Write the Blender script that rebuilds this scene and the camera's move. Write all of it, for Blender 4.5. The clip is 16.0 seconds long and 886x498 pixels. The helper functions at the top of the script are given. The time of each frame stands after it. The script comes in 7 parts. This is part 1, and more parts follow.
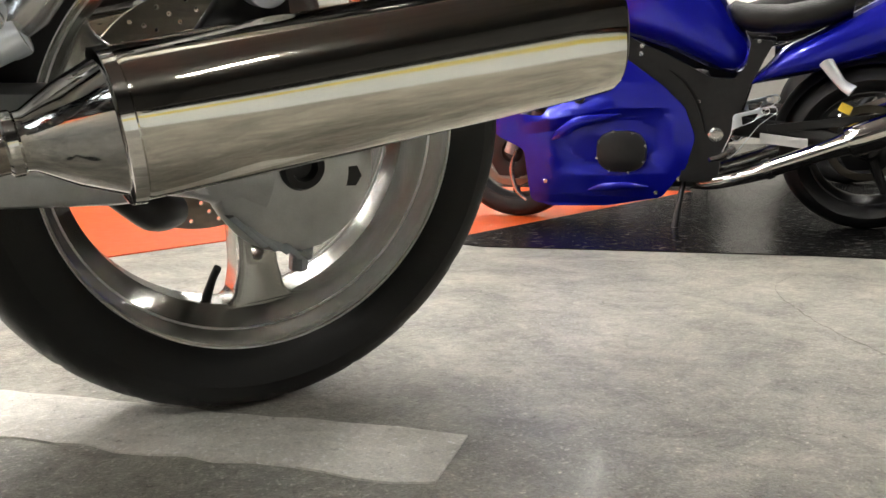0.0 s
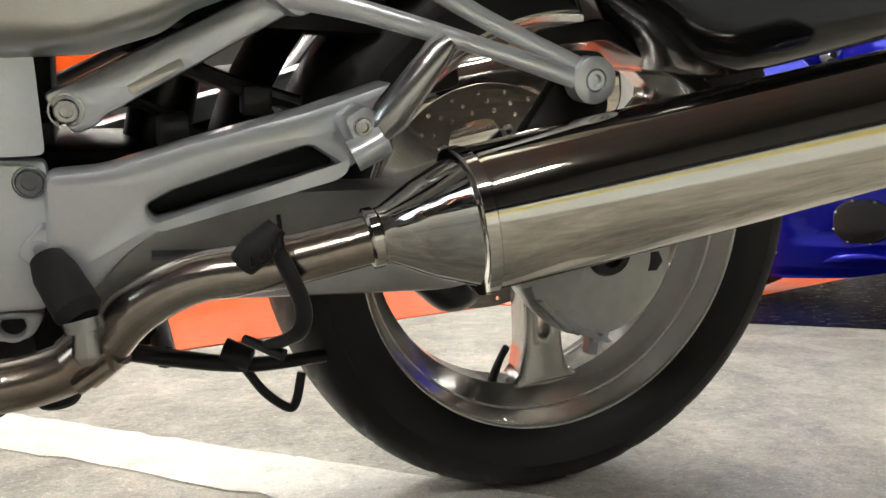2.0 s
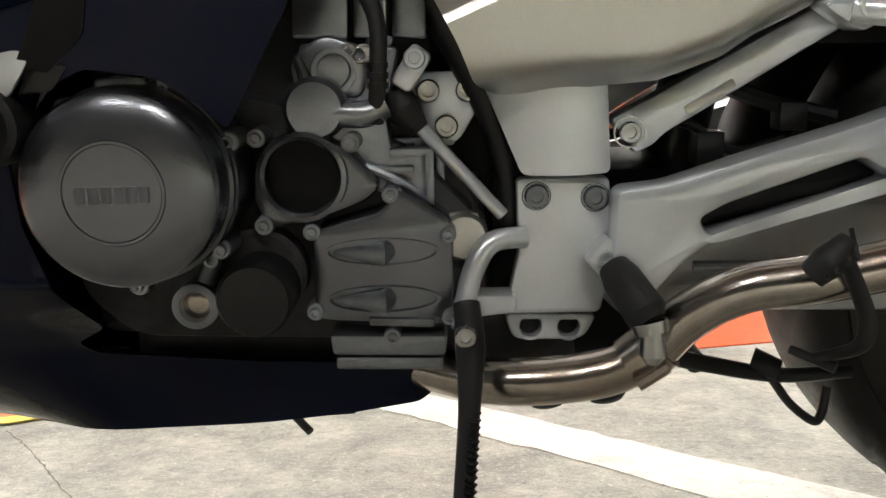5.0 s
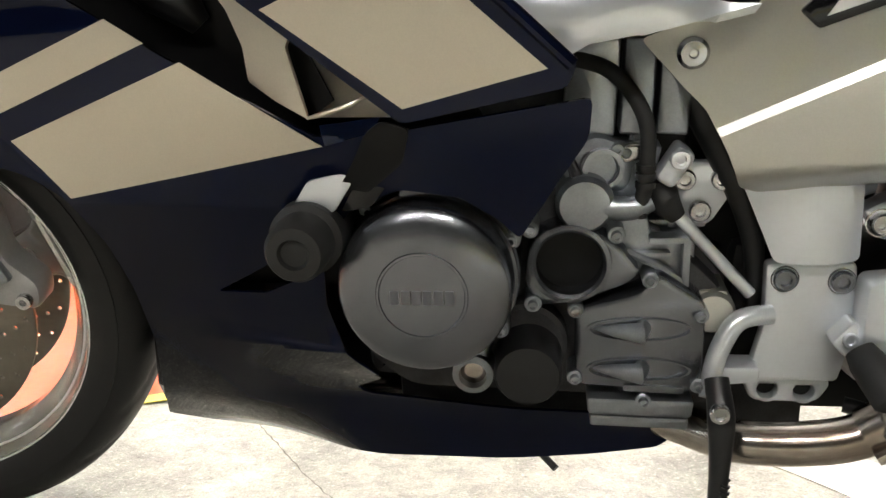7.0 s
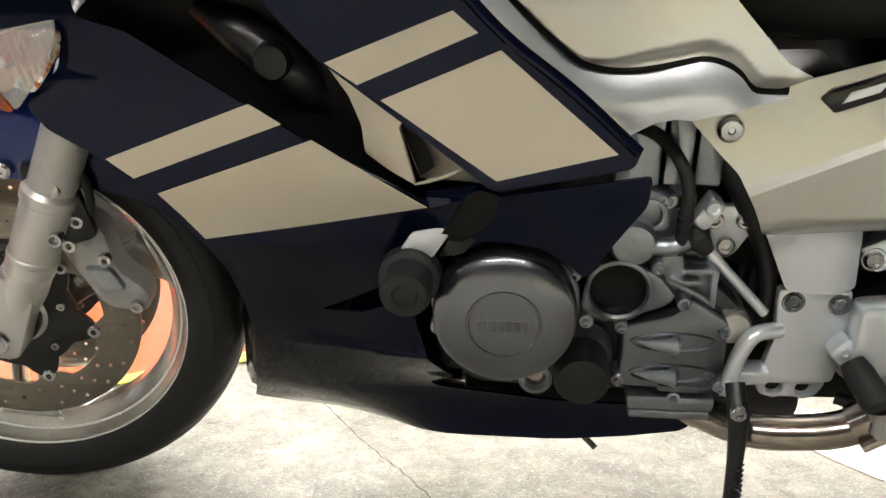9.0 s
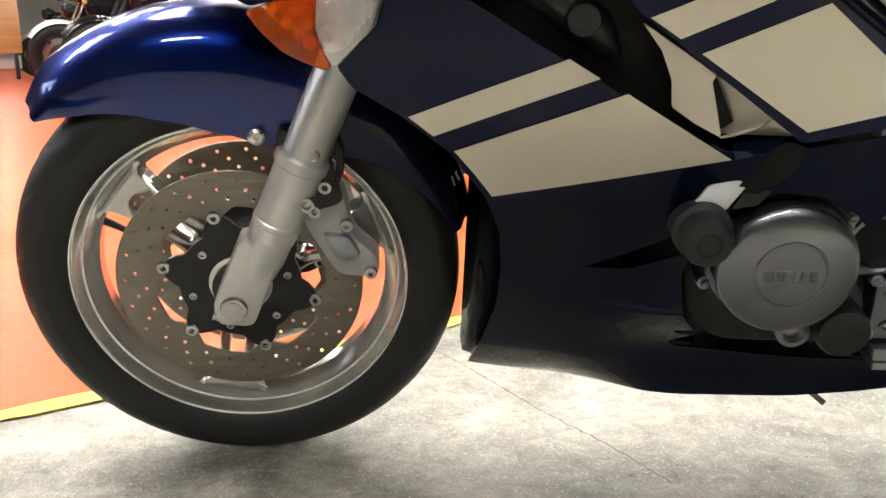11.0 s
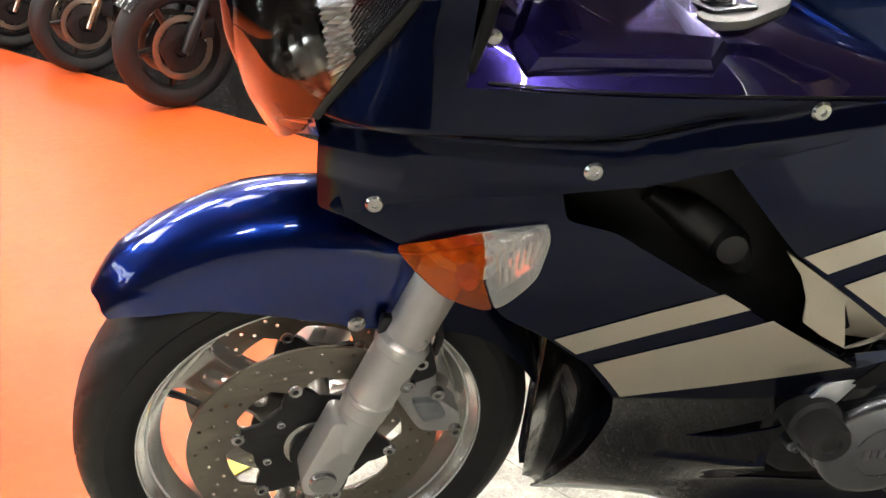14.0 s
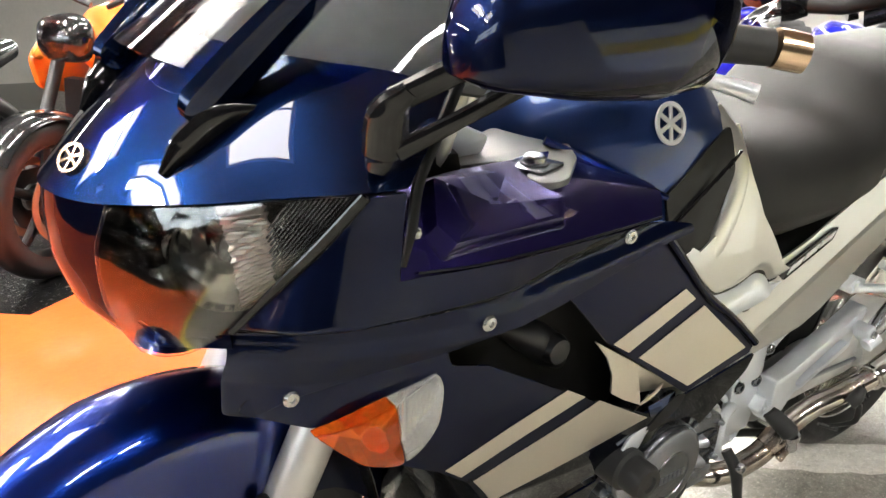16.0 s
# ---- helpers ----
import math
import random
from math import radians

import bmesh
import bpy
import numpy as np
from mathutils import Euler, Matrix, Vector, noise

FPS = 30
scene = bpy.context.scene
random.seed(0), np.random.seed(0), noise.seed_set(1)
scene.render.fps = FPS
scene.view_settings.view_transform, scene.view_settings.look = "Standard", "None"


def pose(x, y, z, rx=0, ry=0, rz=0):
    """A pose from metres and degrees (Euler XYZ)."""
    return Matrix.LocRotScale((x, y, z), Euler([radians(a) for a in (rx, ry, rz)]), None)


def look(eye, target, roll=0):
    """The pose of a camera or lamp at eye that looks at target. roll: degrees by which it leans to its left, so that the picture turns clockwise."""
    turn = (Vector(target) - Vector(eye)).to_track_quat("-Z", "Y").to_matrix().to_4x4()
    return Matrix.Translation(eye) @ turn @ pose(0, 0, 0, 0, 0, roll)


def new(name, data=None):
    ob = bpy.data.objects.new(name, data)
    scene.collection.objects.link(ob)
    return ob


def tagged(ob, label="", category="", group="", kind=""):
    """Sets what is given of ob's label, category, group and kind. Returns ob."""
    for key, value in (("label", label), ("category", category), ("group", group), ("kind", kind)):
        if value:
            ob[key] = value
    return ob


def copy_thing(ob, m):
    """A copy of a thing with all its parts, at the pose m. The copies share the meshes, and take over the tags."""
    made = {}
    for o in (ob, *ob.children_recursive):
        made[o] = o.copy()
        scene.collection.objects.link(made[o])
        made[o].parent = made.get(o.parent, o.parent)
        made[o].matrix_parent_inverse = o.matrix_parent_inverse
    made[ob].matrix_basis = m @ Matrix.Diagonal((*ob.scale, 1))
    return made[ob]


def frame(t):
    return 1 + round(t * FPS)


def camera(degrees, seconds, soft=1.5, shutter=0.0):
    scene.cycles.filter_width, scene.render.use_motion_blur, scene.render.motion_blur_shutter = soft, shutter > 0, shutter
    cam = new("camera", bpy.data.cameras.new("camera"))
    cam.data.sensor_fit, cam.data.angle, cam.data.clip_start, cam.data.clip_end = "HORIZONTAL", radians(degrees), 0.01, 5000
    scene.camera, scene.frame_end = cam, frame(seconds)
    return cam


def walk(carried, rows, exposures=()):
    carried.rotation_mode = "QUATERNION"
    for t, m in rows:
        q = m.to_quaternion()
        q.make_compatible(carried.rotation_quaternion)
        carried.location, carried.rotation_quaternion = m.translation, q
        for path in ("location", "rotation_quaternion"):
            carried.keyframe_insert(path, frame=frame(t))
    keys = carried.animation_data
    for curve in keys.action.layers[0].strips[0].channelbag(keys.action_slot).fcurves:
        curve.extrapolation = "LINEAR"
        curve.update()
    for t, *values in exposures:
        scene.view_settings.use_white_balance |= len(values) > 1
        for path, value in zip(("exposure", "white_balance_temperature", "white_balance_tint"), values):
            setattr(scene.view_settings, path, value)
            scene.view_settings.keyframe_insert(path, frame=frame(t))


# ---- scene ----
cam = camera(53.9, 16.0)
PATH = [
    (0, (-0.355, -0.976, 0.313), (0.765, 0.657, 0.032), -0.2),
    (0.5, (-0.351, -0.952, 0.299), (0.742, 0.715, 0.136), -0.4),
    (1, (-0.365, -0.946, 0.297), (0.676, 0.756, 0.157), -0.5),
    (1.5, (-0.41, -0.935, 0.313), (0.509, 0.838, 0.209), -1.0),
    (2, (-0.464, -0.932, 0.335), (0.299, 0.912, 0.207), -1.0),
    (2.5, (-0.509, -0.933, 0.34), (0.125, 0.959, 0.202), -1.0),
    (3, (-0.53, -0.936, 0.332), (0.015, 0.984, 0.202), -0.9),
    (3.5, (-0.559, -0.934, 0.331), (-0.099, 1.009, 0.209), -1.0),
    (4, (-0.586, -0.931, 0.336), (-0.23, 1.034, 0.227), -1.2),
    (4.5, (-0.62, -0.93, 0.34), (-0.398, 1.055, 0.236), -1.2),
    (5, (-0.637, -0.936, 0.338), (-0.616, 1.062, 0.254), -1.0),
    (5.2, (-0.661, -0.938, 0.358), (-0.67, 1.058, 0.232), -1.1),
    (7.3, (-0.779, -1.027, 0.539), (-1.020, 0.930, 0.208), -0.7),
    (7.5, (-0.786, -1.044, 0.567), (-1.024, 0.910, 0.210), -0.4),
    (8, (-0.795, -1.084, 0.627), (-1.006, 0.851, 0.168), -0.5),
    (8.2, (-0.804, -1.098, 0.644), (-1.002, 0.835, 0.169), -0.7),
    (10.3, (-1.045, -1.214, 0.645), (-1.183, 0.72, 0.154), 0.1),
    (10.5, (-1.09, -1.222, 0.634), (-1.235, 0.712, 0.145), -0.1),
    (11, (-1.176, -1.203, 0.605), (-1.294, 0.735, 0.126), -0.8),
    (11.5, (-1.245, -1.166, 0.579), (-1.337, 0.773, 0.097), -1.9),
    (12, (-1.301, -1.136, 0.562), (-1.385, 0.802, 0.075), -2.8),
    (12.5, (-1.344, -1.127, 0.577), (-1.394, 0.813, 0.09), -2.6),
    (13, (-1.388, -1.109, 0.705), (-1.299, 0.818, 0.178), -1.4),
    (13.5, (-1.443, -1.124, 0.844), (-1.268, 0.768, 0.222), -0.2),
    (14, (-1.483, -1.093, 0.91), (-1.234, 0.772, 0.232), 0.3),
    (14.5, (-1.519, -1.011, 0.986), (-1.074, 0.808, 0.283), -0.3),
    (15, (-1.604, -0.962, 0.992), (-0.862, 0.757, 0.289), -1.3),
    (15.5, (-1.693, -0.957, 0.998), (-0.695, 0.651, 0.35), -2.8),
    (16, (-1.764, -1.029, 1.024), (-0.633, 0.532, 0.488), -4.1),
]
walk(cam, [(t, look(eye, target, roll)) for t, eye, target, roll in PATH],
     exposures=[(0, 0.0), (5.2, 0.0), (7.4, 0.61), (8.2, 0.58), (10.4, 0.64), (11.2, 0.44), (12, 0.30), (13.2, 0.38), (14.2, 0.46), (15.0, 0.76), (15.5, 0.96), (16, 1.10)])

# ---- light ----
world = bpy.data.worlds.new("showroom_air")
world.use_nodes = True
scene.world = world
world.node_tree.nodes["Background"].inputs[0].default_value = (0.55, 0.52, 0.47, 1)
world.node_tree.nodes["Background"].inputs[1].default_value = 0.015
LAMP = 124.0          # strength of the ceiling lights
PANE = 4.5           # strength of the daylight panes


# ---- materials ----
def material(name, colour, rough=0.5, metal=0.0, coat=0.0, spots=0.0, scale=40.0, bump=0.0, bump_scale=200.0, second=None,
             rough_spread=0.0, alpha_glass=False, coat_rough=0.03, stretch=(1, 1, 1), spec=0.5, coat_ior=1.5, edge=None):
    """A surface with two scales of variation in colour and roughness, and fine relief."""
    m = bpy.data.materials.new(name)
    m.use_nodes = True
    nt = m.node_tree
    b = nt.nodes["Principled BSDF"]
    b.inputs["Base Color"].default_value = (*colour, 1)
    b.inputs["Roughness"].default_value = rough
    b.inputs["Metallic"].default_value = metal
    b.inputs["Specular IOR Level"].default_value = spec
    b.inputs["Coat Weight"].default_value = coat
    b.inputs["Coat Roughness"].default_value = coat_rough
    b.inputs["Coat IOR"].default_value = coat_ior
    if edge:
        b.inputs["Specular Tint"].default_value = (*edge, 1)
    geo = nt.nodes.new("ShaderNodeTexCoord")
    mapping = nt.nodes.new("ShaderNodeMapping")
    mapping.inputs["Scale"].default_value = stretch
    nt.links.new(geo.outputs["Object"], mapping.inputs["Vector"])
    if spots or rough_spread:
        big = nt.nodes.new("ShaderNodeTexNoise")
        big.inputs["Scale"].default_value = scale
        big.inputs["Detail"].default_value = 6
        fine = nt.nodes.new("ShaderNodeTexNoise")
        fine.inputs["Scale"].default_value = scale * 9
        fine.inputs["Detail"].default_value = 4
        both = nt.nodes.new("ShaderNodeMath")
        both.operation = "MULTIPLY_ADD"
        both.inputs[1].default_value = 0.65
        half = nt.nodes.new("ShaderNodeMath")
        half.operation = "MULTIPLY"
        half.inputs[1].default_value = 0.35
        for n in (big, fine):
            nt.links.new(mapping.outputs[0], n.inputs["Vector"])
        nt.links.new(fine.outputs["Fac"], half.inputs[0])
        nt.links.new(big.outputs["Fac"], both.inputs[0])
        nt.links.new(half.outputs[0], both.inputs[2])
        ramp = nt.nodes.new("ShaderNodeValToRGB")
        other = second or tuple(c * (1 - spots) for c in colour)
        ramp.color_ramp.elements[0].position, ramp.color_ramp.elements[1].position = 0.36, 0.62
        ramp.color_ramp.elements[0].color = (*other, 1)
        ramp.color_ramp.elements[1].color = (*colour, 1)
        nt.links.new(both.outputs[0], ramp.inputs[0])
        if spots:
            nt.links.new(ramp.outputs[0], b.inputs["Base Color"])
        if rough_spread:
            mr = nt.nodes.new("ShaderNodeMapRange")
            mr.inputs[1].default_value, mr.inputs[2].default_value = 0.35, 0.65
            mr.inputs[3].default_value, mr.inputs[4].default_value = rough - rough_spread, rough + rough_spread
            nt.links.new(both.outputs[0], mr.inputs[0])
            nt.links.new(mr.outputs[0], b.inputs["Roughness"])
    if bump:
        n = nt.nodes.new("ShaderNodeTexNoise")
        n.inputs["Scale"].default_value = bump_scale
        n.inputs["Detail"].default_value = 3
        nt.links.new(mapping.outputs[0], n.inputs["Vector"])
        bp = nt.nodes.new("ShaderNodeBump")
        bp.inputs["Strength"].default_value = bump
        bp.inputs["Distance"].default_value = 0.001
        nt.links.new(n.outputs["Fac"], bp.inputs["Height"])
        nt.links.new(bp.outputs[0], b.inputs["Normal"])
    return m


def glass(name, colour, rough=0.02, ior=1.45, share=1.0):
    m = bpy.data.materials.new(name)
    m.use_nodes = True
    b = m.node_tree.nodes["Principled BSDF"]
    b.inputs["Base Color"].default_value = (*colour, 1)
    b.inputs["Roughness"].default_value = rough
    b.inputs["Transmission Weight"].default_value = share
    b.inputs["IOR"].default_value = ior
    return m


def glow(name, colour, strength):
    m = bpy.data.materials.new(name)
    m.use_nodes = True
    b = m.node_tree.nodes["Principled BSDF"]
    b.inputs["Base Color"].default_value = (0.8, 0.8, 0.8, 1)
    b.inputs["Emission Color"].default_value = (*colour, 1)
    b.inputs["Emission Strength"].default_value = strength
    return m


# One metallic blue paint; shaded flanks and lit tops are coloured as separate tones.
BLUE_SHADED = material("metallic_blue_shaded_tone", (0.004, 0.008, 0.032), 0.36, 0.92, 0.85, 0.2, 900.0, spec=0.1, coat_rough=0.012, coat_ior=1.36, edge=(0.08, 0.10, 0.20))
BLUE_LIT_TOP = material("metallic_blue_lit_cowl_tone", (0.004, 0.012, 0.045), 0.26, 0.95, 1.0, 0.2, 900.0, spec=0.1, coat_rough=0.01, coat_ior=1.45, edge=(0.1, 0.15, 0.3))
TANK_BLUE = material("metallic_blue_lit_tank_tone", (0.020, 0.045, 0.16), 0.38, 0.7, 1.0, 0.2, 900.0, spec=0.1, coat_rough=0.012, coat_ior=1.40)
BLUE_LIT = material("metallic_blue_lit_tone", (0.003, 0.018, 0.17), 0.30, 1.0, 1.0, 0.2, 900.0, spec=0.2, coat_rough=0.004, coat_ior=1.60)
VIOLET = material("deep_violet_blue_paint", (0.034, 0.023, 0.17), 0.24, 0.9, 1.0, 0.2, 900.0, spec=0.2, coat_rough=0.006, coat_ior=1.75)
SILVER_DECAL = material("champagne_silver_decal", (0.72, 0.66, 0.55), 0.40, 0.88, 0.4, 0.06, 700.0)
SILVER_PAINT = material("silver_paint", (0.72, 0.71, 0.665), 0.31, 0.94, 0.6, 0.06, 600.0)
FRAME_SILVER = material("satin_silver_aluminium", (0.84, 0.88, 0.93), 0.29, 0.66, 0.5, 0.05, 30.0)
FORK_SILVER = material("warm_silver_fork_paint", (0.66, 0.645, 0.625), 0.36, 0.6, 0.2, 0.06, 60.0, rough_spread=0.05)
CAST = material("cast_aluminium", (0.40, 0.425, 0.46), 0.33, 0.94, 0.0, 0.18, 60.0, 0.10, 600.0)
BRIGHT_CAST = material("bright_cast_aluminium", (0.66, 0.67, 0.67), 0.34, 0.65, 0.1, 0.12, 60.0, 0.12, 600.0)
COVER_GREY = material("grey_engine_cover", (0.235, 0.246, 0.272), 0.27, 0.96, 0.1, 0.10, 60.0, 0.04, 900.0)
CALIPER = material("caliper_casting", (0.46, 0.455, 0.45), 0.45, 0.45, 0.1, 0.15, 50.0, 0.1, 500.0)
DASH_GREY = material("satin_grey_dash_metal", (0.21, 0.21, 0.205), 0.5, 0.5, 0.0, 0.1, 50.0, 0.08, 500.0)
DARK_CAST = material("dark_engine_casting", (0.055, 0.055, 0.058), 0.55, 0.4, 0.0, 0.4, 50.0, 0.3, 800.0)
DARK_COVER = material("worn_dark_lettering", (0.19, 0.197, 0.22), 0.4, 0.75, 0.0, 0.1, 60.0)
RIM = material("silver_wheel_paint", (0.66, 0.66, 0.63), 0.20, 0.92, 0.3, 0.08, 6.0)
CHROME = material("chrome", (0.78, 0.76, 0.72), 0.07, 1.0, 0.0, 0.04, 30.0, rough_spread=0.03)
BRUSHED = material("polished_muffler_steel", (0.74, 0.71, 0.64), 0.075, 1.0, 0.0, 0.05, 12.0, rough_spread=0.02, stretch=(0.2, 1, 1))
PIPE = material("heat_tinted_steel", (0.46, 0.39, 0.33), 0.20, 1.0, 0.0, 0.4, 9.0, second=(0.66, 0.62, 0.57), rough_spread=0.03)
DISC = material("worn_brake_disc_steel", (0.27, 0.245, 0.205), 0.38, 0.9, 0.0, 0.15, 12.0, rough_spread=0.05)
STEEL = material("zinc_plated_steel", (0.58, 0.58, 0.58), 0.26, 1.0, 0.0, 0.04, 80.0)
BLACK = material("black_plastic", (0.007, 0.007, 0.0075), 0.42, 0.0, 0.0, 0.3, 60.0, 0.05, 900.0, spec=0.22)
SCREEN_GREY = material("screen_reflection_grey", (0.075, 0.074, 0.068), 0.5, 0.0, 0.0, 0.2, 60.0, 0.05, 900.0)
GLOSS_BLACK = material("gloss_black_plastic", (0.006, 0.006, 0.007), 0.16, 0.0, 0.3, 0.2, 60.0, spec=0.3)
SATIN_BLACK = material("satin_black_metal", (0.015, 0.015, 0.016), 0.38, 0.2, 0.1, 0.3, 50.0)
RUBBER = material("black_rubber", (0.017, 0.017, 0.017), 0.62, 0.0, 0.0, 0.25, 60.0, 0.25, 700.0)
TYRE = material("tyre_rubber", (0.0095, 0.0095, 0.010), 0.55, 0.0, 0.0, 0.35, 35.0, 0.25, 500.0, rough_spread=0.08)
SEAT = material("black_seat_vinyl", (0.013, 0.0125, 0.012), 0.50, 0.0, 0.0, 0.2, 30.0, 0.5, 1400.0, spec=0.3)
AMBER = glass("amber_lens_plastic", (0.85, 0.16, 0.015), 0.05, share=0.75)
MILKY = glass("clear_signal_plastic", (0.95, 0.95, 0.92), 0.05, share=0.75)
CLEAR = glass("clear_lens_plastic", (0.95, 0.95, 0.94), 0.02)
SCREEN = glass("tinted_windscreen_plastic", (0.86, 0.90, 0.94), 0.02, 1.35)
FLUTED = material("satin_reflector", (0.62, 0.60, 0.56), 0.34, 0.92, 0.0, 0.1, 60.0)
REFLECTOR = material("lamp_reflector", (0.85, 0.84, 0.80), 0.10, 1.0, 0.0, 0.1, 60.0)
EMBLEM = material("emblem_silver", (0.80, 0.81, 0.80), 0.30, 0.35, 0.0, 0.05, 100.0)
BULB = material("copper_bulb", (0.80, 0.30, 0.05), 0.2, 0.3, 0.5, 0.1, 80.0)
GOLD = material("brass_end_cap", (0.75, 0.55, 0.38), 0.22, 1.0, 0.0, 0.1, 80.0)
SPORT_BLUE = material("vivid_blue_paint", (0.006, 0.010, 0.50), 0.26, 0.45, 0.8, 0.2, 900.0, coat_ior=1.4)
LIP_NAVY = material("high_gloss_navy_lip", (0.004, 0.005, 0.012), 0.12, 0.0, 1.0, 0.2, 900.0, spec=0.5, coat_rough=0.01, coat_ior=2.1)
YELLOW_TAG = material("yellow_sticker", (0.80, 0.55, 0.05), 0.5, 0.0, 0.0, 0.1, 200.0)


# ---- mesh helpers ----
def finish(bm, sharp=32.0):
    bmesh.ops.recalc_face_normals(bm, faces=bm.faces)
    limit = radians(sharp)
    for fc in bm.faces:
        fc.smooth = True
    for e in bm.edges:
        if len(e.link_faces) == 2 and e.calc_face_angle(0.0) > limit:
            e.smooth = False
    return bm


def part(name, bm, mat, parent=None, label="", sharp=32.0, keep_normals=False):
    if not keep_normals:
        finish(bm, sharp)
    me = bpy.data.meshes.new(name)
    lay = bm.verts.layers.float_vector.get("smooth_normal")
    normals = []
    if lay:
        for fc in bm.faces:
            for v in fc.verts:
                n = Vector(v[lay])
                d = n.dot(fc.normal)
                normals.append(n if d > 0.5 else -n if d < -0.5 else fc.normal.copy())
    bm.to_mesh(me)
    bm.free()
    if normals:
        me.normals_split_custom_set(normals)
    me.materials.append(mat)
    ob = new(name, me)
    ob.parent = parent
    if label:
        ob["label"] = label
    return ob


def thing(name, m, label, category, group=""):
    ob = new(name)
    ob.empty_display_size = 0.1
    ob.matrix_basis = m
    return tagged(ob, label, category, group, "thing")


def moved(bm, m):
    bmesh.ops.transform(bm, matrix=m, verts=bm.verts)
    return bm


def joined(*bms):
    out = bms[0]
    for other in bms[1:]:
        me = bpy.data.meshes.new("joint")
        other.to_mesh(me)
        other.free()
        out.from_mesh(me)
        bpy.data.meshes.remove(me)
    return out


def rounded(pts, r, steps=4):
    """A closed outline with its corners rounded."""
    out = []
    n = len(pts)
    for i, p in enumerate(pts):
        p, a, c = Vector(p), Vector(pts[i - 1]), Vector(pts[(i + 1) % n])
        u, v = a - p, c - p
        d = min(r, u.length * 0.45, v.length * 0.45)
        p0, p1 = p + u.normalized() * d, p + v.normalized() * d
        for k in range(steps + 1):
            s = k / steps
            out.append(tuple((1 - s) ** 2 * p0 + 2 * s * (1 - s) * p + s * s * p1))
    return out


def circle(cx, cz, r, n=24, start=0.0):
    return [(cx + r * math.cos(start + 2 * math.pi * k / n), cz + r * math.sin(start + 2 * math.pi * k / n)) for k in range(n)]


def plate(loops, y0, y1, bevel=0.002):
    """A plate in the x-z plane between y0 and y1; loops after the first are holes. Edges are bevelled."""
    if not isinstance(loops[0][0], (tuple, list)):
        loops = [loops]
    cu = bpy.data.curves.new("outline", "CURVE")
    cu.dimensions, cu.fill_mode = "2D", "BOTH"
    half = abs(y1 - y0) / 2
    bevel = min(bevel, half * 0.9)
    cu.extrude, cu.bevel_depth, cu.bevel_resolution = half - bevel, bevel, 1
    cu.offset = -bevel
    for loop in loops:
        sp = cu.splines.new("POLY")
        sp.points.add(len(loop) - 1)
        for q, (x, z) in zip(sp.points, loop):
            q.co = (x, z, 0, 1)
        sp.use_cyclic_u = True
    ob = bpy.data.objects.new("outline", cu)
    scene.collection.objects.link(ob)
    me = bpy.data.meshes.new_from_object(ob.evaluated_get(bpy.context.evaluated_depsgraph_get()))
    bm = bmesh.new()
    bm.from_mesh(me)
    bpy.data.objects.remove(ob)
    bpy.data.curves.remove(cu)
    bpy.data.meshes.remove(me)
    bmesh.ops.remove_doubles(bm, verts=bm.verts, dist=1e-6)
    return moved(bm, Matrix.Translation((0, (y0 + y1) / 2, 0)) @ Matrix.Rotation(math.pi / 2, 4, "X"))


def grid_mesh(rows, closed_u=False, closed_v=False, caps=False):
    """A surface through rows of points."""
    bm = bmesh.new()
    vs = [[bm.verts.new(p) for p in row] for row in rows]
    nu, nv = len(rows), len(rows[0])
    for i in range(nu if closed_u else nu - 1):
        for j in range(nv if closed_v else nv - 1):
            a, b, c, d = vs[i][j], vs[i][(j + 1) % nv], vs[(i + 1) % nu][(j + 1) % nv], vs[(i + 1) % nu][j]
            if len({a, b, c, d}) == 4:
                bm.faces.new((a, b, c, d))
    if caps:
        bm.faces.new(vs[0])
        bm.faces.new(list(reversed(vs[-1])))
    return bm


def lathe(profile, x, z, seg=64, closed=True, y=0.0):
    """A ring turned about the y axis through (x, z); the profile is rows of (radius, y)."""
    rows = []
    for k in range(seg):
        a = 2 * math.pi * k / seg
        rows.append([(x + r * math.cos(a), y + h, z + r * math.sin(a)) for r, h in profile])
    return grid_mesh(rows, closed_u=True, closed_v=closed)


def solid_lathe(profile, x, z, seg=40, y=0.0):
    """A body turned about the y axis, closed at both ends."""
    rows = []
    for r, h in profile:
        rows.append([(x + r * math.cos(2 * math.pi * k / seg), y + h, z + r * math.sin(2 * math.pi * k / seg)) for k in range(seg)])
    return grid_mesh(rows, closed_v=True, caps=True)


def smooth_path(pts, per=6):
    pts = [Vector(p) for p in pts]
    ext = [2 * pts[0] - pts[1], *pts, 2 * pts[-1] - pts[-2]]
    out = []
    for i in range(1, len(ext) - 2):
        p0, p1, p2, p3 = ext[i - 1 : i + 3]
        for k in range(per):
            s = k / per
            out.append(0.5 * (2 * p1 + (p2 - p0) * s + (2 * p0 - 5 * p1 + 4 * p2 - p3) * s * s + (3 * p1 - p0 - 3 * p2 + p3) * s ** 3))
    return out + [pts[-1]]


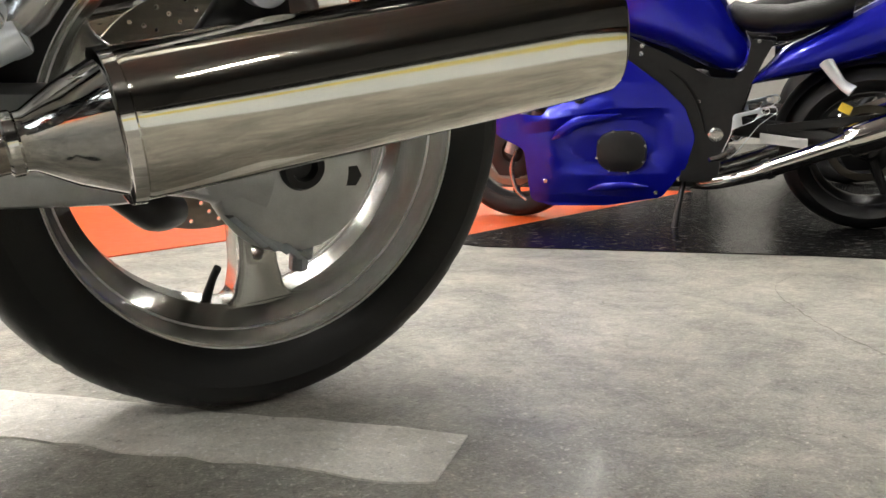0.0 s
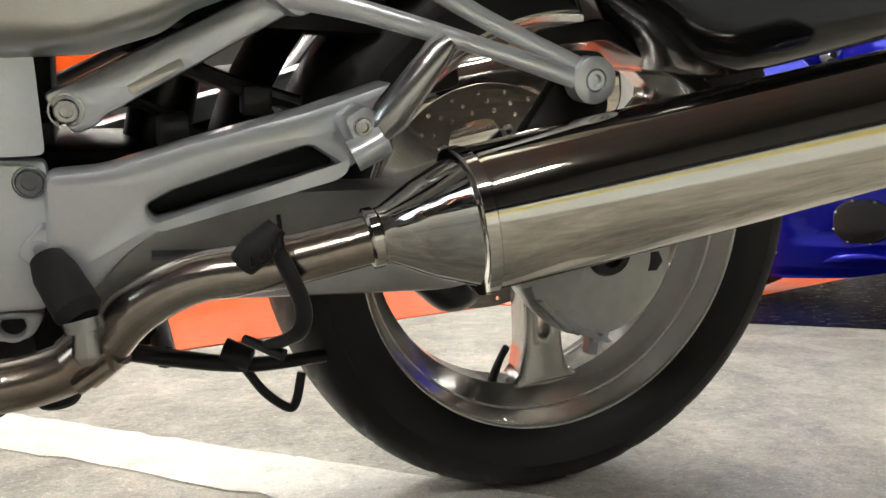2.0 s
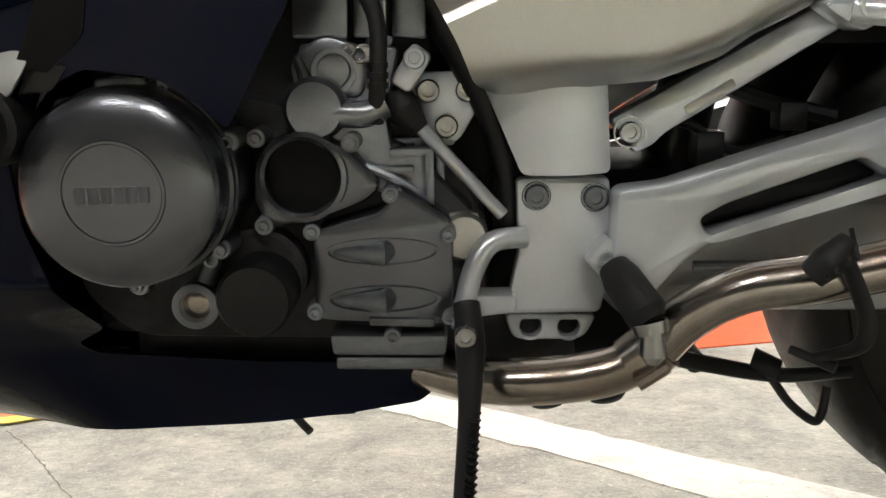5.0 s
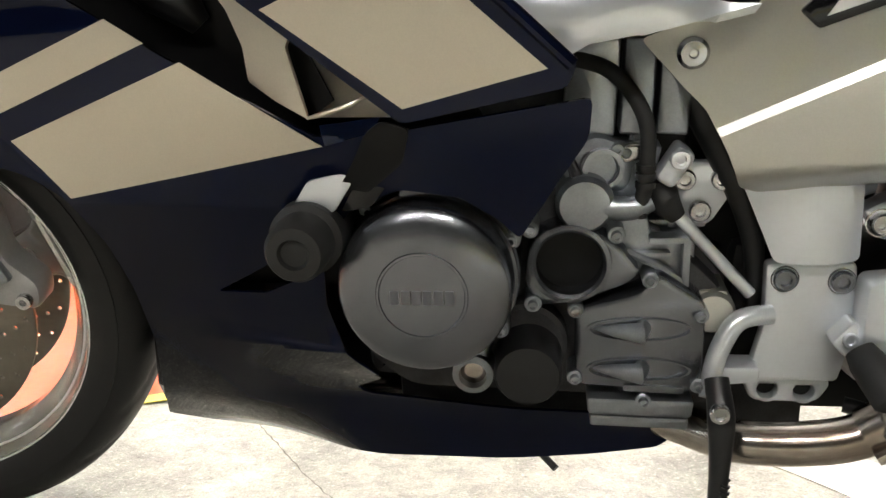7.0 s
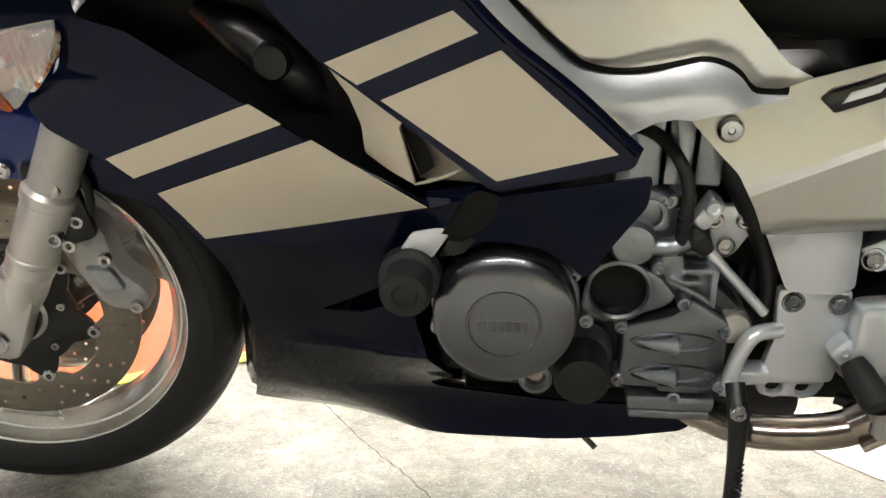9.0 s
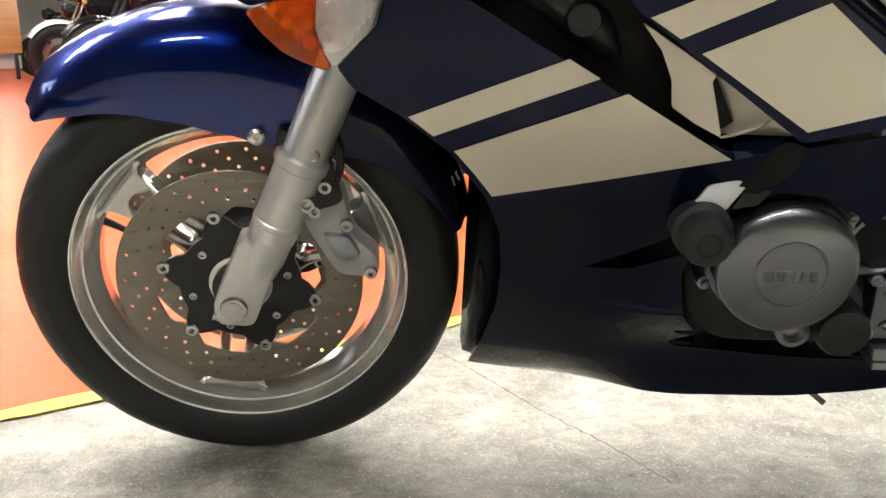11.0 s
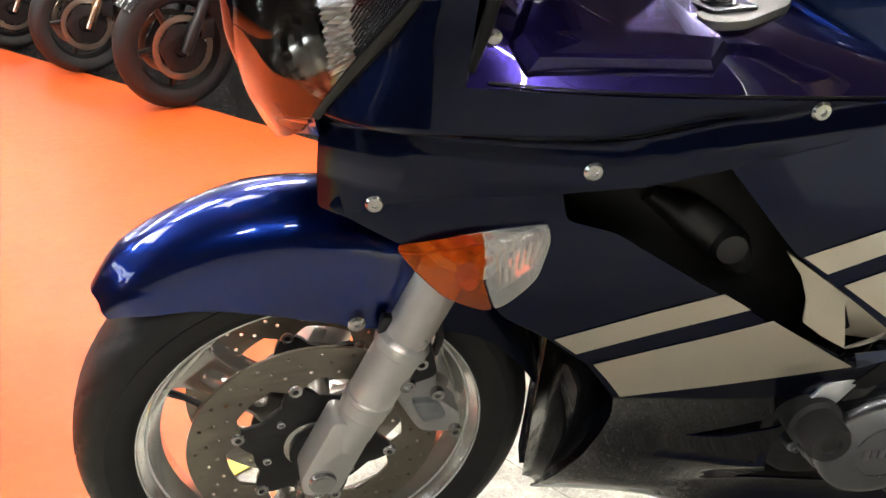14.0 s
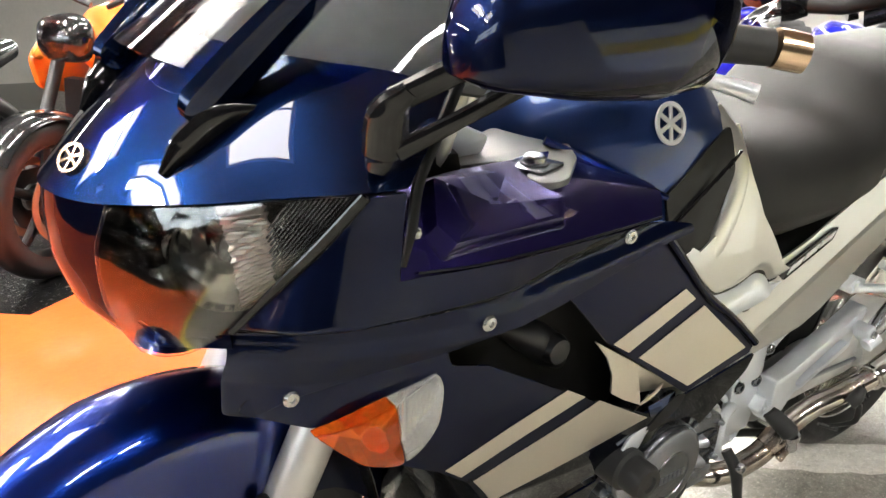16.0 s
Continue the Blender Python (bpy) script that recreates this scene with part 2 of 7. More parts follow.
def tube(pts, r, seg=14, smooth=True, per=6, flat=1.0, side=(0, 1, 0)):
    """A bar or pipe along a path; r is one radius or one for each given point; flat squeezes it across side."""
    radii = r if isinstance(r, (list, tuple)) else [r] * len(pts)
    if smooth and len(pts) > 2:
        path = smooth_path(pts, per)
        rad = [float(np.interp(i / per, range(len(radii)), radii)) for i in range(len(path))]
    else:
        path, rad = [Vector(p) for p in pts], radii
    rows = []
    up = None
    for i, p in enumerate(path):
        d = (path[min(i + 1, len(path) - 1)] - path[max(i - 1, 0)]).normalized()
        if up is None:
            up = Vector(side) - d * d.dot(Vector(side))
            if up.length < 1e-3:
                up = Vector((1, 0, 0)) - d * d.x
        up = (up - d * d.dot(up)).normalized()
        w = d.cross(up)
        rows.append([p + rad[i] * (math.cos(a) * up * flat + math.sin(a) * w) for a in (2 * math.pi * k / seg for k in range(seg))])
    return grid_mesh(rows, closed_v=True, caps=True)


def bolt(x, y, z, r=0.008, h=0.006, inward=False):
    """A socket-head bolt whose head faces -y."""
    head = solid_lathe([(r * 0.9, 0.004), (r, 0.001), (r, -h * 0.7), (r * 0.86, -h), (r * 0.55, -h), (r * 0.5, -h * 0.35), (r * 0.05, -h * 0.3)], x, z, 16, y)
    return head


def hexa(x, y, z, r=0.009, h=0.008):
    return joined(plate(circle(x, z, r, 6), y, y - h, 0.001), solid_lathe([(r * 1.35, 0.002), (r * 1.35, -0.001), (r * 1.1, -0.0015)], x, z, 18, y))


def box(x0, x1, y0, y1, z0, z1, bevel=0.004):
    bm = bmesh.new()
    bmesh.ops.create_cube(bm, size=1.0)
    moved(bm, Matrix.Translation(((x0 + x1) / 2, (y0 + y1) / 2, (z0 + z1) / 2)) @ Matrix.Diagonal((x1 - x0, y1 - y0, z1 - z0, 1)))
    if bevel:
        bmesh.ops.bevel(bm, geom=bm.edges[:], offset=bevel, segments=2, affect="EDGES", profile=0.6)
    return bm


def shell(outline, width, thick=0.003, step=0.03, lift=0.0, sign=-1, holes=()):
    """A body panel: an outline in x-z laid on the surface y = sign * width(x, z) and given thickness inwards."""
    cu = plate([outline, *holes], -0.5, 0.5, 0.0)
    keep = [fc for fc in cu.faces if fc.calc_center_median().y < -0.49]
    bmesh.ops.delete(cu, geom=[fc for fc in cu.faces if fc not in set(keep)], context="FACES")
    xs, zs = [v.co.x for v in cu.verts], [v.co.z for v in cu.verts]
    for axis, lo, hi in ((0, min(xs), max(xs)), (2, min(zs), max(zs))):
        n = max(2, int((hi - lo) / step))
        for k in range(1, n):
            at, no = Vector((0, 0, 0)), Vector((0, 0, 0))
            at[axis], no[axis] = lo + (hi - lo) * k / n, 1
            bmesh.ops.bisect_plane(cu, geom=cu.verts[:] + cu.edges[:] + cu.faces[:], plane_co=at, plane_no=no)
    for v in cu.verts:
        v.co.y = sign * (width(v.co.x, v.co.z) + lift)
    bmesh.ops.remove_doubles(cu, verts=cu.verts, dist=1e-5)
    lay = cu.verts.layers.float_vector.new("smooth_normal")
    e = 0.003
    for v in cu.verts:
        x, z = v.co.x, v.co.z
        v[lay] = Vector((-(width(x + e, z) - width(x - e, z)) / (2 * e), sign, -(width(x, z + e) - width(x, z - e)) / (2 * e))).normalized()
    for fc in cu.faces:
        fc.normal_update()
    ref = sum((fc.normal.y for fc in cu.faces))
    if ref * sign < 0:
        bmesh.ops.reverse_faces(cu, faces=cu.faces)
    if thick:
        bmesh.ops.solidify(cu, geom=cu.faces[:], thickness=thick)
    return cu


def coons(low, high, left, right, n=14, m=14, bulge=(0, 0, 0)):
    """A patch between four edge curves; low and high run left to right, left and right run low to high."""
    def at(c, s):
        f = s * (len(c) - 1)
        i = min(int(f), len(c) - 2)
        return c[i].lerp(c[i + 1], f - i)

    low, high, left, right = (smooth_path(c, 8) for c in (low, high, left, right))
    out = []
    for i in range(m + 1):
        v = i / m
        row = []
        for j in range(n + 1):
            u = j / n
            p = at(low, u) * (1 - v) + at(high, u) * v + at(left, v) * (1 - u) + at(right, v) * u
            p -= low[0] * (1 - u) * (1 - v) + low[-1] * u * (1 - v) + high[0] * (1 - u) * v + high[-1] * u * v
            row.append(p + Vector(bulge) * (16 * u * (1 - u) * v * (1 - v)))
        out.append(row)
    return out


def body_loft(sections, n=28, power=2.6):
    """A rounded body through sections of (x, low z, high z, half width)."""
    rows = []
    for x, z0, z1, w in sections:
        row = []
        for k in range(n):
            a = 2 * math.pi * k / n
            ca, sa = math.cos(a), math.sin(a)
            row.append((x, math.copysign(abs(ca) ** (2 / power), ca) * w, (z0 + z1) / 2 + math.copysign(abs(sa) ** (2 / power), sa) * (z1 - z0) / 2))
        rows.append(row)
    return grid_mesh(rows, closed_v=True, caps=True)


def skin(rows, thick=0.0035):
    bm = grid_mesh(rows)
    bmesh.ops.recalc_face_normals(bm, faces=bm.faces)
    bmesh.ops.solidify(bm, geom=bm.faces[:], thickness=thick)
    return bm


def lerp(v, xs, ys):
    return float(np.interp(v, xs, ys))


def flow(v, xs, ys):
    """Smooth interpolation without overshoot."""
    if v <= xs[0]:
        return ys[0]
    if v >= xs[-1]:
        return ys[-1]
    i = max(k for k in range(len(xs) - 1) if xs[k] <= v)
    d = [(ys[k + 1] - ys[k]) / (xs[k + 1] - xs[k]) for k in range(len(xs) - 1)]

    def slope(k):
        if k == 0:
            return d[0]
        if k == len(d):
            return d[-1]
        return 0.0 if d[k - 1] * d[k] <= 0 else 2 * d[k - 1] * d[k] / (d[k - 1] + d[k])

    h = xs[i + 1] - xs[i]
    s = (v - xs[i]) / h
    return (2 * s ** 3 - 3 * s * s + 1) * ys[i] + (s ** 3 - 2 * s * s + s) * h * slope(i) + (3 * s * s - 2 * s ** 3) * ys[i + 1] + (s ** 3 - s * s) * h * slope(i + 1)


# ---- the place: floor, walls, ceiling ----
# the showroom's own axes: ACROSS runs over the painted aisle, ALONG runs with it
ALONG = Vector((-0.57, 0.82, 0)).normalized()
ACROSS = Vector((0.82, 0.57, 0)).normalized()
TURN = math.degrees(math.atan2(ACROSS.y, ACROSS.x))


def hall(u, v, z=0.0):
    """A place in the showroom from metres across and along the aisle."""
    return ACROSS * u + ALONG * v + Vector((0, 0, z))


def floor_material(name, colour, second, rough, spread, scale, coat=0.0, dirt=(0.08, 0.07, 0.06), dirt_amount=0.5, relief=0.25, speckle=1.35, spec=0.5, grain=0.0):
    m = bpy.data.materials.new(name)
    m.use_nodes = True
    nt = m.node_tree
    b = nt.nodes["Principled BSDF"]
    tc = nt.nodes.new("ShaderNodeTexCoord")

    def noise_node(s, detail, rough_=0.6, dist=0.0):
        n = nt.nodes.new("ShaderNodeTexNoise")
        n.inputs["Scale"].default_value, n.inputs["Detail"].default_value = s, detail
        n.inputs["Roughness"].default_value, n.inputs["Distortion"].default_value = rough_, dist
        nt.links.new(tc.outputs["Object"], n.inputs["Vector"])
        return n

    def ramp_node(src, a, c, ca, cc):
        r = nt.nodes.new("ShaderNodeValToRGB")
        r.color_ramp.elements[0].position, r.color_ramp.elements[1].position = a, c
        r.color_ramp.elements[0].color, r.color_ramp.elements[1].color = (*ca, 1), (*cc, 1)
        nt.links.new(src.outputs["Fac"], r.inputs[0])
        return r

    def mix_node(kind, fac, a, c):
        x = nt.nodes.new("ShaderNodeMixRGB")
        x.blend_type = kind
        if isinstance(fac, float):
            x.inputs[0].default_value = fac
        else:
            nt.links.new(fac.outputs[0], x.inputs[0])
        for src, sock in ((a, x.inputs[1]), (c, x.inputs[2])):
            if isinstance(src, tuple):
                sock.default_value = (*src, 1)
            else:
                nt.links.new(src.outputs[0], sock)
        return x

    cloud = noise_node(scale, 8, 0.62, 0.6)
    base = ramp_node(cloud, 0.34, 0.66, second, colour)
    grit = noise_node(scale * 28, 5, 0.7)
    speck = ramp_node(grit, 0.56, 0.70, (0, 0, 0), (1, 1, 1))
    pits = noise_node(scale * 16, 6, 0.75)
    pit = ramp_node(pits, 0.30, 0.40, (1, 1, 1), (0, 0, 0))
    dark = mix_node("MULTIPLY", 0.55, base, (1, 1, 1))
    s1 = mix_node("MIX", speck, base, tuple(min(1.0, c * speckle) for c in colour))
    s2 = nt.nodes.new("ShaderNodeMixRGB")
    s2.inputs[0].default_value = dirt_amount
    s3 = mix_node("MIX", pit, s1, dirt)
    nt.links.new(s1.outputs[0], s2.inputs[1])
    nt.links.new(s3.outputs[0], s2.inputs[2])
    nt.nodes.remove(dark)
    if grain:
        # aggregate: blotches of a few centimetres, and a coarse sand between them
        stone = noise_node(scale * 5, 10, 0.80, 0.8)
        tone = ramp_node(stone, 0.36, 0.66, (1 - grain * 0.62,) * 3, (1 + grain * 0.36,) * 3)
        s2 = mix_node("MULTIPLY", 1.0, s2, tone)
        sand = noise_node(scale * 55, 4, 0.7)
        grains = ramp_node(sand, 0.40, 0.62, (1 - grain * 0.40,) * 3, (1 + grain * 0.22,) * 3)
        s2 = mix_node("MULTIPLY", 1.0, s2, grains)
    nt.links.new(s2.outputs[0], b.inputs["Base Color"])
    mr = nt.nodes.new("ShaderNodeMapRange")
    mr.inputs[1].default_value, mr.inputs[2].default_value = 0.3, 0.7
    mr.inputs[3].default_value, mr.inputs[4].default_value = rough + spread, rough - spread
    nt.links.new(pits.outputs["Fac"], mr.inputs[0])
    nt.links.new(mr.outputs[0], b.inputs["Roughness"])
    b.inputs["Coat Weight"].default_value = coat
    b.inputs["Coat Roughness"].default_value = 0.12
    b.inputs["Specular IOR Level"].default_value = spec
    bp = nt.nodes.new("ShaderNodeBump")
    bp.inputs["Strength"].default_value, bp.inputs["Distance"].default_value = relief, 0.002
    nt.links.new(grit.outputs["Fac"], bp.inputs["Height"])
    nt.links.new(bp.outputs[0], b.inputs["Normal"])
    return m


CONCRETE = floor_material("worn_polished_concrete", (0.47, 0.45, 0.385), (0.20, 0.195, 0.17), 0.40, 0.18, 5.0, 0.05, (0.05, 0.045, 0.04), 0.9, 0.8, 1.6, grain=0.62)
RED_FLOOR = floor_material("red_orange_floor_paint", (0.68, 0.098, 0.018), (0.58, 0.078, 0.013), 0.38, 0.03, 1.4, 0.0, (0.40, 0.05, 0.02), 0.25, 0.04, 1.05, 0.35, grain=0.12)
BLACK_FLOOR = floor_material("dark_floor_covering", (0.007, 0.0068, 0.007), (0.004, 0.004, 0.0042), 0.24, 0.07, 2.0, 0.0, (0.01, 0.01, 0.01), 0.3, 0.02, 1.2, 0.15)
WHITE_LINE = floor_material("worn_white_floor_paint", (0.82, 0.80, 0.74), (0.62, 0.60, 0.53), 0.42, 0.12, 6.0, 0.1, (0.25, 0.24, 0.21), 0.9, grain=0.35)
YELLOW_LINE = floor_material("chipped_yellow_floor_paint", (0.74, 0.60, 0.07), (0.64, 0.54, 0.10), 0.45, 0.1, 9.0, 0.0, (0.30, 0.28, 0.20), 0.9)
PALE_FLOOR = floor_material("pale_blue_floor_paint", (0.62, 0.66, 0.66), (0.55, 0.60, 0.61), 0.4, 0.1, 2.0)
DARK_WALL = material("dark_painted_wall", (0.09, 0.088, 0.085), 0.8, 0.0, 0.0, 0.2, 1.5)
WALL = material("painted_plaster_wall", (0.72, 0.70, 0.64), 0.75, 0.0, 0.0, 0.10, 1.5, 0.1, 60.0)
CEIL = material("dark_ceiling_panels", (0.12, 0.117, 0.112), 0.85, 0.0, 0.0, 0.2, 2.0)
WOOD = material("orange_wood_veneer", (0.52, 0.24, 0.09), 0.4, 0.0, 0.2, 0.25, 4.0, stretch=(0.3, 4, 4))
TUBE_LIGHT = glow("fluorescent_tube_glow", (1.0, 0.96, 0.885), LAMP)
DAYLIGHT = glow("daylight_pane_glow", (0.80, 0.92, 1.0), PANE)
HOUSING = material("white_lamp_housing", (0.75, 0.75, 0.73), 0.5, 0.0, 0.0, 0.05, 20.0)


def slab(name, corners, z0, z1, mat, label, category="floor", kind="structure"):
    bm = bmesh.new()
    low = [bm.verts.new((*c[:2], z0)) for c in corners]
    top = [bm.verts.new((*c[:2], z1)) for c in corners]
    bm.faces.new(top)
    bm.faces.new(list(reversed(low)))
    n = len(corners)
    for i in range(n):
        bm.faces.new((low[i], low[(i + 1) % n], top[(i + 1) % n], top[i]))
    ob = part(name, bm, mat)
    return tagged(ob, label, category, "", kind)


def rect(u0, u1, v0, v1):
    return [tuple(hall(u, v)) for u, v in ((u0, v0), (u1, v0), (u1, v1), (u0, v1))]


U0, U1, V0, V1, HIGH = -9.0, 14.0, -12.0, 34.0, 4.2
slab("floor", rect(U0 - 0.3, U1 + 0.3, V0 - 0.3, V1 + 0.3), -0.12, 0.0, CONCRETE, "worn grey polished concrete showroom floor")
RED_EDGE = [tuple(hall(u, v)) for u, v in ((U0, 1.25), (-0.7, 1.22), (0.4, 1.0), (1.34, 0.75), (1.34, 0.245), (3.4, -0.245), (3.4, 2.7), (0.42, 2.7), (0.42, V1), (U0, V1))]
slab("painted_floor_red", RED_EDGE, 0.0, 0.003, RED_FLOOR, "glossy red-orange painted floor area of the aisle")
slab("floor_black_display", rect(0.42, U1, 2.7, V1), 0.0, 0.003, BLACK_FLOOR, "black display floor under the parked row of motorcycles")
slab("floor_black_mat", [tuple(hall(u, v)) for u, v in ((1.40, V0), (U1, V0), (U1, 2.7), (3.4, 2.7), (3.4, -0.245), (1.34, 0.245), (1.28, 0.10), (1.39, -0.70))], 0.0, 0.003, BLACK_FLOOR,
     "dark glossy display floor under the blue sports motorcycle")


slab("floor_black_west", rect(U0 + 0.1, -2.7, 0.0, 8.0), 0.003, 0.006, BLACK_FLOOR, "black display floor across the aisle")


def worn_strip(name, start, end, wide, z, mat, label, seed, rag=0.006):
    """A painted line with a slightly ragged edge."""
    rnd = random.Random(seed)
    a, c = Vector(start), Vector(end)
    d = (c - a).normalized()
    w = Vector((-d.y, d.x))
    n = int((c - a).length / 0.035)
    rows = []
    for i in range(n + 1):
        p = a + (c - a) * i / n
        l, r = wide / 2 + rnd.uniform(-rag, rag), wide / 2 + rnd.uniform(-rag, rag)
        rows.append([(*(p + w * l), z - 0.002), (*(p + w * l), z), (*(p - w * r), z), (*(p - w * r), z - 0.002)])
    return tagged(part(name, grid_mesh(rows, caps=True), mat), label, "floor marking", "", "structure")


worn_strip("white_floor_line", (-0.865, 0.815), (0.098, -0.330), 0.128, 0.002, WHITE_LINE, "worn white painted stripe on the concrete floor", 3)
worn_strip("yellow_floor_line", tuple(hall(U0, 1.235))[:2], tuple(hall(-0.35, 1.195))[:2], 0.045, 0.005, YELLOW_LINE, "chipped yellow line along the red painted floor", 5)
worn_strip("yellow_floor_line", (-0.5, -2.25), (4.2, -2.25), 0.45, 0.006, YELLOW_LINE, "yellow line on the floor along the walkway", 6)
slab("floor_walkway", [(-0.5, -3.3), (4.2, -3.3), (4.2, -1.28), (-0.5, -1.28)], 0.0, 0.003, PALE_FLOOR, "pale blue-grey painted walkway floor")
slab("painted_floor_south", [(4.6, -5.2), (9.5, -5.2), (9.5, -2.6), (4.6, -2.6)], 0.0, 0.003, RED_FLOOR, "glossy red-orange painted floor beyond the walkway")
slab("floor_black_south", [(-9.0, -11.0), (9.5, -11.0), (9.5, -5.2), (4.6, -5.2), (4.6, -3.3), (-0.5, -3.3), (-0.5, -5.5), (-9.0, -5.5)], 0.0, 0.003, BLACK_FLOOR, "dark floor beyond the walkway")


def wall(name, u0, u1, v0, v1, label, mat=None):
    return slab(name, rect(u0, u1, v0, v1), 0.0, HIGH, mat or WALL, label, "wall")


wall("wall_north", U0 - 0.3, U1 + 0.3, V1, V1 + 0.25, "cream painted showroom wall")
wall("wall_south", U0 - 0.3, U1 + 0.3, V0 - 0.25, V0, "dark painted showroom wall", DARK_WALL)
wall("wall_west", U0 - 0.25, U0, V0, V1, "dark painted showroom wall", DARK_WALL)
wall("wall_east", U1, U1 + 0.25, V0, V1, "cream painted showroom wall")
slab("ceiling", rect(U0 - 0.3, U1 + 0.3, V0 - 0.3, V1 + 0.3), HIGH, HIGH + 0.2, CEIL, "dark showroom ceiling", "ceiling")


def ceiling_light(u, v, long=1.5, along=False):
    """A hanging fluorescent batten."""
    at = hall(u, v)
    ob = thing("ceiling_light", pose(at.x, at.y, HIGH - 0.45, 0, 0, TURN + (90 if along else 0)), "white fluorescent batten hanging from the ceiling", "ceiling light", "ceiling lights")
    part("housing", box(-long / 2, long / 2, -0.07, 0.07, 0.03, 0.09, 0.01), HOUSING, ob)
    part("diffuser", box(-long / 2 + 0.02, long / 2 - 0.02, -0.065, 0.065, 0.0, 0.034, 0.008), TUBE_LIGHT, ob, "glowing white diffuser")
    for x in (-long * 0.4, long * 0.4):
        part("rod", tube([(x, 0, 0.085), (x, 0, 0.45)], 0.006, 8, False), STEEL, ob)
    return ob


lamp0 = ceiling_light(-2.2, 3.6)
for u, v in ((0.2, 1.2), (2.6, 1.2), (5.0, 1.2), (0.2, 3.6), (2.6, 3.6), (5.0, 3.6), (-4.6, 3.6), (-2.2, 7.0), (1.4, 7.0), (5.0, 7.0), (-2.2, 11.5), (1.4, 11.5), (-0.5, 17), (-0.5, 23),
             (-2.6, -3.6), (-4.8, -2.6), (4.2, -1.2), (6.6, -1.2), (9.0, 1.2), (9.0, 5.0), (11.8, 3.0)):
    at = hall(u, v)
    copy_thing(lamp0, pose(at.x, at.y, HIGH - 0.45, 0, 0, TURN))


def panel_light(x, y):
    """A large square-lit ceiling panel with a cross bar."""
    ob = thing("ceiling_panel_light", pose(x, y, HIGH - 0.06, 0, 0, TURN), "large white lit panel in the dark ceiling", "ceiling light", "lit ceiling panels")
    part("frame", joined(box(-0.80, 0.80, -0.55, -0.50, 0, 0.05, 0.004), box(-0.80, 0.80, 0.50, 0.55, 0, 0.05, 0.004), box(-0.80, -0.75, -0.5, 0.5, 0, 0.05, 0.004), box(0.75, 0.80, -0.5, 0.5, 0, 0.05, 0.004), box(-0.02, 0.02, -0.5, 0.5, 0, 0.05, 0.004)), HOUSING, ob)
    part("diffuser", box(-0.76, 0.76, -0.51, 0.51, 0.02, 0.045, 0), PANEL_GLOW, ob)
    return ob


PANEL_GLOW = glow("panel_glow", (1.0, 0.95, 0.86), 9.5)
panel0 = panel_light(-4.2, 2.1)
for x, y in ((-2.7, 0.7), (-5.6, 0.2)):
    copy_thing(panel0, pose(x, y, HIGH - 0.06, 0, 0, TURN))


def pane_unit(name, u, v, wide, z0, z1, turn, pane=None):
    """Bright framed panes: a window in a wall, and the glow of a lit wall."""
    at = hall(u, v)
    ob = tagged(new(name), "tall bright panes with white frame", "window", "", "structure")
    ob.matrix_basis = pose(at.x, at.y, 0, 0, 0, TURN + turn)
    n = 4
    for i in range(n + 1):
        x = -wide / 2 + wide * i / n
        part("mullion", box(x - 0.03, x + 0.03, -0.03, 0.06, z0, z1, 0.005), HOUSING, ob)
    for z in (z0, (z0 + z1) / 2, z1):
        part("rail", box(-wide / 2, wide / 2, -0.028, 0.058, z - 0.03, z + 0.03, 0.005), HOUSING, ob)
    for i in range(n):
        a, c = -wide / 2 + wide * i / n, -wide / 2 + wide * (i + 1) / n
        part("pane", box(a, c, 0.012, 0.02, z0, z1, 0), pane or DAYLIGHT, ob)
    return ob


pane_unit("window_1", U0 + 0.05, 5.0, 6.0, 1.6, 3.6, 90)
# Glowing panes added in place of the brightly lit wall.
pane_unit("lit_wall_panes", U1 - 0.07, -1.2, 5.0, 1.5, 3.8, 90, glow("lit_wall_glow", (1.0, 0.92, 0.78), 0.95))


def crack(name, pts, wide, seed):
    """A dark hairline crack in the concrete."""
    rnd = random.Random(seed)
    rows = []
    for p in smooth_path([(x, y, 0.0006) for x, y in pts], 14):
        w = wide * rnd.uniform(0.4, 1.2)
        o = rnd.uniform(-0.003, 0.003)
        rows.append([(p.x - w + o, p.y - w * 0.4, 0.0004), (p.x + o, p.y, 0.0008), (p.x + w + o, p.y + w * 0.4, 0.0004)])
    return tagged(part(name, grid_mesh(rows), CRACK), "thin dark crack in the concrete floor", "floor crack", "", "structure")


CRACK = material("dirty_crack", (0.15, 0.14, 0.12), 0.8, 0.0, 0.0, 0.3, 80.0)
crack("floor_crack", [(-1.33, 0.46), (-1.23, 0.33), (-1.11, 0.15), (-1.01, 0.02), (-0.93, -0.10)], 0.0012, 1)
crack("floor_crack", [(0.75, -0.45), (0.90, -0.20), (1.10, 0.02), (1.30, 0.10)], 0.0015, 2)


# ---- the blue and silver touring motorcycle ----
def mirrored(bm):
    out = bm.copy()
    moved(out, Matrix.Diagonal((1, -1, 1, 1)))
    lay = out.verts.layers.float_vector.get("smooth_normal")
    if lay:
        for v in out.verts:
            v[lay] = Vector((v[lay].x, -v[lay].y, v[lay].z))
    bmesh.ops.reverse_faces(out, faces=out.faces)
    return out


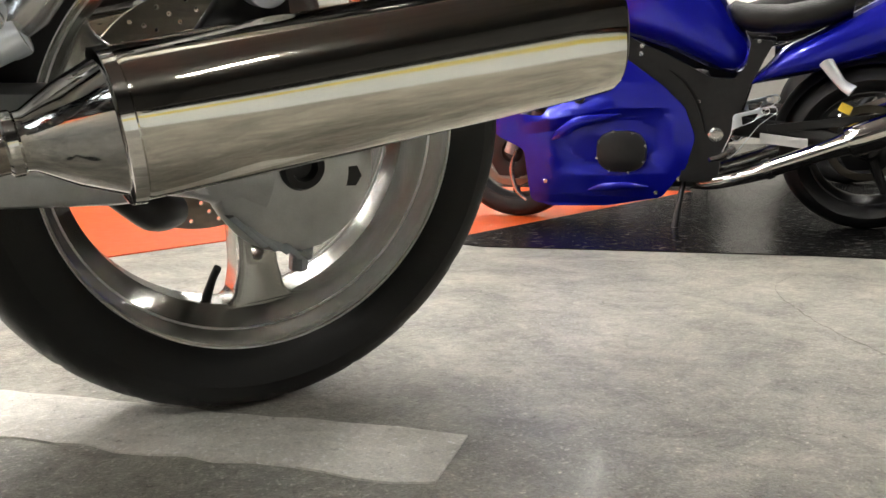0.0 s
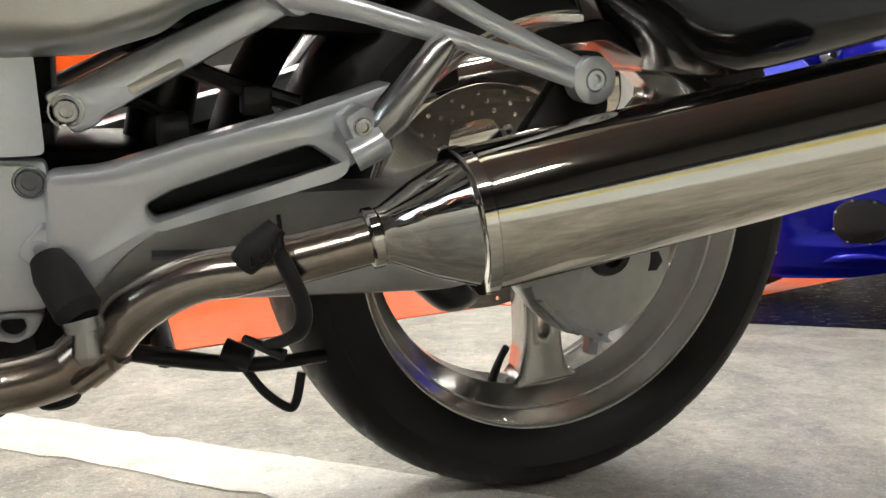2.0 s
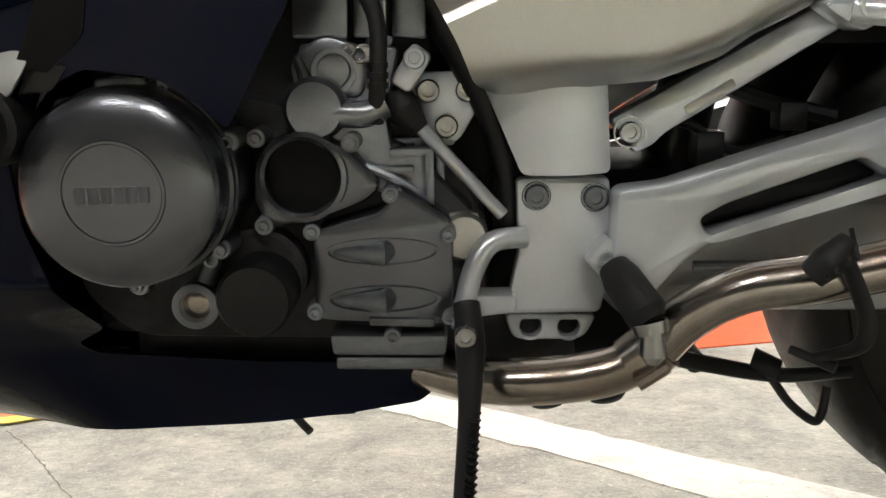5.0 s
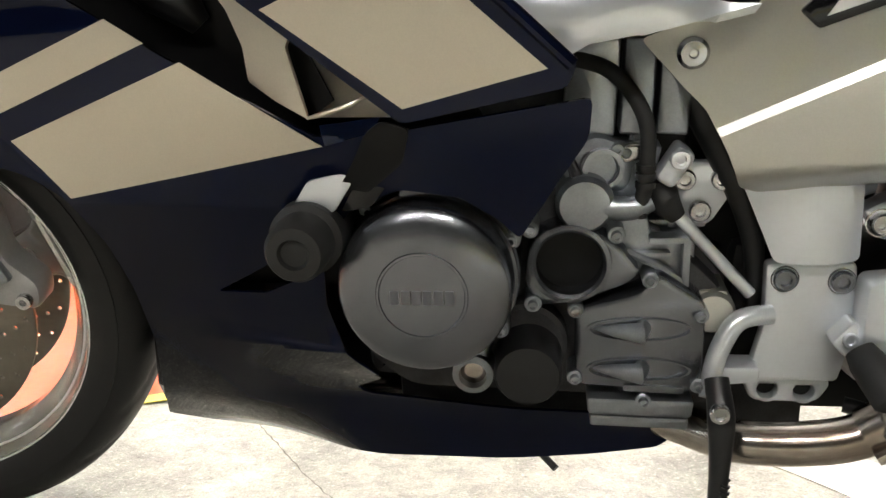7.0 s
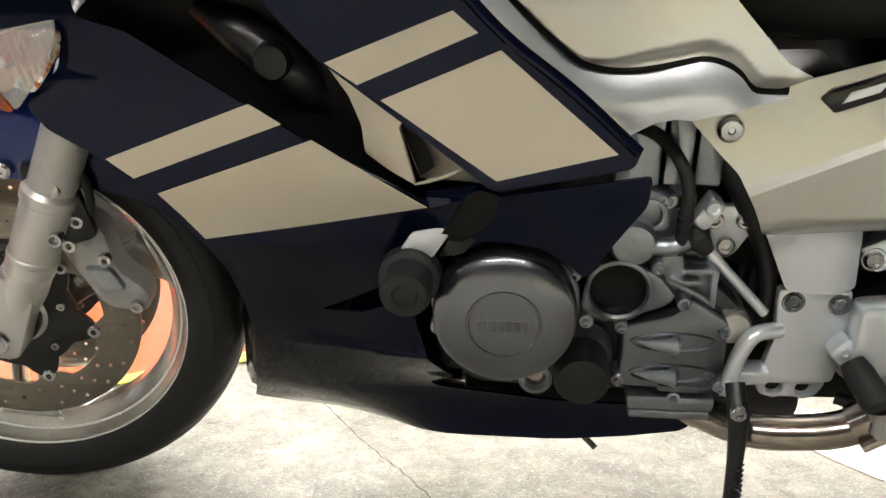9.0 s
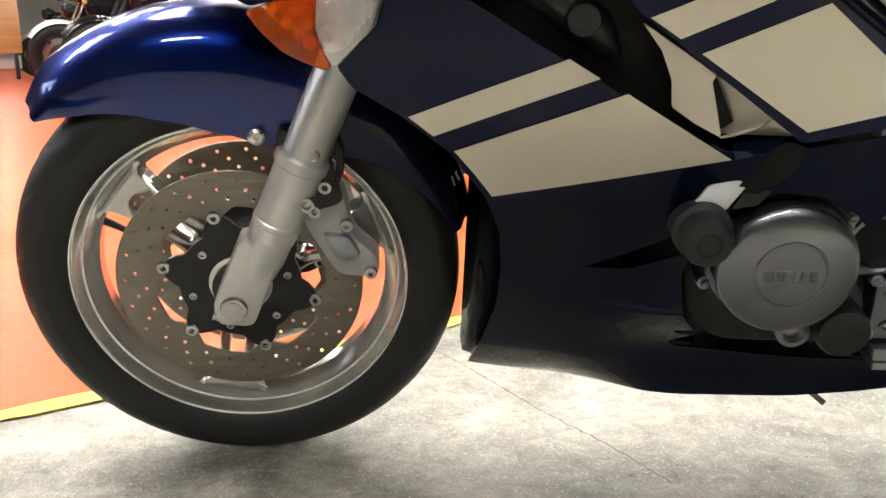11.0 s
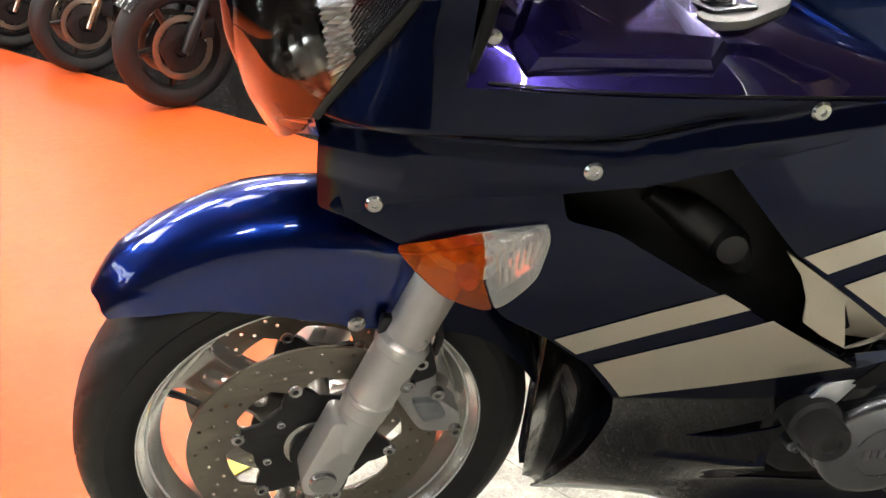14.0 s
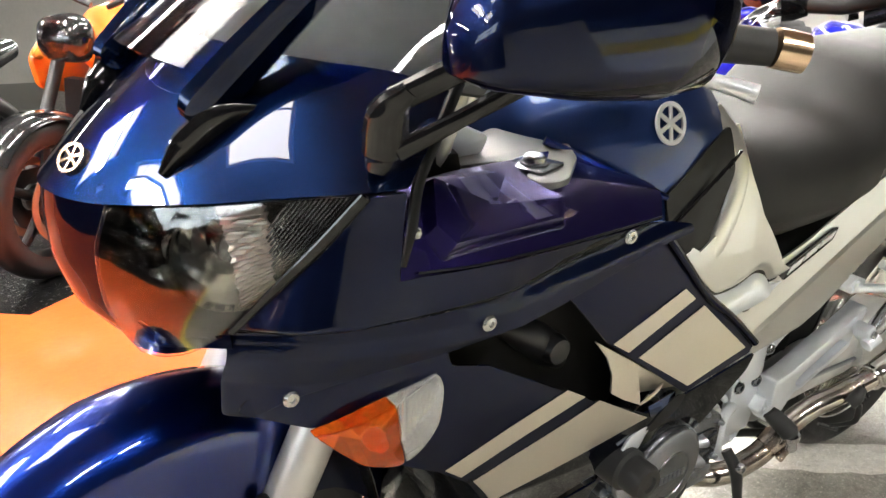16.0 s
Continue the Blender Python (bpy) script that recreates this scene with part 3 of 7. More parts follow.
def wheel(parent, x, z, r_tyre, r_rim, half_tyre, half_rim, spokes, first, turn, slot=(0.045, 0.030, 0.0105), stout=1.0, valve_at=0.32, rim_mat=None, name="front_wheel"):
    """Rim with three slotted twin spokes, tyre, hub and valve."""
    t = half_rim
    rim = lathe([(r_rim, -t), (r_rim, -t + 0.006), (r_rim - 0.012, -t + 0.010), (r_rim - 0.016, -t * 0.45), (r_rim - 0.026, -t * 0.2), (r_rim - 0.026, t * 0.2), (r_rim - 0.016, t * 0.45),
                 (r_rim - 0.012, t - 0.010), (r_rim, t - 0.006), (r_rim, t), (r_rim - 0.010, t), (r_rim - 0.013, t - 0.006), (r_rim - 0.022, t * 0.5), (r_rim - 0.036, t * 0.22),
                 (r_rim - 0.036, -t * 0.22), (r_rim - 0.022, -t * 0.5), (r_rim - 0.013, -t + 0.006), (r_rim - 0.010, -t)], x, z, 96)
    rim = part(name, moved(rim, turn), rim_mat or RIM, parent, "silver painted cast wheel with three slotted spokes")
    for ring_r, ring_y, wide in ((r_rim - 0.0045, t + 0.0006, 0.0030), (r_rim - 0.0185, t * 0.66, 0.0016)):
        for sy in (-1, 1):
            part("rim_edge", moved(lathe([(ring_r + wide, sy * ring_y - 0.001), (ring_r + wide, sy * ring_y + 0.001), (ring_r - wide, sy * ring_y + 0.001), (ring_r - wide, sy * ring_y - 0.001)], x, z, 96), turn), EMBLEM, rim, "polished rim edge")
    a, b = r_rim - 0.010, r_tyre
    h = half_tyre
    side = [(a, half_rim - 0.006), (a + 0.004, half_rim + 0.002), (a + (b - a) * 0.30, h * 0.95), (a + (b - a) * 0.50, h)]
    arc = []
    for k in range(25):
        q = -1 + k / 12
        arc.append((b - (b - a) * 0.42 * abs(q) ** 2.6 - (b - a) * 0.08 * q * q, h * 0.97 * math.sin(q * math.pi / 2) ** 1 if abs(q) < 1 else h * 0.97 * q))
    prof = [(r, -y) for r, y in side] + arc + [(r, y) for r, y in reversed(side)] + [(a - 0.004, 0)]
    rows = []
    for k in range(240):
        an = 2 * math.pi * k / 240
        row = []
        for i, (r, y) in enumerate(prof):
            lane = abs(y) / h
            if 4 <= i < 29 and 0.14 < lane < 0.93 and ((k + 13 * lane * lane + (6 if y > 0 else 0)) % 12) < 1.3:
                r -= 0.0035
            row.append((x + r * math.cos(an), y, z + r * math.sin(an)))
        rows.append(row)
    part("tyre", moved(grid_mesh(rows, closed_u=True, closed_v=True), turn), TYRE, rim, "black road tyre with a shallow tread", sharp=60)
    for k in range(spokes):
        c = first + k * 2 * math.pi / spokes
        ri, ro = 0.035, r_rim - 0.030
        side = []
        for r, w in ((ri, 0.040), (ri + 0.05, 0.026 * stout), (ro - 0.05, 0.026 * stout), (ro - 0.015, 0.034 * stout), (ro, 0.058)):
            side.append((r, w))
        out = [(r, w) for r, w in side] + [(r, -w) for r, w in reversed(side)]
        hole = rounded([(ri + slot[0], slot[2] * 0.8), (ro - slot[1], slot[2]), (ro - slot[1], -slot[2]), (ri + slot[0], -slot[2] * 0.8)], 0.01)

        def spin(pts):
            return [(x + r * math.cos(c) - w * math.sin(c), z + r * math.sin(c) + w * math.cos(c)) for r, w in pts]

        part("spoke", moved(plate([spin(rounded(out, 0.008)), spin(hole)], -0.022, 0.022, 0.007), turn), rim_mat or RIM, rim)
    part("hub", moved(solid_lathe([(0.030, -0.060), (0.045, -0.055), (0.048, -0.03), (0.055, -0.02), (0.055, 0.02), (0.048, 0.03), (0.045, 0.055), (0.030, 0.060)], x, z, 40), turn), rim_mat or RIM, rim)
    va = first + valve_at
    vx, vz = x + (r_rim - 0.032) * math.cos(va), z + (r_rim - 0.032) * math.sin(va)
    ix, iz = x + (r_rim - 0.078) * math.cos(va), z + (r_rim - 0.078) * math.sin(va)
    part("valve", moved(tube([(vx, 0, vz), (ix + 0.4 * (vx - ix), -0.006, iz + 0.4 * (vz - iz)), (ix, -0.014, iz)], [0.006, 0.0045, 0.0045], 10), turn), RUBBER, rim)
    return rim


def brake_disc(parent, x, z, y, r, turn, bolts=6, phase=0.3, carrier=True, sub=True):
    """A drilled ring on a black carrier with floating buttons."""
    inner = []
    n = 96
    ri = r * 0.70
    for k in range(n):
        a = 2 * math.pi * k / n
        lug = 0.5 + 0.5 * math.cos(bolts * (a - phase))
        rr = ri - 0.016 * max(0.0, lug - 0.55) / 0.45
        inner.append((x + rr * math.cos(a), z + rr * math.sin(a)))
    holes = []
    count = 0
    for ring, (fr, m) in enumerate(((0.77, 24), (0.85, 24), (0.93, 24))):
        for k in range(m):
            a = 2 * math.pi * (k + ring * 0.33) / m
            holes.append(circle(x + r * fr * math.cos(a), z + r * fr * math.sin(a), 0.0027, 8))
            count += 1
    disc = part("brake_disc", moved(plate([circle(x, z, r, 96), inner, *holes], y - 0.0025, y + 0.0025, 0.0006), turn), DISC, parent, "drilled brake disc with worn steel face")
    if carrier:
        out = []
        for k in range(72):
            a = 2 * math.pi * k / 72
            lug = 0.5 + 0.5 * math.cos(bolts * (a - phase))
            rr = r * 0.50 + (ri - 0.010 - r * 0.50) * max(0.0, lug - 0.35) / 0.65
            out.append((x + rr * math.cos(a), z + rr * math.sin(a)))
        part("disc_carrier", moved(plate([out, circle(x, z, 0.027, 24)], y - 0.004, y + 0.004, 0.0012), turn), SATIN_BLACK, disc, "black disc carrier")
        for k in range(bolts):
            a = phase + 2 * math.pi * k / bolts
            bx, bz = x + (ri - 0.012) * math.cos(a), z + (ri - 0.012) * math.sin(a)
            part("rivet", moved(solid_lathe([(0.0085, 0.006), (0.0095, 0.004), (0.0095, -0.005), (0.008, -0.007), (0.004, -0.007), (0.0035, -0.003), (0.001, -0.003)], bx, bz, 18, y), turn), STEEL, disc)
            bx, bz = x + r * 0.40 * math.cos(a + 0.5), z + r * 0.40 * math.sin(a + 0.5)
            part("bolt", moved(bolt(bx, y - 0.004, bz, 0.0062, 0.006), turn), STEEL, disc)
    return disc


LEAN, STEER, RAKE = 10.9, 8.5, 26.0
bike = thing("touring_motorcycle", pose(0, 0, 0, LEAN, 0, -0.7), "navy blue and silver touring motorcycle leaning on its side stand", "motorcycle")
UNTURNED = Matrix.Identity(4)
FX, FZ = -1.522, 0.304
head = Matrix.Rotation(radians(RAKE), 4, "Y")
PIVOT = Matrix.Translation((FX - 0.109, 0, 0)) @ head
STEERED = PIVOT @ Matrix.Rotation(radians(STEER), 4, "Z") @ PIVOT.inverted()

# wheels and brakes
front_wheel = wheel(bike, FX, FZ, 0.298, 0.230, 0.061, 0.050, 3, radians(138), STEERED, name="front_wheel")
for y in (-0.052, 0.052):
    brake_disc(front_wheel, FX, FZ, y, 0.163, STEERED, 6, 0.733)
part("speed_ring", moved(solid_lathe([(0.030, -0.058), (0.036, -0.056), (0.036, -0.068), (0.030, -0.070)], FX, FZ, 32), STEERED), SATIN_BLACK, front_wheel)
rear_wheel = wheel(bike, 0.008, 0.313, 0.306, 0.231, 0.090, 0.074, 3, radians(277), UNTURNED, slot=(0.075, 0.062, 0.006), stout=0.92, valve_at=-0.305, name="rear_wheel")
brake_disc(rear_wheel, 0.0, 0.313, 0.105, 0.141, UNTURNED)

# fork
s26, c26 = math.sin(radians(RAKE)), math.cos(radians(RAKE))


def on_fork(d, y):
    """d metres up the leg from the axle."""
    return (FX + 0.012 + d * s26, y, FZ + d * c26)


for side in (-1, 1):
    y = 0.093 * side
    leg = tube([on_fork(0.045, y), on_fork(0.070, y), on_fork(0.098, y), on_fork(0.100, y), on_fork(0.117, y), on_fork(0.119, y), on_fork(0.124, y), on_fork(0.126, y), on_fork(0.200, y), on_fork(0.203, y), on_fork(0.216, y), on_fork(0.222, y), on_fork(0.46, y)],
               [0.024, 0.028, 0.0285, 0.0300, 0.0300, 0.0315, 0.0315, 0.0300, 0.0305, 0.0335, 0.0335, 0.0285, 0.0280], 28, False)
    leg = part("fork_leg", moved(leg, STEERED), FORK_SILVER, bike, "warm silver painted fork leg")
    part("fork_tube", moved(tube([on_fork(0.44, y), on_fork(0.80, y)], 0.024, 24, False), STEERED), FORK_SILVER, leg)
    lug = plate(rounded([(FX - 0.024, FZ - 0.026), (FX + 0.020, FZ - 0.032), (FX + 0.058, FZ + 0.050), (FX + 0.066, FZ + 0.076), (FX + 0.018, FZ + 0.096), (FX - 0.028, FZ + 0.002)], 0.010), y - 0.023, y + 0.023, 0.005)
    part("axle_clamp", moved(lug, STEERED), FORK_SILVER, leg)
    part("axle_nut", moved(joined(solid_lathe([(0.017, 0.0), (0.018, -0.005), (0.016, -0.009), (0.010, -0.009), (0.009, -0.003), (0.001, -0.003)], FX, FZ, 24, -0.115) if side < 0 else
                                  moved(solid_lathe([(0.017, 0.0), (0.018, -0.005), (0.010, -0.009), (0.001, -0.003)], FX, FZ, 24, -0.115), Matrix.Diagonal((1, -1, 1, 1)))), STEERED), STEEL, leg)
    part("pinch_bolt", moved(tube([(FX - 0.032, y - 0.008, FZ - 0.018), (FX - 0.018, y - 0.008, FZ - 0.024)], 0.0065, 10, False), STEERED), STEEL, leg)
    # caliper behind the leg
    cal = plate(rounded([(FX + 0.104, FZ + 0.165), (FX + 0.150, FZ + 0.135), (FX + 0.156, FZ + 0.075), (FX + 0.190, FZ + 0.040), (FX + 0.184, FZ + 0.008), (FX + 0.132, FZ + 0.018), (FX + 0.098, FZ + 0.088), (FX + 0.084, FZ + 0.140)], 0.014), y * 0.36, y * 0.86, 0.007)
    cal = part("brake_caliper", moved(cal, STEERED), CALIPER, bike, "grey cast four-piston brake caliper")
    part("caliper_cap", moved(plate(rounded([(FX + 0.118, FZ + 0.085), (FX + 0.152, FZ + 0.080), (FX + 0.166, FZ + 0.050), (FX + 0.134, FZ + 0.045)], 0.008), y * 0.84, y * 0.98, 0.004), STEERED), CAST, cal)
    for bx, bz in ((0.128, 0.152), (0.150, 0.098), (0.176, 0.028), (0.112, 0.120)):
        part("bolt", moved(joined(solid_lathe([(0.008, 0.0), (0.009, -0.004), (0.008, -0.010), (0.004, -0.010), (0.0035, -0.005), (0.001, -0.005)], FX + bx, FZ + bz, 16, -0.088)) if side < 0 else
                           moved(solid_lathe([(0.008, 0.0), (0.009, -0.010), (0.001, -0.008)], FX + bx, FZ + bz, 16, -0.088), Matrix.Diagonal((1, -1, 1, 1))), STEERED), STEEL, cal)
    part("mount", moved(plate(rounded([(FX + 0.080, FZ + 0.235), (FX + 0.135, FZ + 0.205), (FX + 0.150, FZ + 0.130), (FX + 0.112, FZ + 0.120), (FX + 0.062, FZ + 0.120)], 0.012), y * 0.9, y * 1.04, 0.003), STEERED), SATIN_BLACK, cal)
    for bx, bz in ((0.118, 0.205), (0.106, 0.140)):
        part("mount_bolt", moved(bolt(FX + bx, -0.110 if side < 0 else 0.100, FZ + bz, 0.0105, 0.010), STEERED), STEEL, cal)
    part("brake_hose", moved(tube([(FX + 0.130, y * 0.8, FZ + 0.130), (FX + 0.150, y, FZ + 0.19), (FX + 0.13, y * 0.9, FZ + 0.27), (FX + 0.18, y * 0.8, FZ + 0.36)], 0.0055, 10), STEERED), RUBBER, cal)
part("axle", moved(tube([(FX, -0.125, FZ), (FX, 0.125, FZ)], 0.012, 20, False), STEERED), STEEL, bike)
part("fork_clamp", moved(plate(rounded([(FX + 0.262, FZ + 0.505), (FX + 0.330, FZ + 0.470), (FX + 0.350, FZ + 0.520), (FX + 0.285, FZ + 0.552)], 0.015), -0.135, 0.135, 0.008), STEERED), FRAME_SILVER, bike)

# front mudguard: an arch round the tyre with deep sides at the fork
rows = []
for k in range(41):
    a = radians(133 - 3.0 * k)
    deg = math.degrees(a)
    outer = lerp(deg, [10, 60, 100, 125, 136], [0.322, 0.352, 0.366, 0.362, 0.342])
    inner = lerp(deg, [10, 40, 60, 76, 92, 106, 125, 138], [0.300, 0.262, 0.222, 0.212, 0.226, 0.252, 0.300, 0.334])
    half = lerp(deg, [10, 50, 100, 125, 134, 138], [0.068, 0.080, 0.076, 0.062, 0.040, 0.016])
    row = []
    for j in range(17):
        s = -1 + j / 8
        m = abs(s)
        if m <= 0.5:
            rr, yy = outer - 0.010 * (m / 0.5) ** 2 - 0.004 * (m > 0.3), half * 0.62 * (m / 0.5)
        else:
            q = (m - 0.5) / 0.5
            rr = (outer - 0.014) + (inner - outer + 0.014) * q ** 1.15
            yy = half * (0.62 + 0.38 * math.sin(q * math.pi / 2) ** 0.7)
        row.append((FX + rr * math.cos(a), math.copysign(yy, s) if s else 0.0, FZ + rr * math.sin(a)))
    rows.append(row)
mudguard = grid_mesh(rows)
bmesh.ops.recalc_face_normals(mudguard, faces=mudguard.faces)
bmesh.ops.solidify(mudguard, geom=mudguard.faces[:], thickness=0.0035)
rear_guard = mudguard.copy()
for bm, keep in ((mudguard, lambda a: a > 57), (rear_guard, lambda a: a <= 57)):
    gone = [fc for fc in bm.faces if not keep(math.degrees(math.atan2(fc.calc_center_median().z - FZ, fc.calc_center_median().x - FX)))]
    bmesh.ops.delete(bm, geom=gone, context="FACES")
part("rear_mudguard_piece", moved(rear_guard, STEERED), BLUE_SHADED, bike, "dark rear piece of the front mudguard", 50)
mudguard = part("front_mudguard", moved(mudguard, STEERED), BLUE_LIT, bike, "glossy metallic blue front mudguard", sharp=50)
for side in (-1, 1):
    part("screw", moved(solid_lathe([(0.009, 0.004), (0.0105, 0.001), (0.0105, -0.003), (0.007, -0.0055), (0.003, -0.0055), (0.0025, -0.003), (0.0005, -0.003)], FX + 0.052, FZ + 0.218, 20, -0.083) if side < 0 else
                        moved(solid_lathe([(0.009, 0.004), (0.0105, -0.003), (0.001, -0.0055)], FX + 0.052, FZ + 0.218, 20, -0.083), Matrix.Diagonal((1, -1, 1, 1))), STEERED), STEEL, mudguard)


# ---- bodywork surfaces: half width at a place in side view ----
def low_width(x, z):
    w = flow(x, [-1.50, -1.42, -1.36, -1.26, -1.18, -1.05, -0.85, -0.70], [0.180, 0.208, 0.220, 0.229, 0.235, 0.249, 0.260, 0.262])
    w *= flow(z, [0.14, 0.155, 0.18, 0.22, 0.30, 0.40, 0.50, 0.58, 0.66, 0.70, 0.775], [0.10, 0.28, 0.45, 0.60, 0.71, 0.80, 0.90, 0.97, 1.0, 0.995, 0.95])
    rear = max(0.0, min(1.0, (x + 1.12) / 0.20))
    rear = rear * rear * (3 - 2 * rear)
    if z < 0.32:
        w = w + (flow(z, [0.14, 0.20, 0.235, 0.265, 0.295, 0.32], [0.112, 0.115, 0.124, 0.145, 0.172, 0.191]) - w) * rear
    keel = flow(x, [-1.22, -1.10, -0.95, -0.80], [0.72, 0.50, 0.22, 0.0])
    return w * (1 - keel * max(0.0, min(1.0, (0.48 - z) / 0.33)))


NOSE_Z = [0.690, 0.72, 0.75, 0.80, 0.86, 0.90, 0.94, 0.98, 1.04]
NOSE_X = [-1.470, -1.515, -1.545, -1.578, -1.585, -1.572, -1.545, -1.505, -1.43]


def nose_width(x, z):
    x0 = flow(z, NOSE_Z, NOSE_X)
    s = min(1.0, max(0.0, (-1.05 - x) / (-1.05 - x0)))
    top = flow(z, [0.70, 0.74, 0.83, 0.88, 0.93, 0.98, 1.04], [0.270, 0.280, 0.286, 0.286, 0.286, 0.262, 0.20])
    return top * max(0.0, 1 - s ** 3.0) ** 0.5


def two_sides(name, make, mat, parent=None, label="", sharp=32.0):
    """A panel and its mirror on the other flank; returns the one on the -y flank."""
    bm = make()
    other = mirrored(bm)
    left = part(name, bm, mat, parent or bike, label, sharp)
    part(name, other, mat, parent or bike, label, sharp)
    return left


LOWER = [(-1.484, 0.716), (-1.416, 0.686), (-1.345, 0.702), (-1.276, 0.704), (-1.287, 0.668), (-1.331, 0.630), (-1.316, 0.606), (-1.268, 0.577), (-1.220, 0.537), (-1.182, 0.482), (-1.168, 0.430), (-1.166, 0.370), (-1.172, 0.300), (-1.188, 0.240), (-1.205, 0.185), (-1.214, 0.160),
         (-1.10, 0.147), (-0.98, 0.150), (-0.90, 0.160), (-0.715, 0.179), (-0.650, 0.190), (-0.632, 0.206), (-0.640, 0.230), (-0.945, 0.240), (-0.958, 0.252), (-0.925, 0.272), (-0.952, 0.315), (-0.962, 0.375), (-0.955, 0.430), (-0.925, 0.475), (-0.880, 0.497),
         (-0.830, 0.490), (-0.800, 0.470), (-0.783, 0.451), (-0.750, 0.506), (-0.729, 0.540), (-0.727, 0.572), (-0.868, 0.548), (-0.942, 0.542), (-1.052, 0.605), (-1.214, 0.703), (-1.262, 0.716), (-1.275, 0.775), (-1.39, 0.758), (-1.475, 0.728)]
SLIT = rounded([(-1.070, 0.380), (-1.020, 0.410), (-0.972, 0.440), (-0.966, 0.410), (-1.020, 0.382)], 0.004)
# Black backing added so the slit reads dark, with nothing seen through.
two_sides("slit_back", lambda: plate(rounded([(-1.07, 0.375), (-0.98, 0.46), (-0.955, 0.45), (-0.955, 0.375)], 0.01), -0.130, -0.137, 0.002), BLACK)
lower = two_sides("lower_fairing", lambda: shell(rounded(LOWER, 0.006, 2), low_width, 0.003, 0.025, holes=[SLIT]), BLUE_SHADED, None, "dark navy lower fairing panel with silver bands")
two_sides("silver_band", lambda: shell([(-1.260, 0.576), (-1.100, 0.638), (-1.070, 0.619), (-1.235, 0.555)], low_width, 0.0008, 0.03, 0.0022), SILVER_DECAL, lower)
two_sides("silver_band", lambda: shell([(-1.214, 0.538), (-1.043, 0.604), (-0.937, 0.535), (-1.175, 0.484), (-1.194, 0.512)], low_width, 0.0008, 0.03, 0.0022), SILVER_DECAL, lower)

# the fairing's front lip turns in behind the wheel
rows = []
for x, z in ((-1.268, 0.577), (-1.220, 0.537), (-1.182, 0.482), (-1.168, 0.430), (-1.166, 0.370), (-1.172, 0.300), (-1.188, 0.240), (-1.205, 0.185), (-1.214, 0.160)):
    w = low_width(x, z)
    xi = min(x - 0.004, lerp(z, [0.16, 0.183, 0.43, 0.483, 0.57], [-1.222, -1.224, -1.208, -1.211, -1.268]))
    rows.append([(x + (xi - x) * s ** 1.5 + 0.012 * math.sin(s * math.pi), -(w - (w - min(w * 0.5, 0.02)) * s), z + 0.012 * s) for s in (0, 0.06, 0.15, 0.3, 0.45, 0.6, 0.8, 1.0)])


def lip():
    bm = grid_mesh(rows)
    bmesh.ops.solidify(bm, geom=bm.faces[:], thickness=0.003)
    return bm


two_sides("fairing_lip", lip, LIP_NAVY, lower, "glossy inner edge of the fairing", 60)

UPPER = [(-0.872, 0.553), (-0.745, 0.580), (-0.738, 0.600), (-0.865, 0.702), (-0.918, 0.765), (-0.975, 0.822), (-1.045, 0.812), (-1.130, 0.785), (-1.036, 0.680)]


def up_width(x, z):
    return flow(x, [-1.15, -1.0, -0.85, -0.70], [0.236, 0.241, 0.248, 0.258]) - 0.02 * max(0.0, z - 0.70)


upper = two_sides("upper_fairing", lambda: shell(rounded(UPPER, 0.006, 2), up_width, 0.003, 0.03), BLUE_SHADED, None, "dark navy upper side panel with silver bands")
two_sides("silver_band", lambda: shell([(-1.026, 0.675), (-0.908, 0.721), (-0.886, 0.702), (-0.997, 0.655)], up_width, 0.0008, 0.03, 0.0022), SILVER_DECAL, upper)
two_sides("silver_band", lambda: shell([(-0.976, 0.641), (-0.866, 0.687), (-0.760, 0.594), (-0.870, 0.565)], up_width, 0.0008, 0.03, 0.0022), SILVER_DECAL, upper)

two_sides("panel_rim", lambda: tube([(-0.742, -0.258, 0.597), (-0.800, -0.254, 0.650), (-0.865, -0.250, 0.702), (-0.920, -0.247, 0.762), (-0.972, -0.244, 0.818)], 0.0055, 10), BLUE_SHADED, upper, "raised edge of the panel")
# air duct between the two panels
duct = two_sides("air_duct", lambda: shell(rounded([(-1.030, 0.667), (-1.010, 0.640), (-0.999, 0.612), (-0.997, 0.585), (-0.975, 0.570), (-0.948, 0.556), (-0.962, 0.612), (-0.958, 0.618), (-0.975, 0.630)], 0.003), lambda x, z: 0.236 - 0.25 * max(0.0, -0.955 - x), 0.004, 0.015), SILVER_DECAL, None, "silver air outlet scoop")
two_sides("duct_floor", lambda: shell([(-0.972, 0.622), (-0.960, 0.616), (-0.870, 0.556), (-0.948, 0.550)], lambda x, z: 0.200 + 0.42 * max(0.0, x + 0.948), 0.003, 0.012), SILVER_DECAL, duct, "hollowed silver floor of the air outlet")
# Black sheet stands in for the deep shade inside the outlet.
two_sides("duct_shade_sheet", lambda: shell([(-0.966, 0.616), (-0.954, 0.614), (-0.932, 0.566), (-0.946, 0.556)], lambda x, z: 0.2125, 0.003, 0.02), BLACK, duct)
two_sides("duct_edge", lambda: tube([(-0.949, -0.236, 0.5565), (-0.935, -0.236, 0.560), (-0.915, -0.235, 0.566), (-0.902, -0.232, 0.572)], [0.0012, 0.0024, 0.0024, 0.0012], 8), SILVER_DECAL, duct)
two_sides("gap_strap", lambda: shell(rounded([(-0.888, 0.556), (-0.866, 0.549), (-0.874, 0.520), (-0.905, 0.494), (-0.935, 0.488), (-0.913, 0.523), (-0.902, 0.545)], 0.006), low_width, 0.002, 0.015, 0.0015), BLACK, lower, "black strip between the fairing panels")
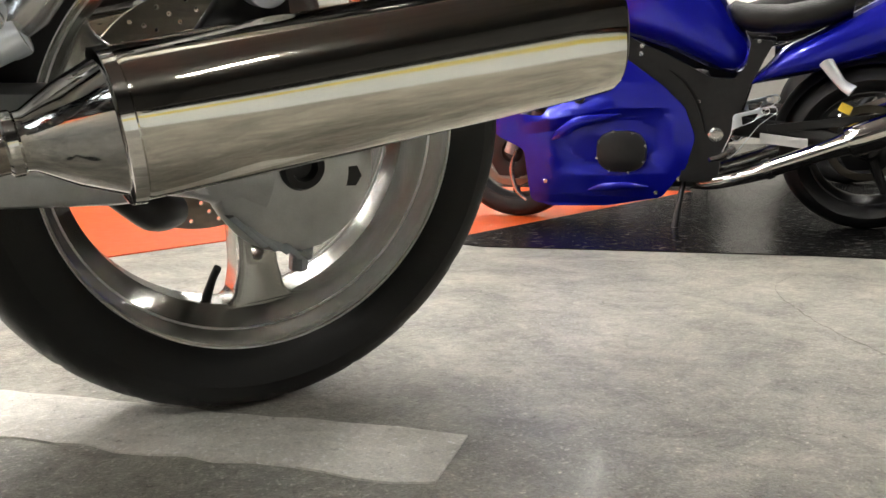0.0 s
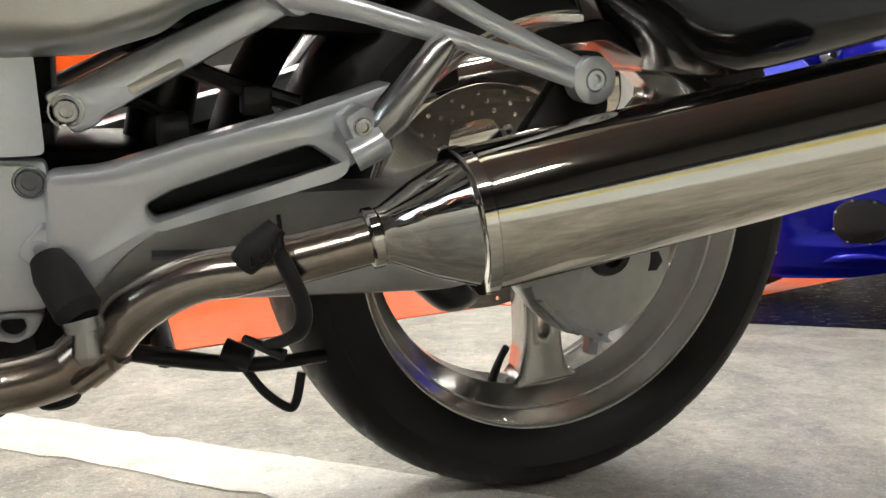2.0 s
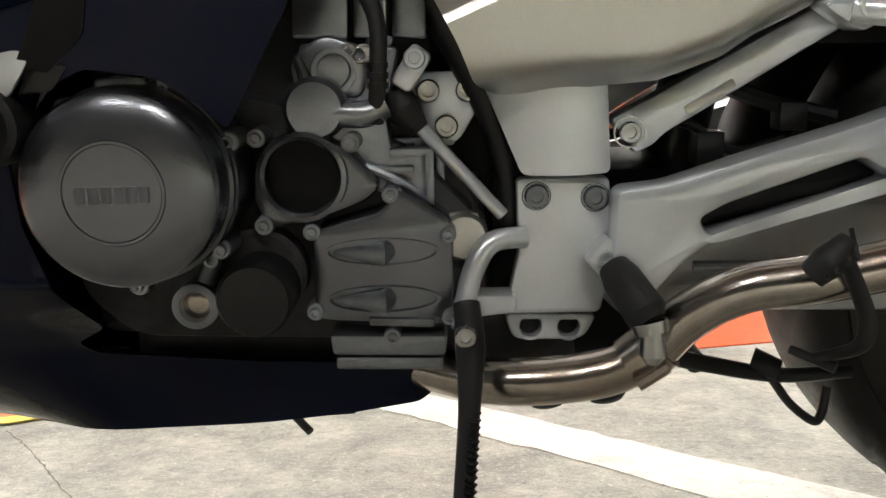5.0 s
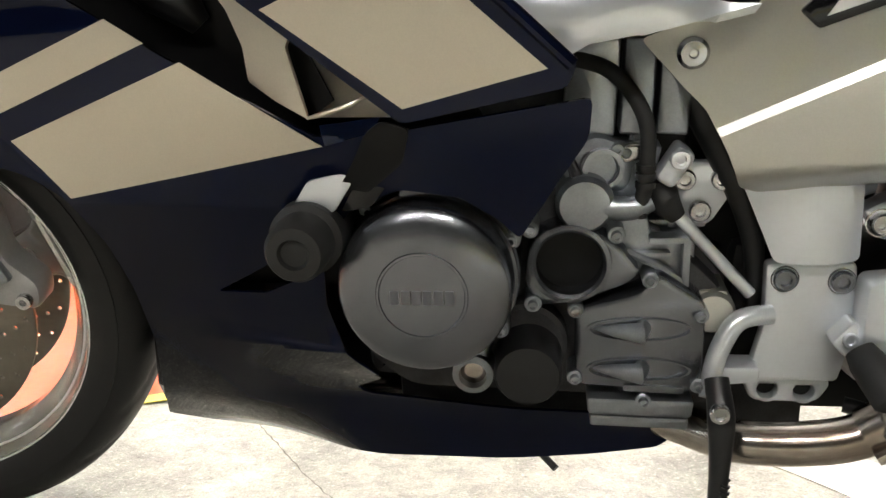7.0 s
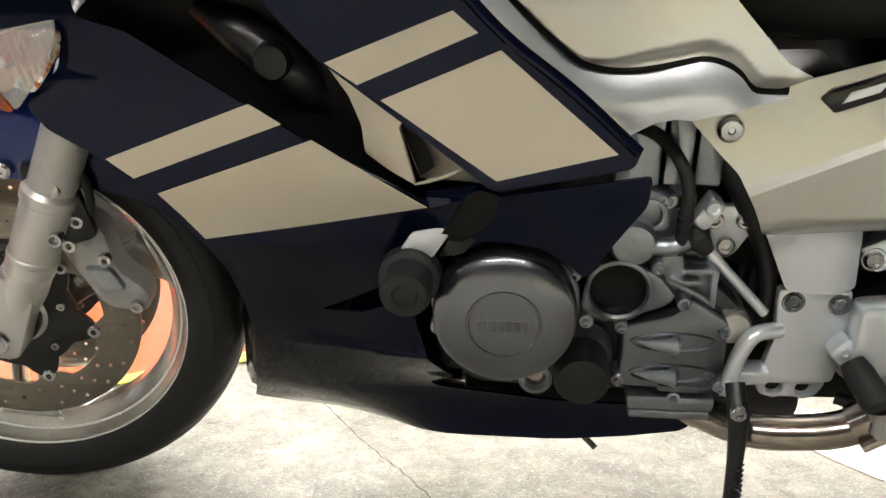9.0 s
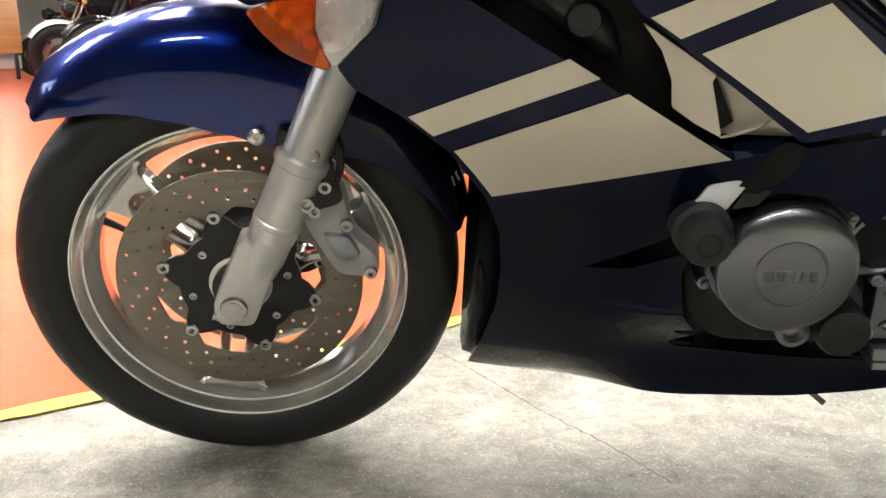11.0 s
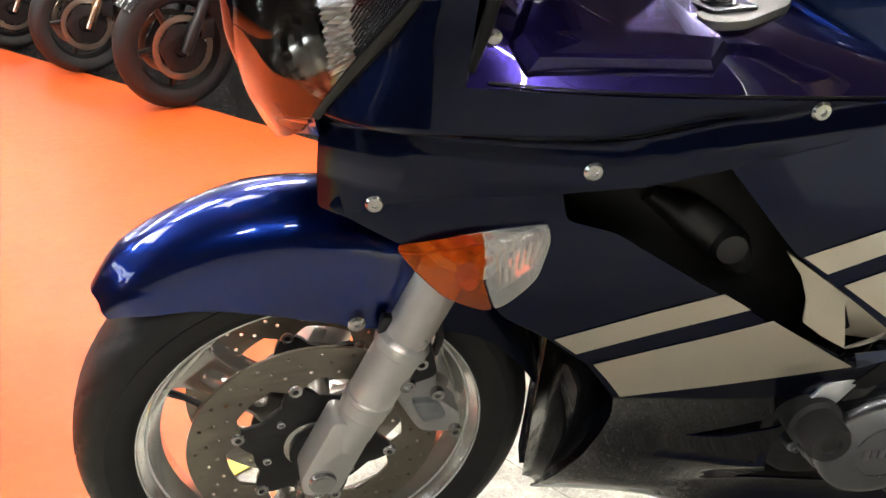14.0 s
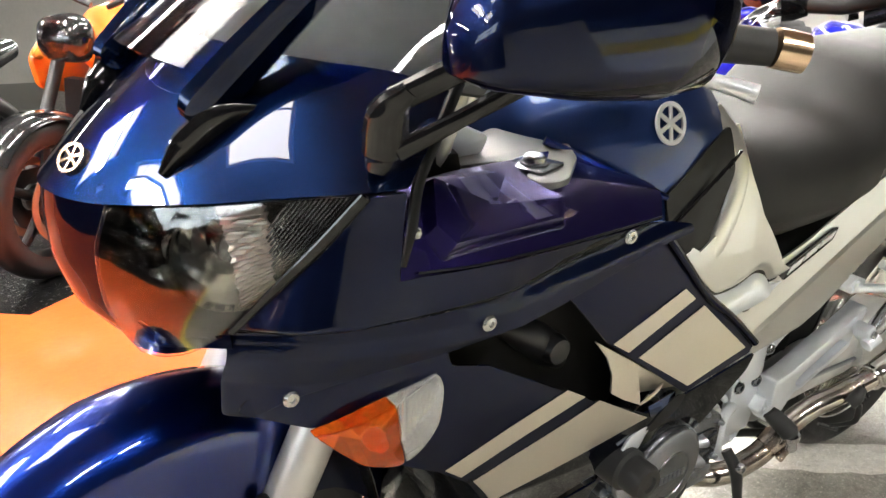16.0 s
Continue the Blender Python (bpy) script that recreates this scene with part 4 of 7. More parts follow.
# Fold in the brighter blue, standing in for its pale sheen.
two_sides("fairing_fold", lambda: shell([(-0.938, 0.552), (-0.934, 0.536), (-0.900, 0.545), (-0.888, 0.558)], lambda x, z: low_width(x, z) + 0.005 - 0.5 * max(0.0, z - 0.538), 0.002, 0.008), BLUE_LIT_TOP, lower)
# Black sheet added behind the air gap to keep it dark.
two_sides("gap_backing", lambda: shell([(-1.30, 0.70), (-1.20, 0.62), (-0.94, 0.50), (-0.80, 0.52), (-0.86, 0.62), (-1.03, 0.78), (-1.20, 0.79)], lambda x, z: 0.170, 0.004, 0.05), BLACK, None, "black backing sheet in the air gap")
two_sides("duct_cover", lambda: joined(tube([(-1.165, -0.172, 0.715), (-1.120, -0.180, 0.690), (-1.075, -0.182, 0.655), (-1.050, -0.176, 0.625)], [0.010, 0.022, 0.024, 0.010], 14),
                                       solid_lathe([(0.018, 0.01), (0.020, 0.0), (0.016, -0.012), (0.006, -0.014)], -1.085, 0.668, 18, -0.200)), SATIN_BLACK, None, "black latch in the air gap")

# nose cowl: a flat lower band, a crease, and a fuller flank up to the pillar
def cowl_width(x, z):
    w = nose_width(x, max(z, 0.79))
    zc = flow(x, [-1.49, -1.38, -1.26, -1.15, -1.0], [0.803, 0.812, 0.813, 0.832, 0.853])
    xe, ye = flow(z, [0.80, 0.948], [-1.496, -1.397]), flow(z, [0.80, 0.948], [0.190, 0.274])
    full = flow(z, [0.80, 0.83, 0.88, 0.948], [0.283, 0.294, 0.298, 0.286]) * flow(x, [-1.25, -1.0], [1.0, 0.935])
    up = ye + (full - ye) * (1 - math.exp(-max(0.0, x - xe) / 0.045))
    k = max(0.0, min(1.0, (z - zc) / 0.016))
    k = k * k * (3 - 2 * k)
    w = w - 0.006 * max(0.0, 1 - abs(z - zc) / 0.02)
    return w + (up - w) * k - 0.010 * max(0.0, min(1.0, (0.775 - z) / 0.03))


COWL = [(-1.470, 0.708), (-1.493, 0.709), (-1.492, 0.750), (-1.488, 0.798), (-1.489, 0.811), (-1.443, 0.880), (-1.397, 0.946), (-1.362, 0.947), (-1.372, 0.871), (-1.30, 0.867), (-1.20, 0.860), (-1.011, 0.848), (-0.972, 0.838), (-0.968, 0.828), (-1.04, 0.820), (-1.161, 0.790), (-1.214, 0.778), (-1.310, 0.764), (-1.380, 0.752), (-1.440, 0.730)]
cowl = two_sides("nose_cowl", lambda: shell(rounded(COWL, 0.004, 2), cowl_width, 0.003, 0.008), BLUE_SHADED, None, "glossy navy nose cowl", 40)
for x, z in ((-1.440, 0.731), (-1.259, 0.791), (-1.073, 0.843)):
    two_sides("screw", lambda: solid_lathe([(0.007, 0.004), (0.0088, 0.0), (0.0088, -0.002), (0.0068, -0.0045), (0.0032, -0.005), (0.0027, -0.003), (0.0005, -0.003)], x, z, 20, -cowl_width(x, z) - 0.001), STEEL, cowl)
two_sides("cowl_lip", lambda: skin([[(x, -cowl_width(x, z) + d * 0.03, z - 0.001 + 0.004 * d) for d in (0.05, 0.4, 1.0)] for x, z in ((-1.470, 0.709), (-1.440, 0.731), (-1.380, 0.753), (-1.310, 0.765), (-1.214, 0.779), (-1.161, 0.791), (-1.04, 0.821))]), BLUE_SHADED, cowl)

# the cowl above the lamps, from the seam to the screen
SEAM = [(-1.398, -0.274, 0.951), (-1.447, -0.228, 0.941), (-1.500, -0.170, 0.926), (-1.552, -0.088, 0.908), (-1.578, -0.045, 0.905), (-1.588, 0.0, 0.905)]
SEAM = [(-1.362, -0.282, 0.952)] + SEAM + [(x, -y, z) for x, y, z in reversed(SEAM[:-1])] + [(-1.362, 0.282, 0.952)]
CREST = [(-1.282, -0.238, 1.010), (-1.300, -0.222, 1.020), (-1.330, -0.190, 1.028), (-1.365, -0.150, 1.030), (-1.398, -0.100, 1.032), (-1.42, -0.050, 1.034), (-1.43, 0.0, 1.035)]
CREST = CREST + [(x, -y, z) for x, y, z in reversed(CREST[:-1])]
left_edge = [(-1.362, -0.282, 0.952), (-1.335, -0.268, 0.975), (-1.308, -0.254, 0.995), (-1.282, -0.238, 1.010)]
right_edge = [(x, -y, z) for x, y, z in left_edge]
cowl_upper = part("cowl_upper", skin(coons(SEAM, CREST, left_edge, right_edge, 44, 14, (-0.004, 0, 0.002))), BLUE_LIT_TOP, bike, "glossy blue cowl above the headlamps", 50)

# nose between and under the lamps
rows = []
for k in range(12):
    z = 0.752 + 0.154 * k / 11
    x0 = lerp(z, [0.712, 0.74, 0.78, 0.83, 0.88, 0.906], [-1.505, -1.540, -1.572, -1.588, -1.590, -1.588])
    half = lerp(z, [0.712, 0.75, 0.80, 0.906], [0.170, 0.090, 0.066, 0.072])
    rows.append([(x0 + (0.035 if z > 0.75 else 0.03) * (j / 6) ** 2 + 0.002, half * j / 6, z) for j in range(-6, 7)])
part("nose_strip", skin(rows), BLUE_SHADED, bike, "navy strip between the headlamps", 60)
rows = []
for k in range(7):
    f = k / 6
    rows.append([p for p in (Vector((-1.542 + 0.051 * f, -0.060 - 0.138 * f, 0.756 + 0.054 * f)), Vector((-1.534 + 0.046 * f, -0.058 - 0.135 * f, 0.742 + 0.050 * f)), Vector((-1.480 + 0.020 * f, -0.040 - 0.10 * f, 0.738 + 0.030 * f)), Vector((-1.38, -0.03 - 0.10 * f, 0.740)))])
two_sides("lamp_brow", lambda: skin(rows), BLUE_SHADED, None, "navy skin under the headlamp", 60)


def lamp_edges(dx=0.0, dy=0.0, grow=1.0):
    c = Vector((-1.49, -0.17, 0.85))

    def put(pts):
        return [tuple(c + (Vector(p) - c) * grow + Vector((dx, dy, 0))) for p in pts]

    low = put([(-1.538, -0.088, 0.752), (-1.528, -0.125, 0.762), (-1.512, -0.160, 0.780), (-1.489, -0.197, 0.812)])
    high = put([(-1.556, -0.088, 0.906), (-1.500, -0.170, 0.923), (-1.447, -0.228, 0.938), (-1.398, -0.273, 0.948)])
    left = put([(-1.538, -0.088, 0.752), (-1.562, -0.080, 0.800), (-1.567, -0.080, 0.860), (-1.556, -0.088, 0.906)])
    right = put([(-1.489, -0.197, 0.812), (-1.460, -0.224, 0.856), (-1.430, -0.250, 0.900), (-1.398, -0.273, 0.948)])
    return low, high, left, right


def lamp_box():
    front = coons(*lamp_edges(0.004, 0.003, 0.985), 10, 10)
    rim = front[0] + [r[-1] for r in front[1:]] + list(reversed(front[-1][:-1])) + [r[0] for r in reversed(front[1:-1])]
    c = Vector((-1.43, -0.11, 0.845))
    return grid_mesh([rim, [p.lerp(c, 0.10) + Vector((0.05, 0.03, 0)) for p in rim], [p.lerp(c, 0.45) + Vector((0.06, 0.04, 0)) for p in rim], [p.lerp(c, 0.95) + Vector((0.06, 0.04, 0)) for p in rim]], closed_v=True)


head_lamp = two_sides("headlamp", lamp_box, GLOSS_BLACK, None, "large clear headlamp with a chrome reflector", 60)
two_sides("lens", lambda: skin(coons(*lamp_edges(), 16, 14, (-0.006, -0.006, 0)), 0.0022), CLEAR, head_lamp, "clear headlamp lens", 60)
two_sides("lens_edge", lambda: tube(lamp_edges(-0.001, -0.001)[3], [0.004, 0.006, 0.007, 0.006], 12, flat=0.5), GLOSS_BLACK, head_lamp, "black edge of the lens")
for fx, fy, fz, r, az in ((-1.500, -0.095, 0.845, 0.040, -15), (-1.474, -0.158, 0.862, 0.052, -28)):
    turn = Matrix.Translation((fx, fy, fz)) @ Matrix.Rotation(radians(az), 4, "Z")
    rows = []
    for rr, h in ((1.0, 0.0), (0.97, 0.012), (0.86, 0.028), (0.68, 0.044), (0.45, 0.055), (0.14, 0.062)):
        rows.append([turn @ Vector((r * rr * (1 + 0.004 * (i % 2)) * math.cos(2 * math.pi * i / 72), h, r * rr * (1 + 0.004 * (i % 2)) * math.sin(2 * math.pi * i / 72))) for i in range(72)])
    two_sides("reflector", lambda: grid_mesh(rows, closed_v=True), REFLECTOR, head_lamp, "fluted chrome lamp bowl", 10)
    two_sides("bulb", lambda: moved(solid_lathe([(0.006, 0.05), (0.008, 0.035), (0.008, 0.014), (0.003, 0.006)], 0, 0, 16), turn), MILKY, head_lamp)
LENS_GRID = coons(*lamp_edges(), 40, 40)


def in_lens(u, v, depth):
    """A point behind the lens: u across, v up, depth inwards in metres."""
    row = LENS_GRID[min(len(LENS_GRID) - 1, int(round(v * (len(LENS_GRID) - 1))))]
    x = u * (len(row) - 1)
    i = min(len(row) - 2, int(x))
    return Vector(row[i]).lerp(Vector(row[i + 1]), x - i) + Vector((0.82, 0.57, 0)) * depth


rows = []
for k in range(41):
    f = k / 40
    tooth = 0.0035 * (k % 2)
    v = 0.965 - 0.72 * f
    rows.append([in_lens(0.37 + 0.45 * f + 0.022 * j, v + 0.014 * j * f, 0.012 + tooth) for j in range(9)])
two_sides("fluted_reflector", lambda: skin(rows, 0.002), FLUTED, head_lamp, "bright fluted chrome reflector", 5)
for k in range(13):
    u = 0.67 + 0.27 * k / 12
    low_v = 0.90 - 0.55 * (u - 0.6) / 0.37
    pts = [in_lens(u, 0.97, 0.010), in_lens(u, (0.97 + low_v) / 2, 0.010), in_lens(u, low_v, 0.010)]
    two_sides("rib", lambda: tube(pts, 0.0012, 6, False), COVER_GREY, head_lamp)


# turn signals low in the flanks
def sig_width(x, z):
    u = (x + 1.345) / 0.075
    return low_width(x, z) + 0.030 * max(0.0, 1 - u * u) ** 0.5 * max(0.0, 1 - ((z - 0.665) / 0.05) ** 2) ** 0.5


signal = two_sides("turn_signal", lambda: shell(rounded([(-1.408, 0.682), (-1.345, 0.697), (-1.288, 0.706), (-1.292, 0.680), (-1.332, 0.636), (-1.375, 0.652)], 0.008), lambda x, z: low_width(x, z) - 0.020 + 0.0012 * math.sin(x * 260) * math.sin(z * 240), 0.003, 0.005), REFLECTOR, None, "half orange, half clear turn signal")
two_sides("amber_lens", lambda: shell(rounded([(-1.419, 0.682), (-1.385, 0.694), (-1.341, 0.704), (-1.343, 0.670), (-1.331, 0.631), (-1.338, 0.629), (-1.378, 0.647)], 0.005), sig_width, 0.003, 0.012), AMBER, signal, "orange signal lens", 60)
two_sides("clear_lens", lambda: shell(rounded([(-1.339, 0.704), (-1.280, 0.714), (-1.278, 0.700), (-1.290, 0.668), (-1.322, 0.636), (-1.329, 0.632), (-1.341, 0.670)], 0.005), sig_width, 0.003, 0.012), MILKY, signal, "ribbed clear signal lens", 60)
for k in range(6):
    two_sides("rib", lambda: tube([(-1.328 + 0.008 * k, -0.234, 0.700), (-1.322 + 0.006 * k, -0.228, 0.648 + 0.006 * k)], 0.002, 8, False), REFLECTOR, signal)
for mat, pts in ((AMBER, [(-1.418, 0.682), (-1.400, 0.689), (-1.385, 0.694), (-1.360, 0.700), (-1.341, 0.704)]), (MILKY, [(-1.340, 0.704), (-1.32, 0.7075), (-1.30, 0.711), (-1.281, 0.714)])):
    two_sides("lens_rim", lambda: skin([[(x, -sig_width(x, z) + 0.001, z - 0.001), (x, -low_width(x, z) + 0.004, z)] for x, z in pts], 0.002), mat, signal)
two_sides("bulb", lambda: solid_lathe([(0.004, 0.02), (0.011, 0.012), (0.012, 0.0), (0.007, -0.010)], -1.352, 0.655, 16, -0.225), BULB, signal)

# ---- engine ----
# Plain dark block fills the space behind frame and covers, blocking see-through.
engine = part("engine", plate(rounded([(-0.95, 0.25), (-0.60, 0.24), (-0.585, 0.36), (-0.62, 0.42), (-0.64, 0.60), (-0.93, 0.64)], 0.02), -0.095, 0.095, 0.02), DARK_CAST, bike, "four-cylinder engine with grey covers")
two_sides("generator_cover", lambda: joined(solid_lathe([(0.079, 0.10), (0.079, 0.022), (0.0775, 0.020), (0.0775, 0.012), (0.0750, 0.010), (0.0745, -0.012), (0.0730, -0.018), (0.0700, -0.0215), (0.062, -0.0250), (0.050, -0.0280), (0.0388, -0.0298),
                                                        (0.0380, -0.0312), (0.0362, -0.0312), (0.0354, -0.0300), (0.020, -0.0306), (0.001, -0.0306)], -0.863, 0.409, 96, -0.216),
                                             box(-0.885, -0.845, -0.205, -0.14, 0.470, 0.492, 0.004)), COVER_GREY, engine, "round grey generator cover")
for k in range(6):
    part("letter_bar", plate(rounded([(-0.8895 + 0.0092 * k, 0.4020), (-0.8820 + 0.0092 * k, 0.4020), (-0.8820 + 0.0092 * k, 0.4145), (-0.8895 + 0.0092 * k, 0.4145)], 0.0012, 2), -0.2460, -0.2474, 0.0005), DARK_COVER, engine)
for a in (-95, -40, 25, 70, 130, 205):
    bx, bz = -0.864 + 0.080 * math.cos(radians(a)), 0.405 + 0.080 * math.sin(radians(a))
    part("bolt", joined(bolt(bx, -0.190, bz, 0.0050, 0.006), solid_lathe([(0.0085, 0.04), (0.0085, 0.0), (0.007, -0.002)], bx, bz, 14, -0.188)), CAST, engine)
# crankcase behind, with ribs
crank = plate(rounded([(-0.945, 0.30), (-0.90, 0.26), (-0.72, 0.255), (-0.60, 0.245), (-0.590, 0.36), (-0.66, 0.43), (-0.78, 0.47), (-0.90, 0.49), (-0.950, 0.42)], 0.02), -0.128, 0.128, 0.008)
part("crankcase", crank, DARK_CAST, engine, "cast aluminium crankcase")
# oil filter and drain ring
part("oil_filter", solid_lathe([(0.031, 0.06), (0.031, -0.030), (0.028, -0.036), (0.015, -0.038), (0.002, -0.037)], -0.778, 0.313, 40, -0.165), SATIN_BLACK, engine, "black oil filter canister")
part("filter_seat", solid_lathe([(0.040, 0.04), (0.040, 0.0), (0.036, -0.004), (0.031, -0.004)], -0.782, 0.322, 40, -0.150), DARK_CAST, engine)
part("drain_ring", lathe([(0.019, 0.03), (0.019, -0.004), (0.013, -0.006), (0.012, 0.0), (0.012, 0.03)], -0.829, 0.305, 32, True, -0.180), CAST, engine)
part("drain_plug", solid_lathe([(0.012, 0.02), (0.012, 0.003), (0.008, 0.001), (0.001, 0.001)], -0.829, 0.305, 24, -0.180), PIPE, engine)
part("drain_mount", joined(tube([(-0.822, -0.175, 0.322), (-0.815, -0.168, 0.340)], 0.008, 12, False), bolt(-0.815, -0.172, 0.342, 0.007, 0.006)), CAST, engine)
# gear cover with two raised fins, and the round window above it
cover = plate(rounded([(-0.735, 0.283), (-0.625, 0.277), (-0.618, 0.300), (-0.618, 0.368), (-0.664, 0.400), (-0.676, 0.378), (-0.735, 0.362)], 0.010), -0.100, -0.160, 0.006)
cover = part("gear_cover", cover, COVER_GREY, engine, "grey gear cover with two raised fins")
for z in (0.343, 0.302):
    part("fin_rim", lathe([(0.052, 0.0), (0.052, -0.0028), (0.049, -0.0028), (0.049, 0.0)], 0, 0, 40), COVER_GREY, cover).matrix_basis = Matrix.Translation((-0.677, -0.1600, z)) @ Matrix.Diagonal((0.92, 1, 0.22, 1))
    part("fin", tube([(-0.720, -0.158, z), (-0.700, -0.164, z), (-0.676, -0.170, z), (-0.675, -0.158, z)], [0.001, 0.006, 0.010, 0.009], 14, False), CAST, cover)
part("raised_bar", plate(rounded([(-0.690, 0.279), (-0.635, 0.277), (-0.635, 0.284), (-0.690, 0.286)], 0.002), -0.159, -0.1618, 0.0008), COVER_GREY, cover)
for bx, bz in ((-0.669, 0.390), (-0.623, 0.356), (-0.622, 0.285), (-0.735, 0.291), (-0.671, 0.268), (-0.735, 0.360)):
    part("bolt", joined(bolt(bx, -0.160, bz, 0.0048, 0.006), solid_lathe([(0.0075, 0.05), (0.0075, 0.0), (0.0065, -0.001)], bx, bz, 14, -0.159)), CAST, cover)
part("sump_edge", joined(plate(rounded([(-0.722, 0.252), (-0.626, 0.250), (-0.624, 0.268), (-0.724, 0.270)], 0.004), -0.110, -0.160, 0.003), plate(rounded([(-0.720, 0.238), (-0.628, 0.236), (-0.628, 0.248), (-0.720, 0.250)], 0.003), -0.110, -0.157, 0.003)), CAST, engine)
port = part("pump_cover", joined(plate([rounded([(-0.783, 0.385), (-0.770, 0.362), (-0.738, 0.366), (-0.690, 0.384), (-0.676, 0.396), (-0.700, 0.428), (-0.740, 0.446), (-0.776, 0.432)], 0.016), circle(-0.741, 0.406, 0.030, 32)], -0.100, -0.158, 0.006),
                                 lathe([(0.037, 0.0), (0.037, -0.004), (0.033, -0.005), (0.030, -0.002), (0.030, 0.03)], -0.741, 0.406, 40, True, -0.158)), COVER_GREY, engine, "grey water pump cover")
part("pump_opening", solid_lathe([(0.030, 0.0), (0.024, 0.006), (0.010, 0.008), (0.001, 0.008)], -0.741, 0.406, 32, -0.142), BLACK, port)
for bx, bz in ((-0.776, 0.438), (-0.774, 0.366), (-0.700, 0.433)):
    part("bolt", joined(bolt(bx, -0.160, bz, 0.0050, 0.006), solid_lathe([(0.008, 0.05), (0.008, 0.0), (0.007, -0.001)], bx, bz, 14, -0.159)), CAST, port)
# thermostat, hoses and cam-chain side of the cylinder block
part("thermostat", joined(solid_lathe([(0.026, 0.05), (0.026, -0.004), (0.022, -0.010), (0.010, -0.012), (0.001, -0.012)], -0.728, 0.460, 36, -0.150), tube([(-0.728, -0.150, 0.458), (-0.690, -0.150, 0.455), (-0.672, -0.146, 0.462)], 0.011, 14)), CAST, engine, "silver thermostat housing")
part("thermostat_lid", joined(plate(rounded([(-0.745, 0.470), (-0.690, 0.466), (-0.682, 0.505), (-0.720, 0.520), (-0.750, 0.500)], 0.012), -0.118, -0.140, 0.005), lathe([(0.018, 0), (0.018, -0.008), (0.014, -0.008), (0.014, 0)], -0.712, 0.490, 28, True, -0.140)), CAST, engine)
part("coolant_hose", tube([(-0.680, -0.150, 0.448), (-0.676, -0.155, 0.490), (-0.678, -0.150, 0.535), (-0.705, -0.135, 0.572), (-0.745, -0.120, 0.585)], 0.0070, 16), RUBBER, engine, "black coolant hose")
for z in (0.478, 0.486, 0.494):
    part("hose_clip", lathe([(0.0088, -0.0025), (0.0088, 0.0025), (0.0070, 0.0025), (0.0070, -0.0025)], 0, 0, 20), SATIN_BLACK, engine).matrix_basis = Matrix.Translation((-0.6765, -0.1545, z)) @ Matrix.Rotation(radians(90), 4, "X")
for x0, x1 in ((-0.748, -0.702), (-0.698, -0.670), (-0.666, -0.638)):
    part("cylinder_panel", plate(rounded([(x0, 0.516), (x1, 0.514), (x1 + 0.004, 0.600), (x0 + 0.004, 0.600)], 0.003), -0.090, -0.125, 0.003), CAST, engine)
part("cylinder_side", plate(rounded([(-0.745, 0.43), (-0.70, 0.400), (-0.632, 0.360), (-0.634, 0.424), (-0.668, 0.425), (-0.672, 0.452), (-0.660, 0.508), (-0.742, 0.512)], 0.006), -0.100, -0.134, 0.005), CAST, engine)
part("case_rib", moved(joined(box(-0.640, -0.633, -0.116, -0.098, 0.362, 0.424, 0.002), box(-0.670, -0.636, -0.116, -0.098, 0.420, 0.426, 0.002), box(-0.690, -0.650, -0.114, -0.098, 0.405, 0.411, 0.002), tube([(-0.690, -0.112, 0.412), (-0.660, -0.114, 0.398), (-0.636, -0.112, 0.380)], 0.004, 8)), Matrix.Translation((0, -0.030, 0))), CAST, engine)
part("starter", joined(solid_lathe([(0.021, 0.08), (0.021, 0.0), (0.018, -0.005), (0.001, -0.006)], -0.608, 0.348, 32, -0.132), box(-0.622, -0.594, -0.132, -0.06, 0.326, 0.370, 0.006)), SILVER_PAINT, engine, "silver starter housing")
part("frame_edge", tube([(-0.648, -0.105, 0.580), (-0.630, -0.108, 0.545), (-0.606, -0.110, 0.498), (-0.584, -0.110, 0.452), (-0.571, -0.110, 0.405), (-0.567, -0.108, 0.347)], [0.014, 0.017, 0.015, 0.013, 0.010, 0.008], 12), SATIN_BLACK, bike, "black inner frame edge")
part("chain_adjuster", joined(solid_lathe([(0.020, 0.02), (0.020, 0.0), (0.016, -0.003), (0.012, 0.002), (0.001, 0.002)], -0.716, 0.490, 28, -0.138), bolt(-0.700, -0.138, 0.506, 0.006, 0.006), bolt(-0.732, -0.138, 0.478, 0.006, 0.006)), CAST, engine)
part("temperature_sender", tube([(-0.742, -0.140, 0.500), (-0.735, -0.146, 0.482)], [0.004, 0.006], 10, False), DARK_CAST, engine)
part("stud_eye", plate([rounded([(-0.703, 0.500), (-0.690, 0.512), (-0.672, 0.508), (-0.676, 0.498), (-0.694, 0.494)], 0.005), circle(-0.692, 0.503, 0.004, 12)], -0.134, -0.142, 0.0015), STEEL, engine)
part("side_ribs", joined(*[box(-0.668 + 0.018 * k, -0.660 + 0.018 * k, -0.112, -0.090, 0.385 - 0.006 * k, 0.432, 0.003) for k in range(3)], box(-0.690, -0.615, -0.110, -0.090, 0.424, 0.432, 0.003)), CAST, engine)
part("clutch_joint", joined(plate(rounded([(-0.668, 0.480), (-0.652, 0.470), (-0.632, 0.500), (-0.648, 0.512)], 0.006), -0.118, -0.146, 0.004), bolt(-0.647, -0.146, 0.499, 0.009, 0.008)), FRAME_SILVER, engine)
part("engine_stud", joined(plate(rounded([(-0.690, 0.508), (-0.668, 0.506), (-0.664, 0.516), (-0.686, 0.520)], 0.005), -0.105, -0.118, 0.002), bolt(-0.680, -0.118, 0.513, 0.006, 0.005)), CAST, engine)
